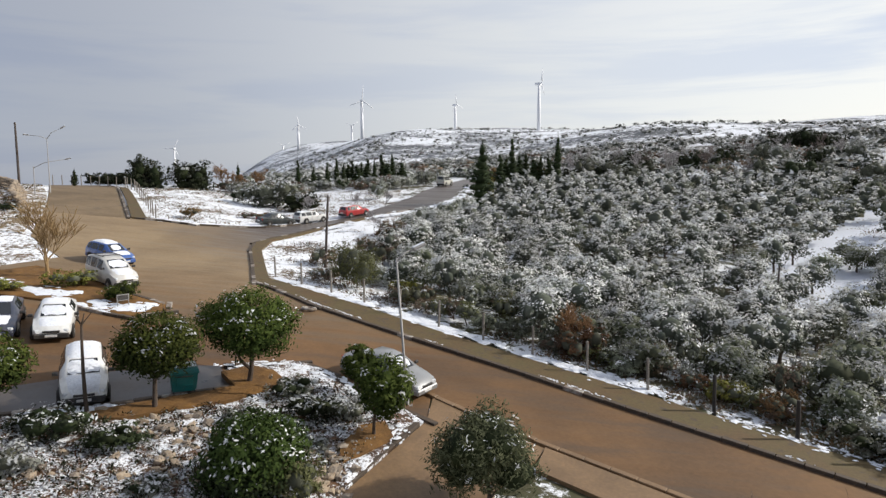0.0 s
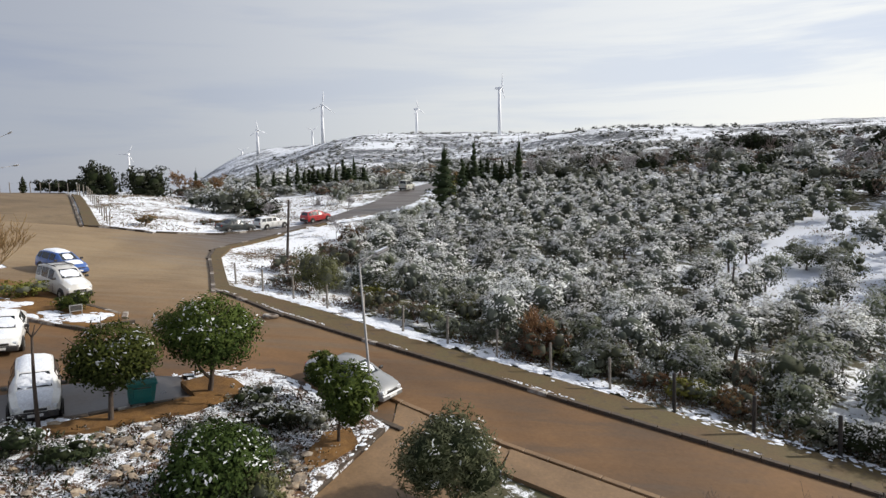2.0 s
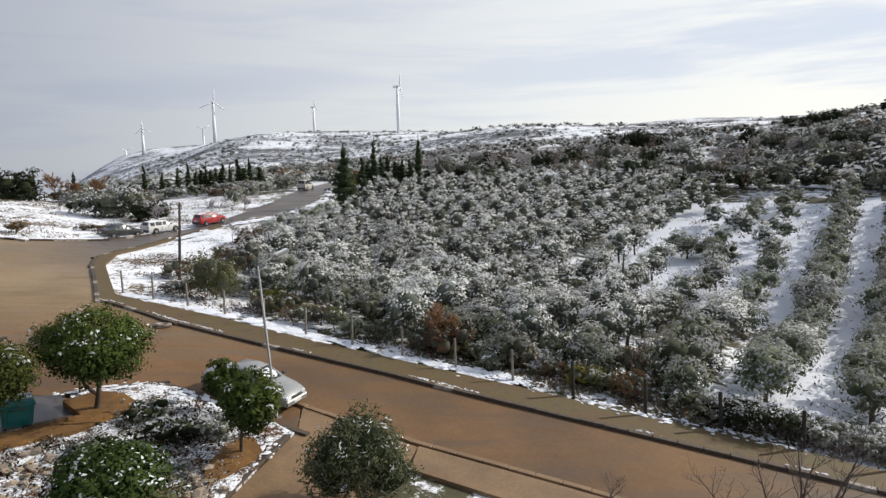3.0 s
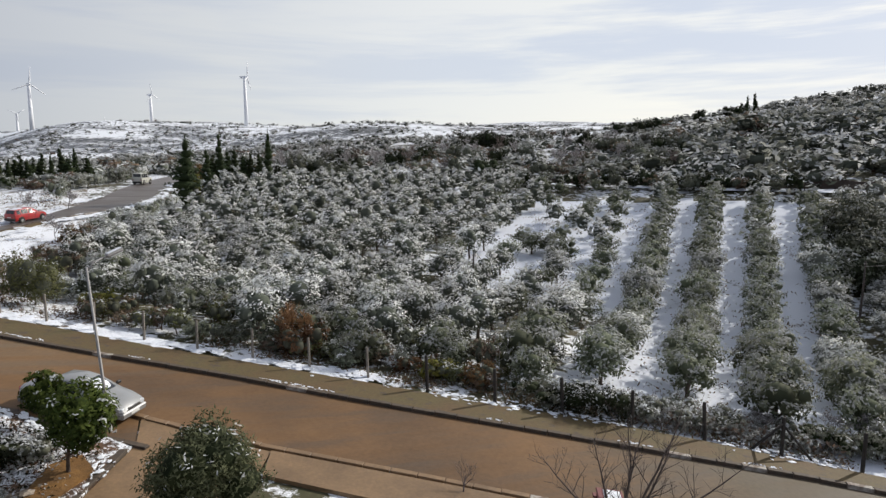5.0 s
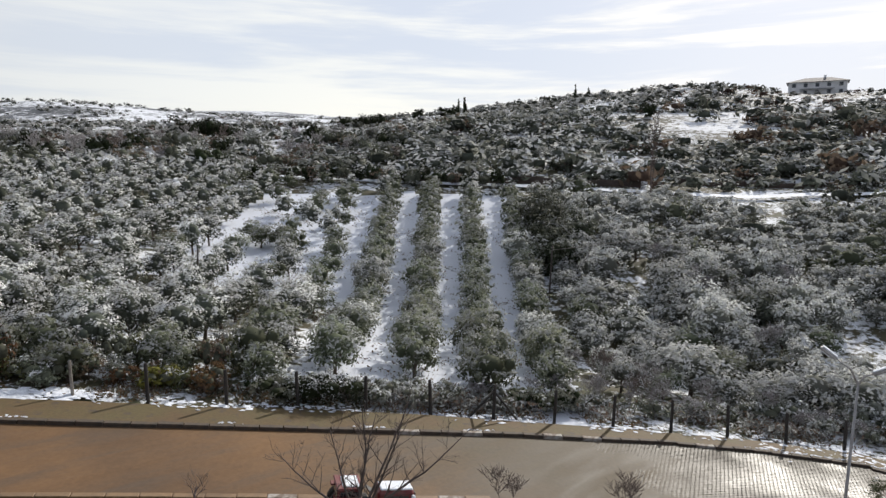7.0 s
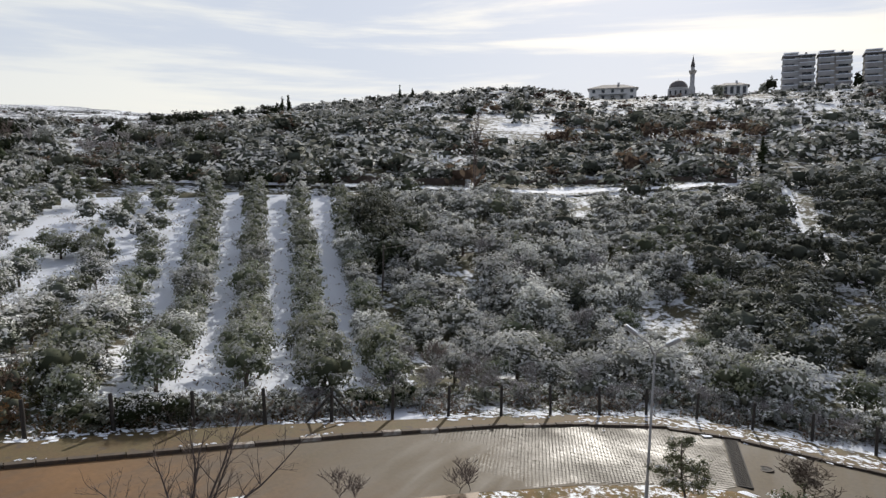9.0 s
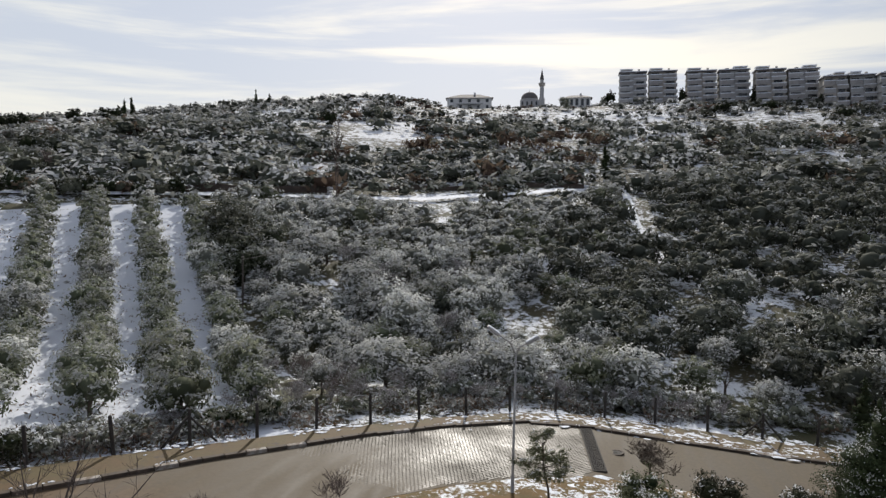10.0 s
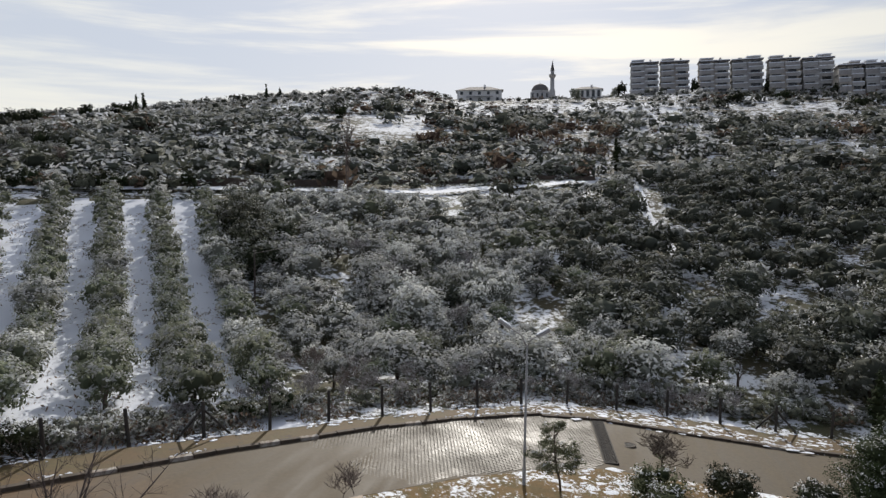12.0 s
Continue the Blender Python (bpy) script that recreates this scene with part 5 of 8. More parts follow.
# ---- lamps and poles ----
def street_lamp(x, y, height, arms, label, lean=0.0, turn=0.0, radius=0.06):
    root = thing("street_lamp", at(x, y, turn) @ pose(0, 0, 0, lean, 0, 0), label, "lamp post")
    v, f = lathe([(0.16, -0.3), (0.16, 0.02), (radius * 1.35, 0.03), (radius * 1.3, 0.9), (radius, 0.95), (radius * 0.72, height)], 10)
    part("pole", mesh_from("pole", v, f, M_GALV, shade=True), None, root)
    part("base_plate", boxed(-0.2, -0.2, 0.0, 0.2, 0.2, 0.03, 0.008), M_GALV, root)
    for a, length, rise in arms:
        c, s = math.cos(radians(a)), math.sin(radians(a))
        tip = (length * c, length * s, height + rise)
        tube("arm", [(0, 0, height - 0.15), (0.35 * tip[0], 0.35 * tip[1], height + rise * 0.55), tip], [0.04, 0.035, 0.028], M_GALV, root, 7)
        head = part("lamp_head", boxed(-0.05, -0.13, -0.06, 0.62, 0.13, 0.07, 0.05), M_GALV, root, "grey metal lamp head with snow on top")
        head.matrix_basis = pose(*tip, 0, -math.degrees(math.atan2(rise, length)) * 0.8, a)
        part("lens", boxed(0.08, -0.1, -0.085, 0.56, 0.1, -0.062, 0.01), M_LAMP_GLASS, head)
        part("snow_cap", boxed(0.0, -0.11, 0.07, 0.58, 0.11, 0.11, 0.02), M_SNOW, head)
    return root


street_lamp(-1.65, 26.15, 6.25, [(-60, 0.8, 0.3)], "slim galvanised street lamp beside the garden", lean=-3.6, turn=90)
street_lamp(26.5, 3.4, 6.45, [(100, 0.75, 0.7), (-75, 0.45, 0.35)], "galvanised double-armed street lamp on the verge", lean=1.0)
street_lamp(-50.8, 82.2, 7.0, [(200, 2.0, 0.3), (20, 1.6, 1.2)], "tall double-armed street lamp by the climbing road")
street_lamp(-49.3, 76.8, 3.6, [(25, 3.4, 0.9)], "long-armed street lamp by the climbing road")


def wooden_pole(x, y, height, label, lean=(0, 0), r=0.13, crossbar=False):
    root = thing("utility_pole", at(x, y) @ pose(0, 0, 0, lean[0], lean[1], 0), label, "utility pole")
    v, f = lathe([(r, -0.4), (r, 0.1), (r * 0.85, height * 0.6), (r * 0.7, height), (r * 0.3, height + 0.05)], 9)
    part("pole", mesh_from("pole", v, f, M_WOODPOLE, shade=True), None, root)
    v, f = lathe([(0.03, 0), (0.05, 0.03), (0.05, 0.09), (0.03, 0.12)], 8)
    for s in (-0.14, 0.14):
        ob = part("insulator", mesh_from("insulator", v, f, M_KERB_PALE, shade=True), None, root)
        ob.matrix_basis = pose(s, 0, height - 0.25)
    return root


wooden_pole(-10.2, 53.5, 6.1, "weathered wooden utility pole leaning by the corner", (0, 3.5), 0.12)
wooden_pole(24.6, 47.2, 4.4, "thin wooden pole among the olive trees", (0, 3), 0.09)
wooden_pole(50.2, 30.7, 5.0, "leaning wooden pole in the olive grove", (0, 4), 0.09)
wooden_pole(-54.6, 82.0, 8.6, "dark utility pole on the crest of the road", (0, 0), 0.16)


def hang_cable(a, b, sag, r, label):
    pts = []
    for k in range(17):
        s = k / 16
        pts.append((a[0] + (b[0] - a[0]) * s, a[1] + (b[1] - a[1]) * s, a[2] + (b[2] - a[2]) * s - sag * 4 * s * (1 - s)))
    v, f = tube_data(pts, [r] * 17, 4)
    tagged(new("cable", mesh_from("cable", v, f, M_KERB_PALE, shade=True)), label, "cable")


hang_cable((131.5, -0.5, 14.2), (50.3, 30.6, land(50.2, 30.7) + 4.6), 1.5, 0.022, "pale overhead cable strung down the slope")


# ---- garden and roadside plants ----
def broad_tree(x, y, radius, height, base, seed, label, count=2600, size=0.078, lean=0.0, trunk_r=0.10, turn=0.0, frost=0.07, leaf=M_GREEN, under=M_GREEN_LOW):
    """A dense umbrella crown on a stout trunk, green above, with shade coloured into its lower leaves."""
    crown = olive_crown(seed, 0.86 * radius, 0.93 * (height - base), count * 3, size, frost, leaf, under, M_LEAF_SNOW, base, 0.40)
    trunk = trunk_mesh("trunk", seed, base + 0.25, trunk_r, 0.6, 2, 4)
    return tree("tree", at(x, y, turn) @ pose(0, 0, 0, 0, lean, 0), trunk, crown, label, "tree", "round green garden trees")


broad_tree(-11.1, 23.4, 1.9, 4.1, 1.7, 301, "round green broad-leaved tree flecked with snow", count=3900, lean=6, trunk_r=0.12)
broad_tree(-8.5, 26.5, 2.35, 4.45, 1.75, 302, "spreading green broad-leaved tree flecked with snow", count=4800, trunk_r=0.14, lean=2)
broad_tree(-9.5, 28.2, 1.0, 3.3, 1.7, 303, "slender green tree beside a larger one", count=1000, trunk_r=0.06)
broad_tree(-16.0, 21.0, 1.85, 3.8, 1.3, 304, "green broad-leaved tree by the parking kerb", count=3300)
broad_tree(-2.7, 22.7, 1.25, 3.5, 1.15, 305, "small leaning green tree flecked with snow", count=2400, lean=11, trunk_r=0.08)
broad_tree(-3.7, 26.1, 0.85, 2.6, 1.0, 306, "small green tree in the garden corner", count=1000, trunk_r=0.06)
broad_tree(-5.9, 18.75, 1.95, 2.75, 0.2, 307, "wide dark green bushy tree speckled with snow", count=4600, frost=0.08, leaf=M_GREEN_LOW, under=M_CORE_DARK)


def olive_bush(x, y, radius, height, seed, label, leaf=M_NEEDLE, snow=0.10, count=6500, size=0.082):
    rng = random.Random(seed)
    lobes = round_lobes(rng, radius, height - 0.15, 0.15, 8, 0.55, 0.5)
    crown = crown_mesh("crown", seed, lobes, count, size, 0.32, leaf, snow, jitter=0.8, depth=0.5, core=0.7)
    return tree("olive_bush", at(x, y), trunk_mesh("trunk", seed, 0.8, 0.09, 0.6, 2, 5), crown, label, "bush")


olive_bush(1.25, 19.15, 1.85, 3.5, 311, "dense dark olive bush with flecks of snow by the driveway", count=15000)


def shrub(x, y, rx, ry, h, seed, label, leaf, snow, count=900, size=0.1, turn=0.0, category="shrub", group="", aspect=0.45, lift=0.1, snow_from=0.0, skirt=False):
    rng = random.Random(seed)
    lobes = []
    if skirt:   # boughs down to the ground
        lobes = [(rx * 0.45 * math.cos(2.1 * k), ry * 0.45 * math.sin(2.1 * k), h * 0.22, rx * 0.6, ry * 0.6, h * 0.26) for k in range(3)]
    for i in range(6):
        a = 2 * math.pi * i / 6 + rng.random()
        lobes.append((rx * 0.5 * math.cos(a), ry * 0.5 * math.sin(a), h * rng.uniform(0.35, 0.62), rx * 0.52, ry * 0.52, h * 0.4))
    root = thing("shrub", at(x, y, turn, lift), label, category, group)
    part("leaves", crown_mesh("leaves", seed, lobes, count, size, aspect, leaf, snow, depth=0.45, snow_from=snow_from, core=0.48), None, root)
    v, f = branching(seed, h * 0.5, 0.045, 5, 0.75, 1, 0.3, 0.2, 4)
    part("stem", mesh_from("stem", v, f, M_BARK, shade=True), None, root)
    return root


shrub(-5.1, 23.9, 1.5, 0.9, 1.2, 321, "spreading dark shrub with a snow-laden top", M_DARK, 0.75, 1500, 0.08, 20)
shrub(-4.55, 18.5, 0.95, 0.8, 1.5, 330, "yellow-green bush beside the wide garden bush", M_MOSS_DIM, 0.06, 1600, 0.075)
shrub(-6.4, 25.8, 1.2, 1.0, 0.9, 322, "low garden shrub under snow", M_OLIVE_DARK, 0.7, 900, 0.08)
shrub(-3.9, 24.2, 0.9, 0.8, 0.9, 323, "low garden shrub under snow", M_OLIVE, 0.7, 800, 0.07)
shrub(-13.3, 20.9, 1.8, 1.1, 1.2, 324, "dark spreading shrub with snow on top", M_DARK, 0.6, 1500, 0.08, -10)
shrub(-11.2, 20.5, 1.3, 0.8, 0.9, 325, "dark shrub with snow on its upper twigs", M_CYPRESS, 0.5, 900, 0.08)
shrub(-13.6, 18.6, 1.2, 1.1, 0.9, 326, "snow-covered low shrub in the garden", M_OLIVE, 0.9, 1100, 0.08)
shrub(-9.0, 18.3, 0.8, 0.6, 0.5, 327, "snowed-over low plants in the garden", M_OLIVE_DARK, 0.8, 600, 0.07)
shrub(-7.6, 23.2, 1.0, 0.7, 0.7, 328, "low garden shrub under snow", M_OLIVE_DARK, 0.65, 700, 0.07)
shrub(-4.6, 21.6, 0.6, 0.5, 0.5, 329, "low plants dusted with snow", M_OLIVE, 0.6, 500, 0.06)
shrub(-22.9, 38.6, 1.7, 0.8, 1.15, 331, "yellow-green hedge bush on the island", M_MOSS, 0.06, 1400, 0.08, 25)
shrub(-18.9, 36.6, 1.1, 0.9, 1.2, 332, "green bush at the tip of the island", M_GREEN, 0.06, 1300, 0.08)
shrub(-25.6, 36.6, 0.9, 0.7, 0.9, 333, "yellow-green bush on the island", M_MOSS, 0.08, 900, 0.08)
shrub(-43.5, 63.0, 1.3, 1.0, 0.9, 334, "dark twiggy bush on the snowy bank", M_DARK, 0.2, 700, 0.1)
# beside the valley fence
shrub(-6.6, 46.7, 1.9, 1.7, 3.6, 341, "large yellow-green bush inside the fence", M_MOSS_DIM, 0.10, 4200, 0.085)
shrub(-5.6, 56.5, 2.0, 1.6, 2.6, 335, "reddish leafless-looking bush behind the yellow one", M_RUST_DIM, 0.2, 1600, 0.1)
shrub(-4.6, 63.5, 2.2, 1.6, 2.4, 336, "dark bush with some snow near the side road", M_DARK, 0.35, 1800, 0.12)
shrub(-2.6, 43.4, 1.4, 1.2, 1.6, 342, "yellow-green bush inside the fence", M_MOSS, 0.15, 1100, 0.1)
shrub(-5.6, 67.0, 2.2, 2.0, 1.8, 343, "rusty snow-dusted bush near the side road", M_RUST, 0.35, 1500, 0.13)
shrub(19.0, 23.7, 2.3, 1.1, 1.75, 344, "dark twiggy bush with snow by the fence", M_DARK, 0.7, 4200, 0.07, -35)
shrub(28.4, 17.4, 1.2, 0.9, 1.3, 345, "dark green bush beside the fence", M_OLIVE_DARK, 0.12, 1000, 0.09)
shrub(15.0, 28.0, 1.1, 0.8, 1.4, 346, "rust-brown bush beside the fence", M_RUST, 0.06, 900, 0.09)
shrub(7.2, 33.4, 1.5, 1.0, 2.0, 347, "rust-brown bush beside the fence", M_RUST, 0.12, 1200, 0.1)
shrub(12.0, 30.4, 0.9, 0.7, 1.0, 348, "low olive-brown bush beside the fence", M_RUST, 0.2, 700, 0.09)
rng = random.Random(77)
for i, (x, y, h) in enumerate(along([(a + (1.7 if a < 30 else 2.4), b + 1.5) for a, b in FENCE_LINE[6:]], 1.3, 0.7)):
    if any(abs(ACROSS[0] * x + ACROSS[1] * y - v) < 1.15 for v in (-3.8, 0.8, 5.1)) and x < 33:
        continue   # the lanes between the rows run out to the fence
    leaf = rng.choice([M_OLIVE, M_OLIVE, M_OLIVE_DARK, M_RUST, M_MOSS] if x < 20 else [M_OLIVE, M_FROST, M_FROST, M_OLIVE_ROW, M_RUST_DIM])
    words = {M_OLIVE: "grey-green", M_OLIVE_DARK: "dark green", M_RUST: "rusty brown", M_MOSS: "yellow-green", M_OLIVE_ROW: "soft green", M_RUST_DIM: "faded brown", M_FROST: "frosted grey"}[leaf]
    shrub(x + rng.uniform(-0.4, 0.6), y + rng.uniform(-0.3, 0.6), rng.uniform(0.7, 1.25), rng.uniform(0.6, 1.0), rng.uniform(0.6, 1.15), 400 + i,
          words + " scrub dusted with snow along the fence", leaf, rng.uniform(0.45, 0.85), 520, 0.085, rng.uniform(0, 180), group="scrub along the fence")
for layer, (dx, dy, tall) in enumerate([(1.7, 1.6, 1.3), (3.2, 3.0, 2.1)]):
    for i, (x, y, h) in enumerate(along([(a + dx, b + dy) for a, b in FENCE_LINE[2:7]], 1.15, 0.5)):
        if rng.random() < 0.2:
            continue
        leaf = rng.choice([M_OLIVE, M_OLIVE_ROW, M_OLIVE_ROW, M_MOSS_DIM, M_RUST_DIM, M_RUST_DIM])
        words = {M_OLIVE: "grey-green", M_OLIVE_ROW: "soft green", M_MOSS_DIM: "yellow-green", M_RUST_DIM: "faded brown"}[leaf]
        shrub(x + rng.uniform(-0.6, 0.6), y + rng.uniform(-0.5, 0.5), rng.uniform(0.7, 1.2), rng.uniform(0.7, 1.0), tall * rng.uniform(0.6, 1.15), 1000 + 60 * layer + i,
              words + " brush dusted with snow inside the fence", leaf, rng.uniform(0.15, 0.5), 560, 0.085, rng.uniform(0, 180), group="brush inside the fence")
for i, (x, y, h) in enumerate(along([(a + 3.6, b + 0.6) for a, b in FENCE_LINE[11:18]], 1.15, 0.3)):
    leaf = rng.choice([M_OLIVE_ROW, M_FROST, M_FROST_COOL, M_FROST_DIM])
    words = {M_OLIVE_ROW: "soft green", M_FROST: "frosted grey", M_FROST_COOL: "pale frosted", M_FROST_DIM: "dull frosted"}[leaf]
    shrub(x + rng.uniform(-0.9, 1.2), y + rng.uniform(-0.6, 0.6), rng.uniform(1.1, 1.7), rng.uniform(1.0, 1.5), rng.uniform(1.0, 1.8), 1150 + i, words + " bush with snowy tips behind the fence at the bend", leaf,
          rng.uniform(0.3, 0.55), 1000, 0.1, rng.uniform(0, 180), group="bushes behind the bend fence")
# scrub between the corner and the grove
for i in range(34):
    x, y = rng.uniform(-13, 2), rng.uniform(47, 80)
    if x < -12.5 or y > 58 and x < -5.5 or side_of_fence(x, y) < 2 or y > 52 + 2.2 * (x + 14) or y < 40 + 0.2 * (x + 10):
        continue
    leaf = rng.choice([M_FROST, M_FROST_COOL, M_OLIVE, M_RUST_DIM])
    shrub(x, y, rng.uniform(1.2, 2.0), rng.uniform(1.0, 1.7), rng.uniform(1.1, 2.1), 470 + i, "snow-dusted scrub bush at the edge of the grove", leaf, rng.uniform(0.7, 1.0), 900, 0.12,
          rng.uniform(0, 180), group="scrub at the grove corner")
for i, (x, y, rx, h, leaf) in enumerate([(-2.4, 78.5, 2.0, 2.2, M_FROST_COOL), (-4.4, 74.5, 1.8, 1.9, M_FROST), (0.2, 84.5, 2.2, 2.4, M_FROST_COOL), (-6.0, 69.5, 1.8, 1.9, M_RUST_DIM), (-0.8, 75.5, 2.2, 2.4, M_FROST),
                                       (-2.6, 83.0, 1.6, 1.5, M_FROST_DIM), (2.6, 89.5, 2.0, 2.2, M_FROST_COOL), (-7.6, 61.0, 1.5, 1.6, M_RUST_DIM), (-3.4, 70.5, 2.0, 2.2, M_FROST_COOL)]):
    words = {M_FROST_COOL: "pale frosted", M_FROST: "frosted grey", M_RUST_DIM: "faded brown", M_FROST_DIM: "dull frosted"}[leaf]
    shrub(x, y, rx, 0.85 * rx, h, 1300 + i, words + " bush at the edge of the side road", leaf, 0.7, 1200, 0.12, 40 * i, group="bushes at the side road edge")
# verge in front of the bend
shrub(27.3, -2.3, 2.2, 1.3, 1.5, 351, "grey-green bush with snowy tips on the verge", M_NEEDLE, 0.35, 3600, 0.075)
shrub(28.6, -5.4, 1.25, 1.1, 1.75, 352, "dark round clipped bush on the verge", M_DARK, 0.2, 3600, 0.06)
shrub(29.9, -9.2, 1.2, 1.1, 1.3, 353, "dark round bush with snow on the verge", M_DARK, 0.3, 3200, 0.06)
# behind the snow field on the crest
shrub(-48.6, 104.5, 3.2, 2.6, 6.2, 361, "large dark evergreen bush on the skyline", M_DARK, 0.12, 3200, 0.24, skirt=True, lift=-0.5)
shrub(-54.0, 108.0, 1.7, 1.6, 2.4, 362, "dark evergreen bush on the skyline", M_DARK, 0.12, 2200, 0.24)
shrub(-42.2, 106.5, 3.8, 2.6, 5.7, 363, "large dark evergreen bush on the skyline", M_DARK, 0.18, 3400, 0.24, skirt=True, lift=-0.5)
shrub(-57.5, 110.0, 1.6, 1.4, 2.0, 364, "low dark evergreen bush on the skyline", M_DARK, 0.12, 2200, 0.24)
shrub(-62.5, 115.0, 2.4, 2.0, 2.4, 365, "low dark evergreen bush on the skyline", M_DARK, 0.12, 900, 0.2)
shrub(-24.5, 92.0, 4.6, 2.8, 4.2, 366, "sprawling dark shrub with snow on top", M_SCRUB_DARK, 0.95, 3200, 0.2, skirt=True)
shrub(-20.0, 88.5, 3.0, 2.0, 2.8, 367, "dark shrub with snow behind the parked cars", M_DARK, 0.45, 1500, 0.17, skirt=True)
shrub(-29.0, 72.2, 1.2, 0.9, 1.1, 369, "rust-brown leafless bush on the snow field", M_RUST, 0.08, 900, 0.11)
shrub(-23.6, 78.6, 2.4, 1.0, 0.6, 370, "low brown bush near the parked cars", M_RUST, 0.15, 900, 0.11, 30)
shrub(-29.5, 93.5, 2.6, 1.8, 2.5, 368, "brownish shrub behind the snow field", M_OLIVE_DARK, 0.45, 1100, 0.17)
rng = random.Random(12)
for i in range(36):
    x = rng.uniform(-42, -3)
    y = 103 + rng.uniform(0, 26) + (x + 42) * 0.12
    if x > -8 and y < 118:
        continue
    leaf = rng.choice([M_FROST_DIM, M_RUST_DIM, M_OLIVE_DARK, M_RUST_DIM])
    shrub(x, y, rng.uniform(1.5, 2.8), rng.uniform(1.4, 2.2), rng.uniform(1.3, 2.6), 500 + i, "brown and grey scrub with snow behind the field", leaf, rng.uniform(0.2, 0.5), 600, 0.2,
          rng.uniform(0, 180), group="scrub behind the field")
for i in range(14):
    x = rng.uniform(-9, 2)
    y = 93 + 3.0 * (x + 9) + rng.uniform(3, 14)
    shrub(x - 2, y, rng.uniform(1.2, 2.2), rng.uniform(1.2, 2.0), rng.uniform(1.8, 3.2), 540 + i, "olive bush dusted with snow beside the side road", M_OLIVE, rng.uniform(0.35, 0.6), 600, 0.17,
          rng.uniform(0, 180), group="bushes by the side road")
# dark hedge at the head of the planted rows
for i, (x, y, h) in enumerate(along([(60.0, 92.0), (72.0, 80.0), (78.0, 67.0), (83.0, 59.5)], 2.3)):
    shrub(x + rng.uniform(-0.8, 0.8), y + rng.uniform(-0.8, 0.8), rng.uniform(1.5, 2.2), rng.uniform(1.3, 1.9), rng.uniform(2.0, 3.6), 560 + i,
          "dark evergreen bush at the head of the olive rows", (M_DARK, M_SCRUB_DARK, M_DARK, M_DARK, M_RUST_DIM)[i % 5], 0.25, 800, 0.17, group="dark hedge above the rows")


def conifer(x, y, h, w, seed, label, leaf, snow, count=1200, size=0.16, tiers=9, lift=0.0, category="tree", group="", steep=0.75):
    """A tapered evergreen: lobes stacked on a straight trunk."""
    rng = random.Random(seed)
    lobes = []
    for k in range(tiers):
        s = k / (tiers - 1)
        r = w * (1 - s) ** steep * (0.85 + 0.3 * rng.random()) * min(1.0, 0.45 + 2.2 * s) + 0.05 * w
        lobes.append((rng.uniform(-0.12, 0.12) * w, rng.uniform(-0.12, 0.12) * w, h * (0.08 + 0.88 * s), r, r, h / tiers * 0.85))
    root = thing("conifer", at(x, y, rng.uniform(0, 360), lift), label, category, group)
    part("crown", crown_mesh("crown", seed, lobes, count, size, 0.4, leaf, snow, depth=0.4, jitter=0.6, core=0.7), None, root)
    v, f = lathe([(w * 0.16, -0.3), (w * 0.13, h * 0.2), (w * 0.05, h * 0.85)], 7)
    part("trunk", mesh_from("trunk", v, f, M_BARK, shade=True), None, root)
    return root


conifer(5.2, 93.0, 9.4, 2.5, 601, "green and brown cypress beside the side road", M_CYPRESS, 0.10, 2200, 0.17)
conifer(6.6, 94.5, 5.2, 1.5, 602, "smaller brownish cypress beside the side road", M_MOSS, 0.10, 1200, 0.17)
for i, (b, r, h, w) in enumerate([(4.9, 112, 6.5, 1.3), (6.0, 114, 9.4, 1.35), (7.1, 115, 6.4, 1.5), (8.4, 116, 5.6, 1.5), (9.9, 112, 9.6, 1.4), (9.1, 115, 5.8, 1.6), (7.8, 116, 5.4, 1.6), (5.4, 115, 5.6, 1.6), (6.6, 117, 6.0, 1.6)]):
    conifer(r * math.sin(radians(b)), r * math.cos(radians(b)), h, w, 610 + i, "dark slim cypress behind the olive field", M_CYPRESS, 0.06, 900, 0.16, group="cypresses behind the field")
for i, (b, r, h, w) in enumerate([(-12.9, 124, 6.6, 0.8), (-11.6, 126, 5.0, 0.8), (-10.4, 128, 5.4, 0.9), (-9.6, 130, 6.4, 0.8), (-9.0, 128, 5.0, 0.9), (-8.2, 131, 5.6, 0.8), (-7.4, 132, 4.6, 0.9), (-6.3, 134, 5.0, 0.8), (-4.7, 135, 6.6, 1.0), (-17.9, 150, 5.0, 0.8), (-6.9, 131, 5.6, 1.5), (-5.6, 133, 6.6, 1.3), (-5.1, 132, 4.6, 1.7), (-8.6, 132, 4.8, 1.6), (-3.9, 134, 4.6, 1.7), (-7.8, 130, 4.4, 1.8)]):
    conifer(r * math.sin(radians(b)), r * math.cos(radians(b)), h, w, 630 + i, "small dark cypress in the scrub", M_CYPRESS, 0.08, 600, 0.17, group="small cypresses")
for i, (b, r, h, w) in enumerate([(50.2, 262, 6.6, 1.2), (50.75, 262, 7.4, 1.2), (49.8, 262, 4.5, 1.8), (60.3, 262, 6.2, 1.0), (61.4, 264, 4.6, 1.1)]):
    conifer(r * math.sin(radians(b)), r * math.cos(radians(b)), h, w, 650 + i, "dark cypress on the ridge", M_CYPRESS, 0.05, 500, 0.3, group="cypresses on the ridge")
conifer(132.5, -1.0, 7.2, 1.4, 660, "dark cypress beside the hillside track", M_CYPRESS, 0.06, 900, 0.2)
conifer(43.2, -16.2, 4.4, 0.75, 661, "slim green cypress behind the fence", M_CYPRESS, 0.12, 1500, 0.1)
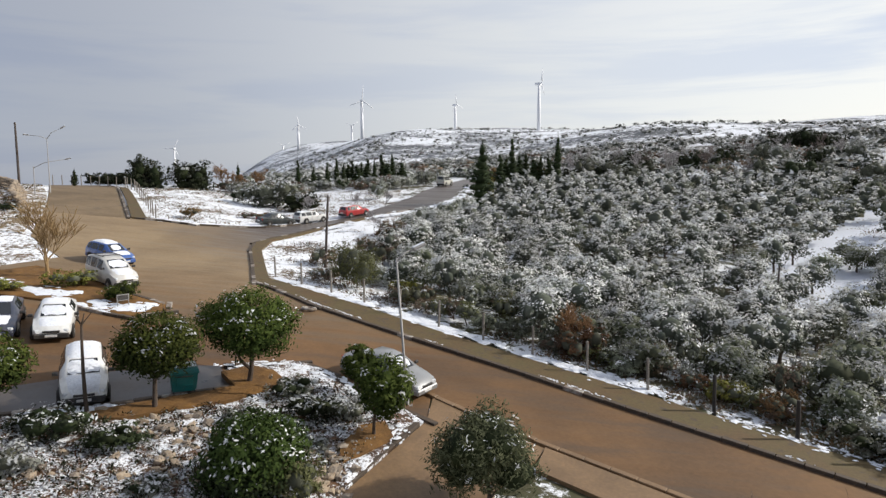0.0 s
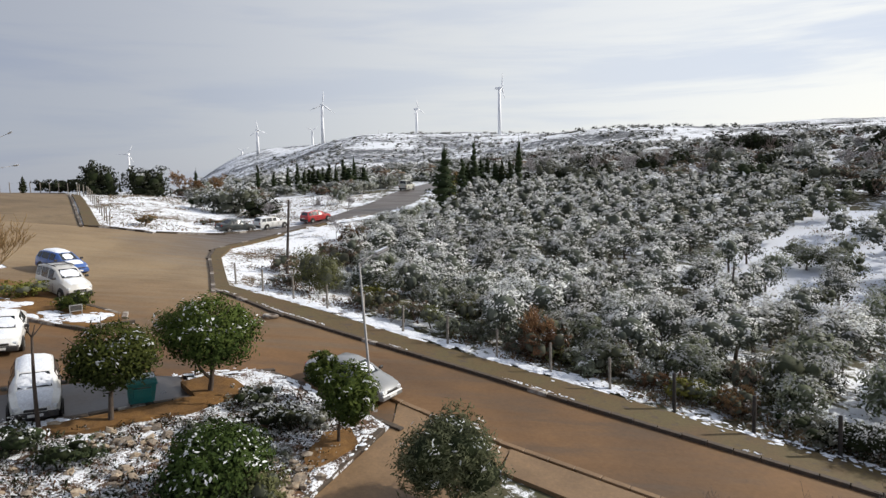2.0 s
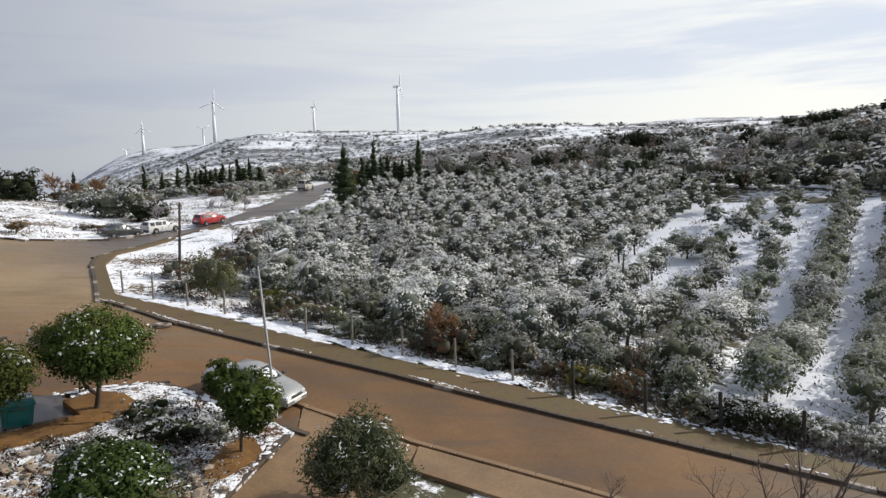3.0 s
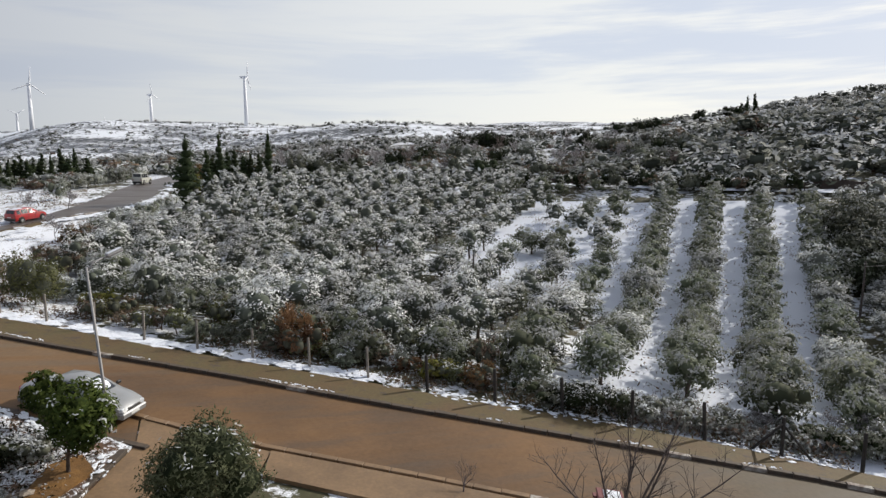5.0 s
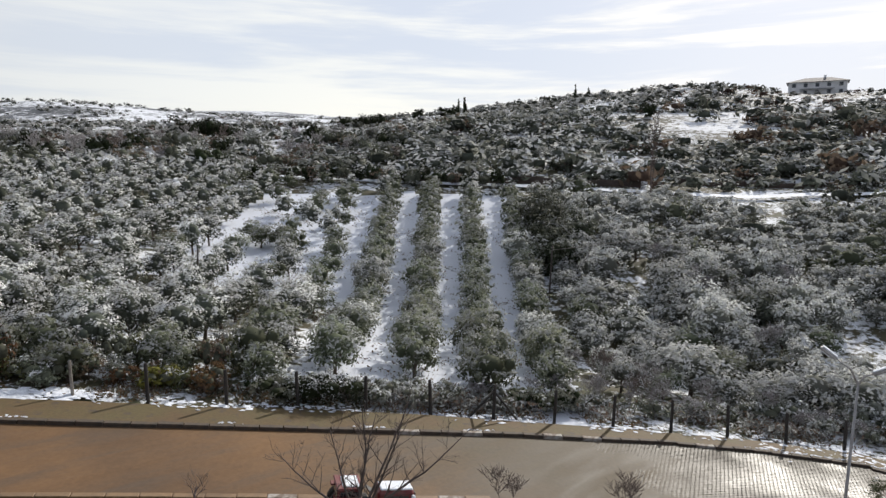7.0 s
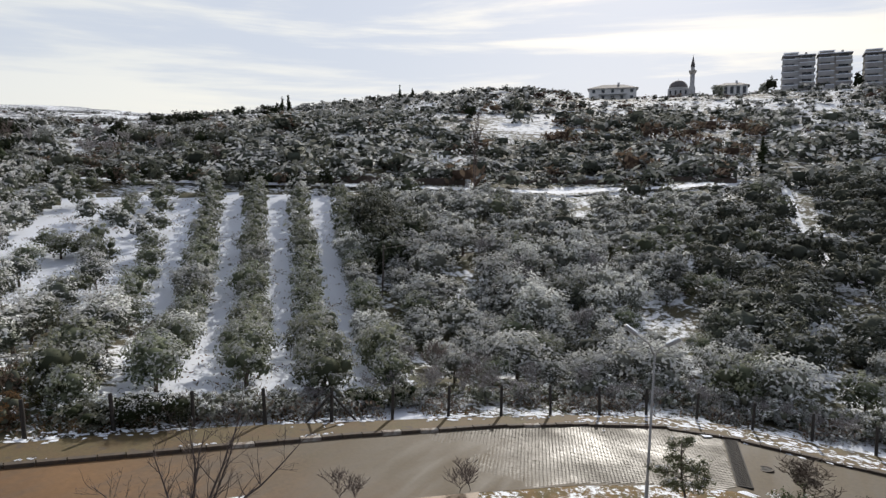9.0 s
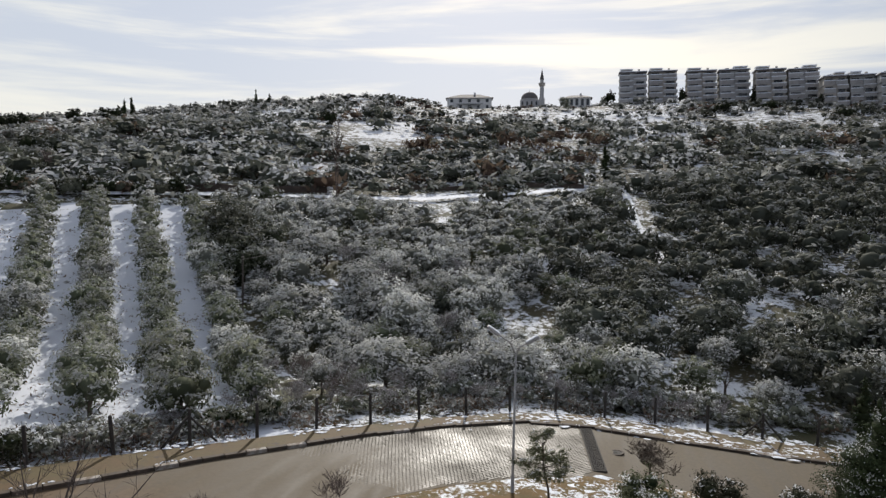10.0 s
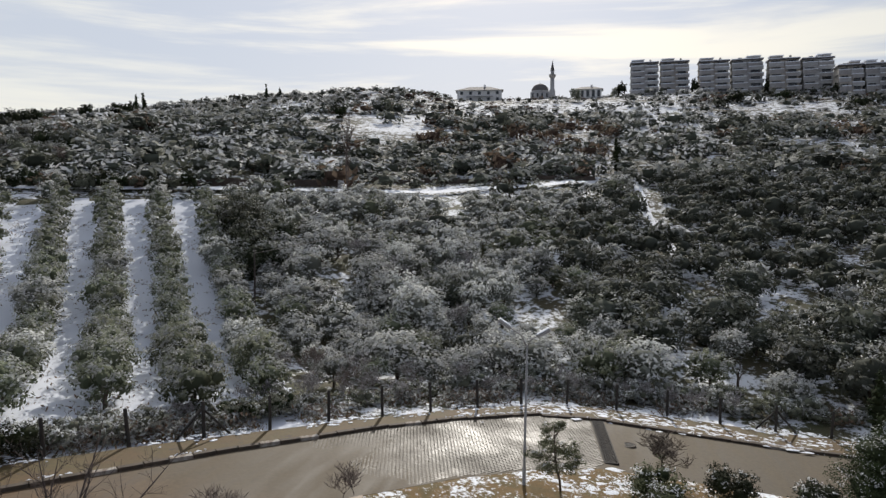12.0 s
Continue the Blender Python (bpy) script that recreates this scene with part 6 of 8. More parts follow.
conifer(30.6, -12.3, 5.9, 2.9, 662, "broad dark conifer laden with snow", M_CYPRESS, 0.38, 28000, 0.055, 11, steep=1.05)
conifer(-58.8, 101.5, 2.8, 0.8, 663, "small dark cypress on the crest", M_CYPRESS, 0.05, 500, 0.14)
# big dark pines on the saddle
for i, (b, r, rx, h) in enumerate([(27.6, 205, 5.0, 6.5), (28.6, 207, 5.5, 7.5), (29.9, 206, 4.5, 6.0), (40.6, 236, 5.0, 5.0), (42.2, 232, 5.5, 6.0), (43.6, 236, 4.0, 4.5), (46.7, 240, 3.2, 5.0), (48.9, 252, 4.0, 4.5), (49.7, 250, 3.0, 4.0), (37.5, 170, 2.6, 5.0), (31.2, 210, 3.5, 4.0), (16.5, 140, 3.0, 3.5), (20.8, 150, 3.4, 4.2), (13.3, 130, 3.0, 3.4), (66.5, 190, 3.0, 5.0)]):
    shrub(r * math.sin(radians(b)), r * math.cos(radians(b)), rx, rx * 0.7, h, 670 + i, "large dark evergreen clump on the hillside", M_DARK, 0.10, 1200, 0.3, group="dark evergreens on the hill")


def young_pine():
    x, y = 26.5, 1.8
    rng = random.Random(9)
    root = thing("young_pine", at(x, y, 0, 0.1), "young pine with a thin crooked trunk and snowy tufts", "tree")
    path = [(0, 0, -0.2), (0.03, 0.05, 0.5), (0.05, 0.18, 1.0), (0.02, 0.26, 1.6), (0.0, 0.28, 2.3), (0.0, 0.3, 2.9)]
    tube("trunk", path, [0.055, 0.05, 0.045, 0.04, 0.03, 0.015], M_BARK, root)
    lobes = []
    for k in range(26):
        a, s = k * 2.4 + rng.random() * 0.6, rng.random()
        d = 1.3 * (1 - 0.55 * s) * rng.uniform(0.45, 1)
        tip = (d * math.cos(a), 0.25 + d * math.sin(a), 1.35 + 1.55 * s)
        tube("branch", [(0.02, 0.26, 1.3 + 1.2 * s), tip], [0.02, 0.008], M_BARK, root, 4)
        lobes.append((*tip, 0.36, 0.36, 0.24))
    part("needles", crown_mesh("needles", 9, lobes, 6000, 0.08, 0.16, M_NEEDLE, 0.16, depth=0.8, jitter=1.3, core=0.0), None, root)


young_pine()


def bare_tree(name, x, y, h, r, seed, label, levels=4, forks=4, material=M_TWIG, spread=0.55, lift=0.0, bend=0.22, shrink=0.68, first=0.2, lean=(0, 0), category="tree", group="", floor=0.006):
    root = thing(name, at(x, y, 0, lift) @ pose(0, 0, 0, lean[0], lean[1], 0), label, category, group)
    v, f = branching(seed, h, r, forks, spread, levels, bend, first, 6, 0.5, shrink, floor)
    part("trunk", mesh_from("trunk", v[:30], f[:24], material, shade=True), None, root)
    part("bare_crown", mesh_from("bare_crown", v[30:], [tuple(k - 30 for k in q) for q in f[24:]], material, shade=True), None, root)
    return root


def vase_tree(x, y, aside, limbs, seed, label):
    """A leafless tree of several long limbs from one short trunk; limbs: (lean along aside in degrees, lean away, length)."""
    rng = random.Random(seed)
    root = thing("bare_tree", at(x, y, 0, 0.1), label, "tree")
    right, away = Vector((math.cos(radians(aside)), math.sin(radians(aside)), 0)), Vector((-math.sin(radians(aside)), math.cos(radians(aside)), 0))
    tube("trunk", [(0, 0, -0.3), (0.02, 0.01, 0.2), (0.0, 0.02, 0.55)], [0.15, 0.12, 0.10], M_TWIG_DARK, root, 8)
    for lean, depth, length in limbs:
        verts, faces = [], []

        def grow(p, d, reach, r, level):
            pts, rad, q, dd = [p.copy()], [r], p.copy(), d.copy()
            steps = (9, 6, 4)[level]
            for k in range(steps):
                dd = (dd + Vector((rng.uniform(-1, 1), rng.uniform(-1, 1), rng.uniform(-0.7, 0.9))) * (0.13, 0.22, 0.3)[level]).normalized()
                q = q + dd * reach / steps
                pts.append(q.copy())
                rad.append(max(r * (1 - 0.82 * (k + 1) / steps), 0.005))
            v, f = tube_data(pts, rad, (7, 5, 3)[level], closed=False)
            o = len(verts)
            verts.extend(v)
            faces.extend([tuple(o + c for c in g) for g in f])
            if level < 2:
                for k in range(2 if level == 0 else 1, steps):
                    for _ in range(2):
                        if rng.random() < 0.8:
                            side = Vector((rng.uniform(-1, 1), rng.uniform(-1, 1), rng.uniform(-0.2, 1.0))).normalized()
                            grow(pts[k], (dd * 0.5 + side * 0.8).normalized(), reach * rng.uniform(0.16, 0.4), rad[k] * 0.5, level + 1)

        a, b = radians(lean), radians(depth)
        grow(Vector((0, 0, 0.45)), (right * math.sin(a) + away * math.sin(b) + Vector((0, 0, math.cos(a)))).normalized(), length, 0.055, 0)
        part("limb", mesh_from("limb", verts, faces, M_TWIG_DARK, shade=True), None, root)
    return root


vase_tree(12.55, 14.45, -41, [(50, 8, 4.6), (27, -6, 4.8), (9, 5, 3.9), (-6, -8, 3.6), (-42, 6, 3.4), (38, 18, 3.6), (-22, 14, 3.0)], 701, "leafless spreading tree with long bare limbs above the road")
bare_tree("bare_shrub", 9.4, 18.8, 0.75, 0.035, 702, "small leafless shrub beside the kerb", 3, 4, M_TWIG, 0.5, 0.1, category="shrub")
for i, (x, y) in enumerate([(22.1, 10.0), (22.5, 9.7), (18.3, 13.0), (18.7, 12.7)]):
    bare_tree("bare_shrub", x, y, 0.6, 0.018, 703 + 30 * i, "leafless twiggy shrub on the verge", 3, 5, M_TWIG, 0.6, 0.1, 0.3, 0.85, 0.0, category="shrub", group="twiggy shrubs on the verge", floor=0.008)
bare_tree("bare_tree", 30.2, -2.6, 1.15, 0.06, 704, "leafless spreading shrub on the verge", 4, 5, M_BARK, 0.95, 0.1, 0.25, 0.78, category="shrub", floor=0.011)
bare_tree("bare_tree", -26.0, 41.2, 1.6, 0.14, 705, "golden-brown leafless tree on the island", 4, 5, M_TWIG_GOLD, 0.42, 0.1, 0.2, 0.86, 0.0, floor=0.014)
bare_tree("bare_tree", 7.0, 33.9, 1.6, 0.07, 706, "rusty leafless tree beside the fence", 4, 5, M_TWIG_RED, 0.5, 0.0, floor=0.014)
bare_tree("pruned_tree", -13.3, 22.8, 3.5, 0.085, 707, "thin pruned leafless tree by the parking kerb", 1, 4, M_BARK, 0.55, 0.1, 0.04, 0.16, 0.8)
bare_tree("bare_tree", 85.4, 36.6, 7.0, 0.13, 709, "tall brown leafless poplar on the hillside", 4, 5, M_TWIG, 0.16, 0.0, 0.1, 0.5, 0.15, floor=0.016)
bare_tree("bare_tree", 48.3, -9.2, 1.4, 0.13, 710, "dead snow-edged tree stump in the grove", 2, 3, M_BARK, 0.5, 0.0)
for i, (x, y, h) in enumerate([(33.9, 14.9, 1.3), (35.2, 13.6, 1.1), (31.8, 16.3, 1.1), (36.5, 15.0, 1.4), (34.6, 17.5, 1.5), (37.6, 12.4, 1.1), (30.6, 18.0, 0.9), (33.0, 18.5, 1.4)]):
    bare_tree("bare_shrub", x, y, h, 0.04, 720 + i, "leafless brush edged with snow behind the fence", 4, 4, M_TWIG_SNOW if i % 4 else M_TWIG, 0.6, category="shrub", group="leafless brush behind the fence", floor=0.011)
for i, (x, y, h) in enumerate([(-4.5, 60.0, 1.2), (-1.5, 64.0, 1.3), (-8.0, 71.5, 1.2), (58.0, 20.0, 1.8), (62.0, 26.0, 1.9), (50.0, 12.0, 1.6), (64.0, 14.0, 1.8), (-18.0, 84.5, 1.4), (-12.0, 87.5, 1.4), (-8.5, 90.0, 1.3)]):
    bare_tree("bare_tree", x, y, h, 0.05, 740 + i, "leafless tree whitened with snow in the scrub", 4, 4, M_TWIG_SNOW, 0.5, group="snow-whitened bare trees", floor=0.018)


for i, (x, y, h) in enumerate([(-38.8, 112.8, 2.2), (-36.2, 111.5, 1.8), (-33.0, 114.0, 2.0)]):
    bare_tree("bare_tree", x, y, h, 0.07, 1320 + i, "brown leafless tree behind the snow field", 4, 5, M_TWIG_RED, 0.5, group="brown bare trees behind the snow field", floor=0.025)
# mixed trees behind the olive field
rng = random.Random(91)
for i in range(72):
    b, r = rng.uniform(9, 47), rng.uniform(121, 168)
    x, y = r * math.sin(radians(b)), r * math.cos(radians(b))
    if any(math.hypot(x - p, y - q) < d + 1 for p, q, d in HILL_SNOW) or near_track(x, y, 4):
        continue
    kind = rng.random()
    if kind < 0.4:
        bare_tree("bare_tree", x, y, rng.uniform(1.9, 2.9), 0.08, 1200 + i, "leafless tree whitened with snow behind the olive field", 4, 4, M_TWIG_SNOW if kind < 0.28 else M_TWIG, 0.5,
                  group="bare trees behind the olive field", floor=0.03)
    elif kind < 0.7:
        shrub(x, y, rng.uniform(2.2, 3.8), rng.uniform(2.0, 3.0), rng.uniform(3.2, 5.4), 1200 + i, "dark evergreen tree behind the olive field", M_DARK if kind < 0.55 else M_SCRUB_DARK, 0.15, 900, 0.2,
              category="tree", group="evergreens behind the olive field")
    else:
        shrub(x, y, rng.uniform(2.2, 4.0), rng.uniform(2.0, 3.0), rng.uniform(2.8, 5.0), 1200 + i, "brownish tree dusted with snow behind the olive field", M_RUST_DIM if kind < 0.86 else M_FROST_DIM, 0.25, 900, 0.2,
              category="tree", group="brownish trees behind the olive field")


rng = random.Random(55)
for i, (x, y, h) in enumerate(along([(a + 2.4, b + 1.2) for a, b in FENCE_LINE[9:17]], 1.9)):
    bare_tree("bare_shrub", x + rng.uniform(-1, 1.2), y + rng.uniform(-0.6, 0.6), rng.uniform(0.7, 1.2), 0.03, 760 + i, "pale leafless brush edged with snow behind the fence", 4, 4,
              M_TWIG_SNOW if rng.random() < 0.9 else M_TWIG, 0.62, category="shrub", group="leafless brush behind the fence", floor=0.011)
for i, (x, y, rx, h, leaf, sn) in enumerate([(17.0, 25.2, 1.3, 1.3, M_OLIVE_DARK, 0.4), (21.2, 22.9, 1.4, 1.1, M_OLIVE, 0.8), (22.8, 21.6, 1.2, 1.1, M_OLIVE, 0.8), (24.2, 20.9, 1.3, 1.2, M_OLIVE, 0.8), (26.2, 19.0, 1.2, 1.0, M_OLIVE, 0.9),
                                           (18.4, 25.2, 1.2, 1.0, M_OLIVE_ROW, 0.7), (20.6, 24.0, 1.2, 1.0, M_FROST, 0.7), (27.6, 18.6, 1.2, 1.2, M_OLIVE_DARK, 0.2), (29.6, 16.9, 1.2, 1.5, M_OLIVE_DARK, 0.2), (13.2, 29.3, 1.1, 1.2, M_MOSS, 0.2), (9.3, 31.9, 1.1, 1.3, M_OLIVE_ROW, 0.3)]):
    shrub(x, y, rx, rx * 0.8, h, 780 + i, "low snow-dusted bush just inside the fence", leaf, sn, 900, 0.09, group="bushes inside the fence")
for i, (b, r, rx, h) in enumerate([(4.2, 118, 2.6, 3.4), (5.6, 119, 2.8, 3.8), (6.9, 120, 2.6, 3.6), (8.6, 120, 2.6, 3.8), (11.0, 117, 2.4, 3.2), (12.4, 118, 2.4, 3.0)]):
    shrub(r * math.sin(radians(b)), r * math.cos(radians(b)), rx, rx * 0.7, h, 800 + i, "dark evergreen bush behind the olive field", M_DARK if i % 3 else M_RUST, 0.1, 1100, 0.22, group="dark bushes behind the field")


# rubble in the garden
def rubble():
    rng = random.Random(21)
    shapes = []
    for k in range(5):
        bm = bmesh.new()
        bmesh.ops.create_icosphere(bm, subdivisions=1, radius=1.0)
        for v in bm.verts:
            v.co *= rng.uniform(0.5, 1.25)
            v.co.z *= 0.7
        me = bpy.data.meshes.new("stone")
        bm.to_mesh(me)
        bm.free()
        me.materials.append(M_STONE if k % 2 else M_STONE_PALE)
        shapes.append(me)
    n = 0
    for cx, cy, sx, sy, count in ((-9.6, 22.0, 1.8, 0.8, 70), (-3.9, 20.3, 0.6, 1.4, 60), (-8.0, 19.5, 1.6, 1.2, 45), (-11.6, 18.6, 1.6, 0.8, 25), (-6.5, 22.0, 1.5, 1.5, 25), (-4.6, 18.8, 1.2, 0.6, 35)):
        for _ in range(count):
            x, y = cx + rng.gauss(0, sx) * 0.7, cy + rng.gauss(0, sy) * 0.7
            s = 0.06 + 0.19 * rng.random() ** 1.6
            ob = new("stone", rng.choice(shapes))
            ob.matrix_basis = pose(x, y, land(x, y) + 0.19 + s * 0.25, rng.uniform(-20, 20), rng.uniform(-20, 20), rng.uniform(0, 360)) @ Matrix.Diagonal((s * 1.2, s, s, 1))
            tagged(ob, "tan rubble stone in the garden bed", "stone", "rubble stones")
            n += 1


rubble()


def garden_litter():
    """Twigs, stalks and low leaves poking through the snow."""
    r = np.random.default_rng(31)
    bed = [(-20.0, 9.5), (-15.9, 21.0), (-12.4, 22.4), (-8.6, 24.6), (-6.9, 27.6), (-5.4, 27.6), (-1.6, 24.4), (-3.4, 20.3), (-4.6, 17.5), (-6.6, 12.5)]
    pts = []
    while len(pts) < 15000:
        x, y = r.uniform(-18, -1.5), r.uniform(13, 28)
        if inside(bed, x, y) and noise.noise((x * 1.3, y * 1.3, 0.5)) > -0.25:
            pts.append((x, y, land(x, y) + 0.2 + r.uniform(0, 0.16)))
    pts = np.array(pts)
    up = np.tile([0.0, 0.0, 0.35], (len(pts), 1))
    v, f, _ = leaf_arrays(pts, up, 0.07, 0.45, r, 0.8)
    tagged(new("garden_litter", mesh_from("garden_litter", v, f, [M_DARK, M_RUST, M_LEAF_SNOW], r.choice([0, 0, 0, 1, 2, 2], len(pts)))), "dark stalks and leaf litter poking through snow", "litter", kind="stuff")


garden_litter()


def weeds(name, poly, count, size, label, seed, tall=0.22, mats=(M_OLIVE_DARK, M_RUST, M_RUST_DIM, M_LEAF_SNOW)):
    """Dry stalks and small plants that stand out of the snow."""
    r = np.random.default_rng(seed)
    xs, ys = [p[0] for p in poly], [p[1] for p in poly]
    pts = []
    while len(pts) < count:
        x, y = r.uniform(min(xs), max(xs)), r.uniform(min(ys), max(ys))
        if not inside(poly, x, y) or noise.noise((x * 0.35, y * 0.35, 2.5)) + 0.5 * noise.noise((x * 1.1, y * 1.1, 6.5)) < r.uniform(-0.2, 0.5):
            continue
        for _ in range(4):
            px, py = x + r.normal(0, 0.25), y + r.normal(0, 0.25)
            pts.append((px, py, rough_land(px, py) + r.uniform(0.02, tall)))
    pts = np.array(pts)
    up = np.tile([0.0, 0.0, 0.3], (len(pts), 1))
    v, f, _ = leaf_arrays(pts, up, size, 0.4, r, 0.9)
    tagged(new(name, mesh_from(name, v, f, list(mats), r.choice(4, len(pts), p=[0.25, 0.3, 0.3, 0.15]))), label, "weeds", kind="stuff")


weeds("field_weeds", [(-30.5, 69.5), (-26.0, 69.0), (-20.5, 72.0), (-14.0, 81.5), (-8.0, 92.0), (-12.0, 104.0), (-30.0, 112.0), (-47.0, 104.0), (-46.0, 96.0), (-37.0, 80.0)], 6000, 0.13, "brown weeds poking through the snow of the field", 61)
weeds("corner_weeds", [(-12.0, 47.2), (-4.0, 41.0), (2.0, 36.5), (4.5, 36.5), (-1.0, 44.0), (-6.0, 54.0), (-9.0, 66.0), (-16.0, 63.0)], 3200, 0.11, "brown weeds poking through the snow beside the fence", 62)
weeds("fence_weeds", [(a + 0.2, b + 0.2) for a, b in FENCE_LINE[3:16]] + [(a + 1.9, b + 1.7) for a, b in FENCE_LINE[15:2:-1]], 9000, 0.12, "dry grass and brush at the foot of the fence", 65)
weeds("bend_brush", [(a + 0.5, b + 0.35) for a, b in FENCE_LINE[7:17]] + [(a + 3.0, b + 1.6) for a, b in FENCE_LINE[16:6:-1]], 11000, 0.13, "pale frosted brush behind the fence posts", 66, 0.75, (M_FROST, M_FROST_DIM, M_RUST_DIM, M_LEAF_SNOW))
weeds("bank_weeds", [(-62.0, 98.0), (-50.6, 80.5), (-42.2, 66.6), (-37.0, 55.0), (-46.0, 53.0), (-72.0, 80.0)], 7000, 0.15, "dry tan weeds on the snowy bank", 63, 0.25, (M_RUST_DIM, M_RUST, M_MOSS_DIM, M_LEAF_SNOW))
weeds("lane_weeds", [(25.0, 24.5), (31.0, 17.5), (74.0, 50.0), (66.0, 80.0), (47.0, 80.0), (34.0, 58.0), (22.0, 36.0)], 5200, 0.12, "stalks and clods showing through the snow between the rows", 64)
slab("garden_soil_strip", [(-12.4, 23.3), (-8.9, 25.9), (-6.9, 27.4), (-6.9, 26.2), (-8.6, 24.6), (-11.8, 22.4), (-14.0, 21.8)], 0.3, M_SOIL, "strip of bare red soil beside the parking kerb", "soil", cell=0.5, bumps=0.06)
slab("garden_soil_ring", [(-9.9, 27.3), (-9.0, 28.2), (-7.8, 28.0), (-7.0, 27.0), (-7.6, 25.9), (-8.8, 25.9)], 0.3, M_SOIL, "bare red soil round a garden tree", "soil", cell=0.4, bumps=0.06)
slab("garden_soil_patch", [(-3.3, 23.4), (-2.4, 23.9), (-2.0, 22.8), (-2.7, 21.6), (-3.5, 20.6), (-3.8, 21.6)], 0.3, M_SOIL, "patch of bare red soil in the garden corner", "soil", cell=0.4, bumps=0.06)


# ---- vehicles ----
# stations from tail to nose: place along the car, top height, shoulder height, half width at the shoulder, half width at the top
STYLES = {
    "hatch": ([(-1.95, 0.74, 0.66, 0.70, 0.60), (-1.88, 1.0, 0.88, 0.80, 0.66), (-1.66, 1.40, 0.95, 0.84, 0.60), (-1.2, 1.48, 0.94, 0.86, 0.60), (-0.3, 1.50, 0.92, 0.86, 0.60), (0.30, 1.44, 0.92, 0.86, 0.58),
               (0.98, 1.02, 0.92, 0.85, 0.66), (1.40, 0.95, 0.84, 0.82, 0.62), (1.80, 0.82, 0.72, 0.76, 0.56), (1.98, 0.62, 0.55, 0.64, 0.48)], (1, 2), (5, 6), [(2, 3), (3, 4), (4, 5)], 0.30, 1.28, -1.22),
    "sedan": ([(-2.2, 0.78, 0.70, 0.70, 0.60), (-2.12, 0.98, 0.86, 0.80, 0.64), (-1.45, 1.02, 0.92, 0.85, 0.66), (-0.85, 1.40, 0.93, 0.87, 0.58), (-0.2, 1.45, 0.92, 0.87, 0.59), (0.28, 1.40, 0.92, 0.87, 0.57),
               (1.05, 0.98, 0.90, 0.85, 0.66), (1.6, 0.90, 0.80, 0.82, 0.60), (2.02, 0.78, 0.68, 0.76, 0.54), (2.22, 0.58, 0.52, 0.62, 0.46)], (2, 3), (5, 6), [(3, 4), (4, 5)], 0.31, 1.42, -1.32),
    "wagon": ([(-2.1, 0.80, 0.72, 0.72, 0.62), (-2.05, 1.0, 0.90, 0.80, 0.66), (-1.82, 1.38, 0.93, 0.83, 0.62), (-1.2, 1.42, 0.92, 0.84, 0.62), (-0.3, 1.42, 0.90, 0.84, 0.62), (0.30, 1.38, 0.90, 0.84, 0.60),
               (0.92, 0.98, 0.89, 0.83, 0.68), (1.5, 0.92, 0.84, 0.81, 0.66), (2.0, 0.84, 0.76, 0.78, 0.62), (2.12, 0.60, 0.56, 0.70, 0.55)], (1, 2), (5, 6), [(2, 3), (3, 4), (4, 5)], 0.30, 1.30, -1.20),
    "van": ([(-2.0, 0.95, 0.86, 0.78, 0.68), (-1.97, 1.2, 0.98, 0.83, 0.70), (-1.86, 1.72, 1.06, 0.85, 0.66), (-1.2, 1.80, 1.06, 0.86, 0.66), (-0.3, 1.80, 1.04, 0.86, 0.66), (0.35, 1.70, 1.02, 0.86, 0.62),
             (1.05, 1.20, 1.02, 0.85, 0.68), (1.5, 1.08, 0.94, 0.83, 0.62), (1.85, 0.92, 0.80, 0.78, 0.56), (2.02, 0.66, 0.60, 0.66, 0.50)], (1, 2), (5, 6), [(2, 3), (3, 4), (4, 5)], 0.31, 1.34, -1.26),
    "jeep": ([(-1.95, 1.0, 0.92, 0.76, 0.70), (-1.93, 1.25, 1.0, 0.80, 0.72), (-1.88, 1.84, 1.08, 0.81, 0.72), (-1.2, 1.90, 1.08, 0.81, 0.72), (-0.4, 1.90, 1.08, 0.81, 0.72), (0.25, 1.86, 1.08, 0.81, 0.70),
              (0.55, 1.18, 1.06, 0.80, 0.74), (1.2, 1.12, 1.02, 0.78, 0.72), (1.85, 1.06, 0.96, 0.76, 0.70), (1.92, 0.75, 0.68, 0.74, 0.66)], (1, 2), (5, 6), [(2, 3), (3, 4), (4, 5)], 0.36, 1.20, -1.15),
}
_wheels = {}


def wheel_meshes(r):
    if r not in _wheels:
        v, f = lathe([(r * 0.62, -0.10), (r * 0.93, -0.105), (r, -0.07), (r, 0.07), (r * 0.93, 0.105), (r * 0.62, 0.10)], 20, "y")
        tyre = mesh_from("tyre", v, f, M_RUBBER, shade=False)
        verts, faces = lathe([(r * 0.63, -0.09), (r * 0.63, 0.085), (r * 0.55, 0.09), (r * 0.5, 0.06), (r * 0.16, 0.075), (0.02, 0.085)], 20, "y")
        for k in range(5):
            t = 2 * math.pi * k / 5
            o = len(verts)
            for rr, w in ((0.12, 0.05), (0.54, 0.035)):
                for s in (-1, 1):
                    verts.append((rr * r * math.cos(t) - s * w * math.sin(t), 0.102, rr * r * math.sin(t) + s * w * math.cos(t)))
            faces.append((o, o + 1, o + 3, o + 2))
        rim = mesh_from("rim", verts, faces, M_RIM)
        _wheels[r] = (tyre, rim)
    return _wheels[r]


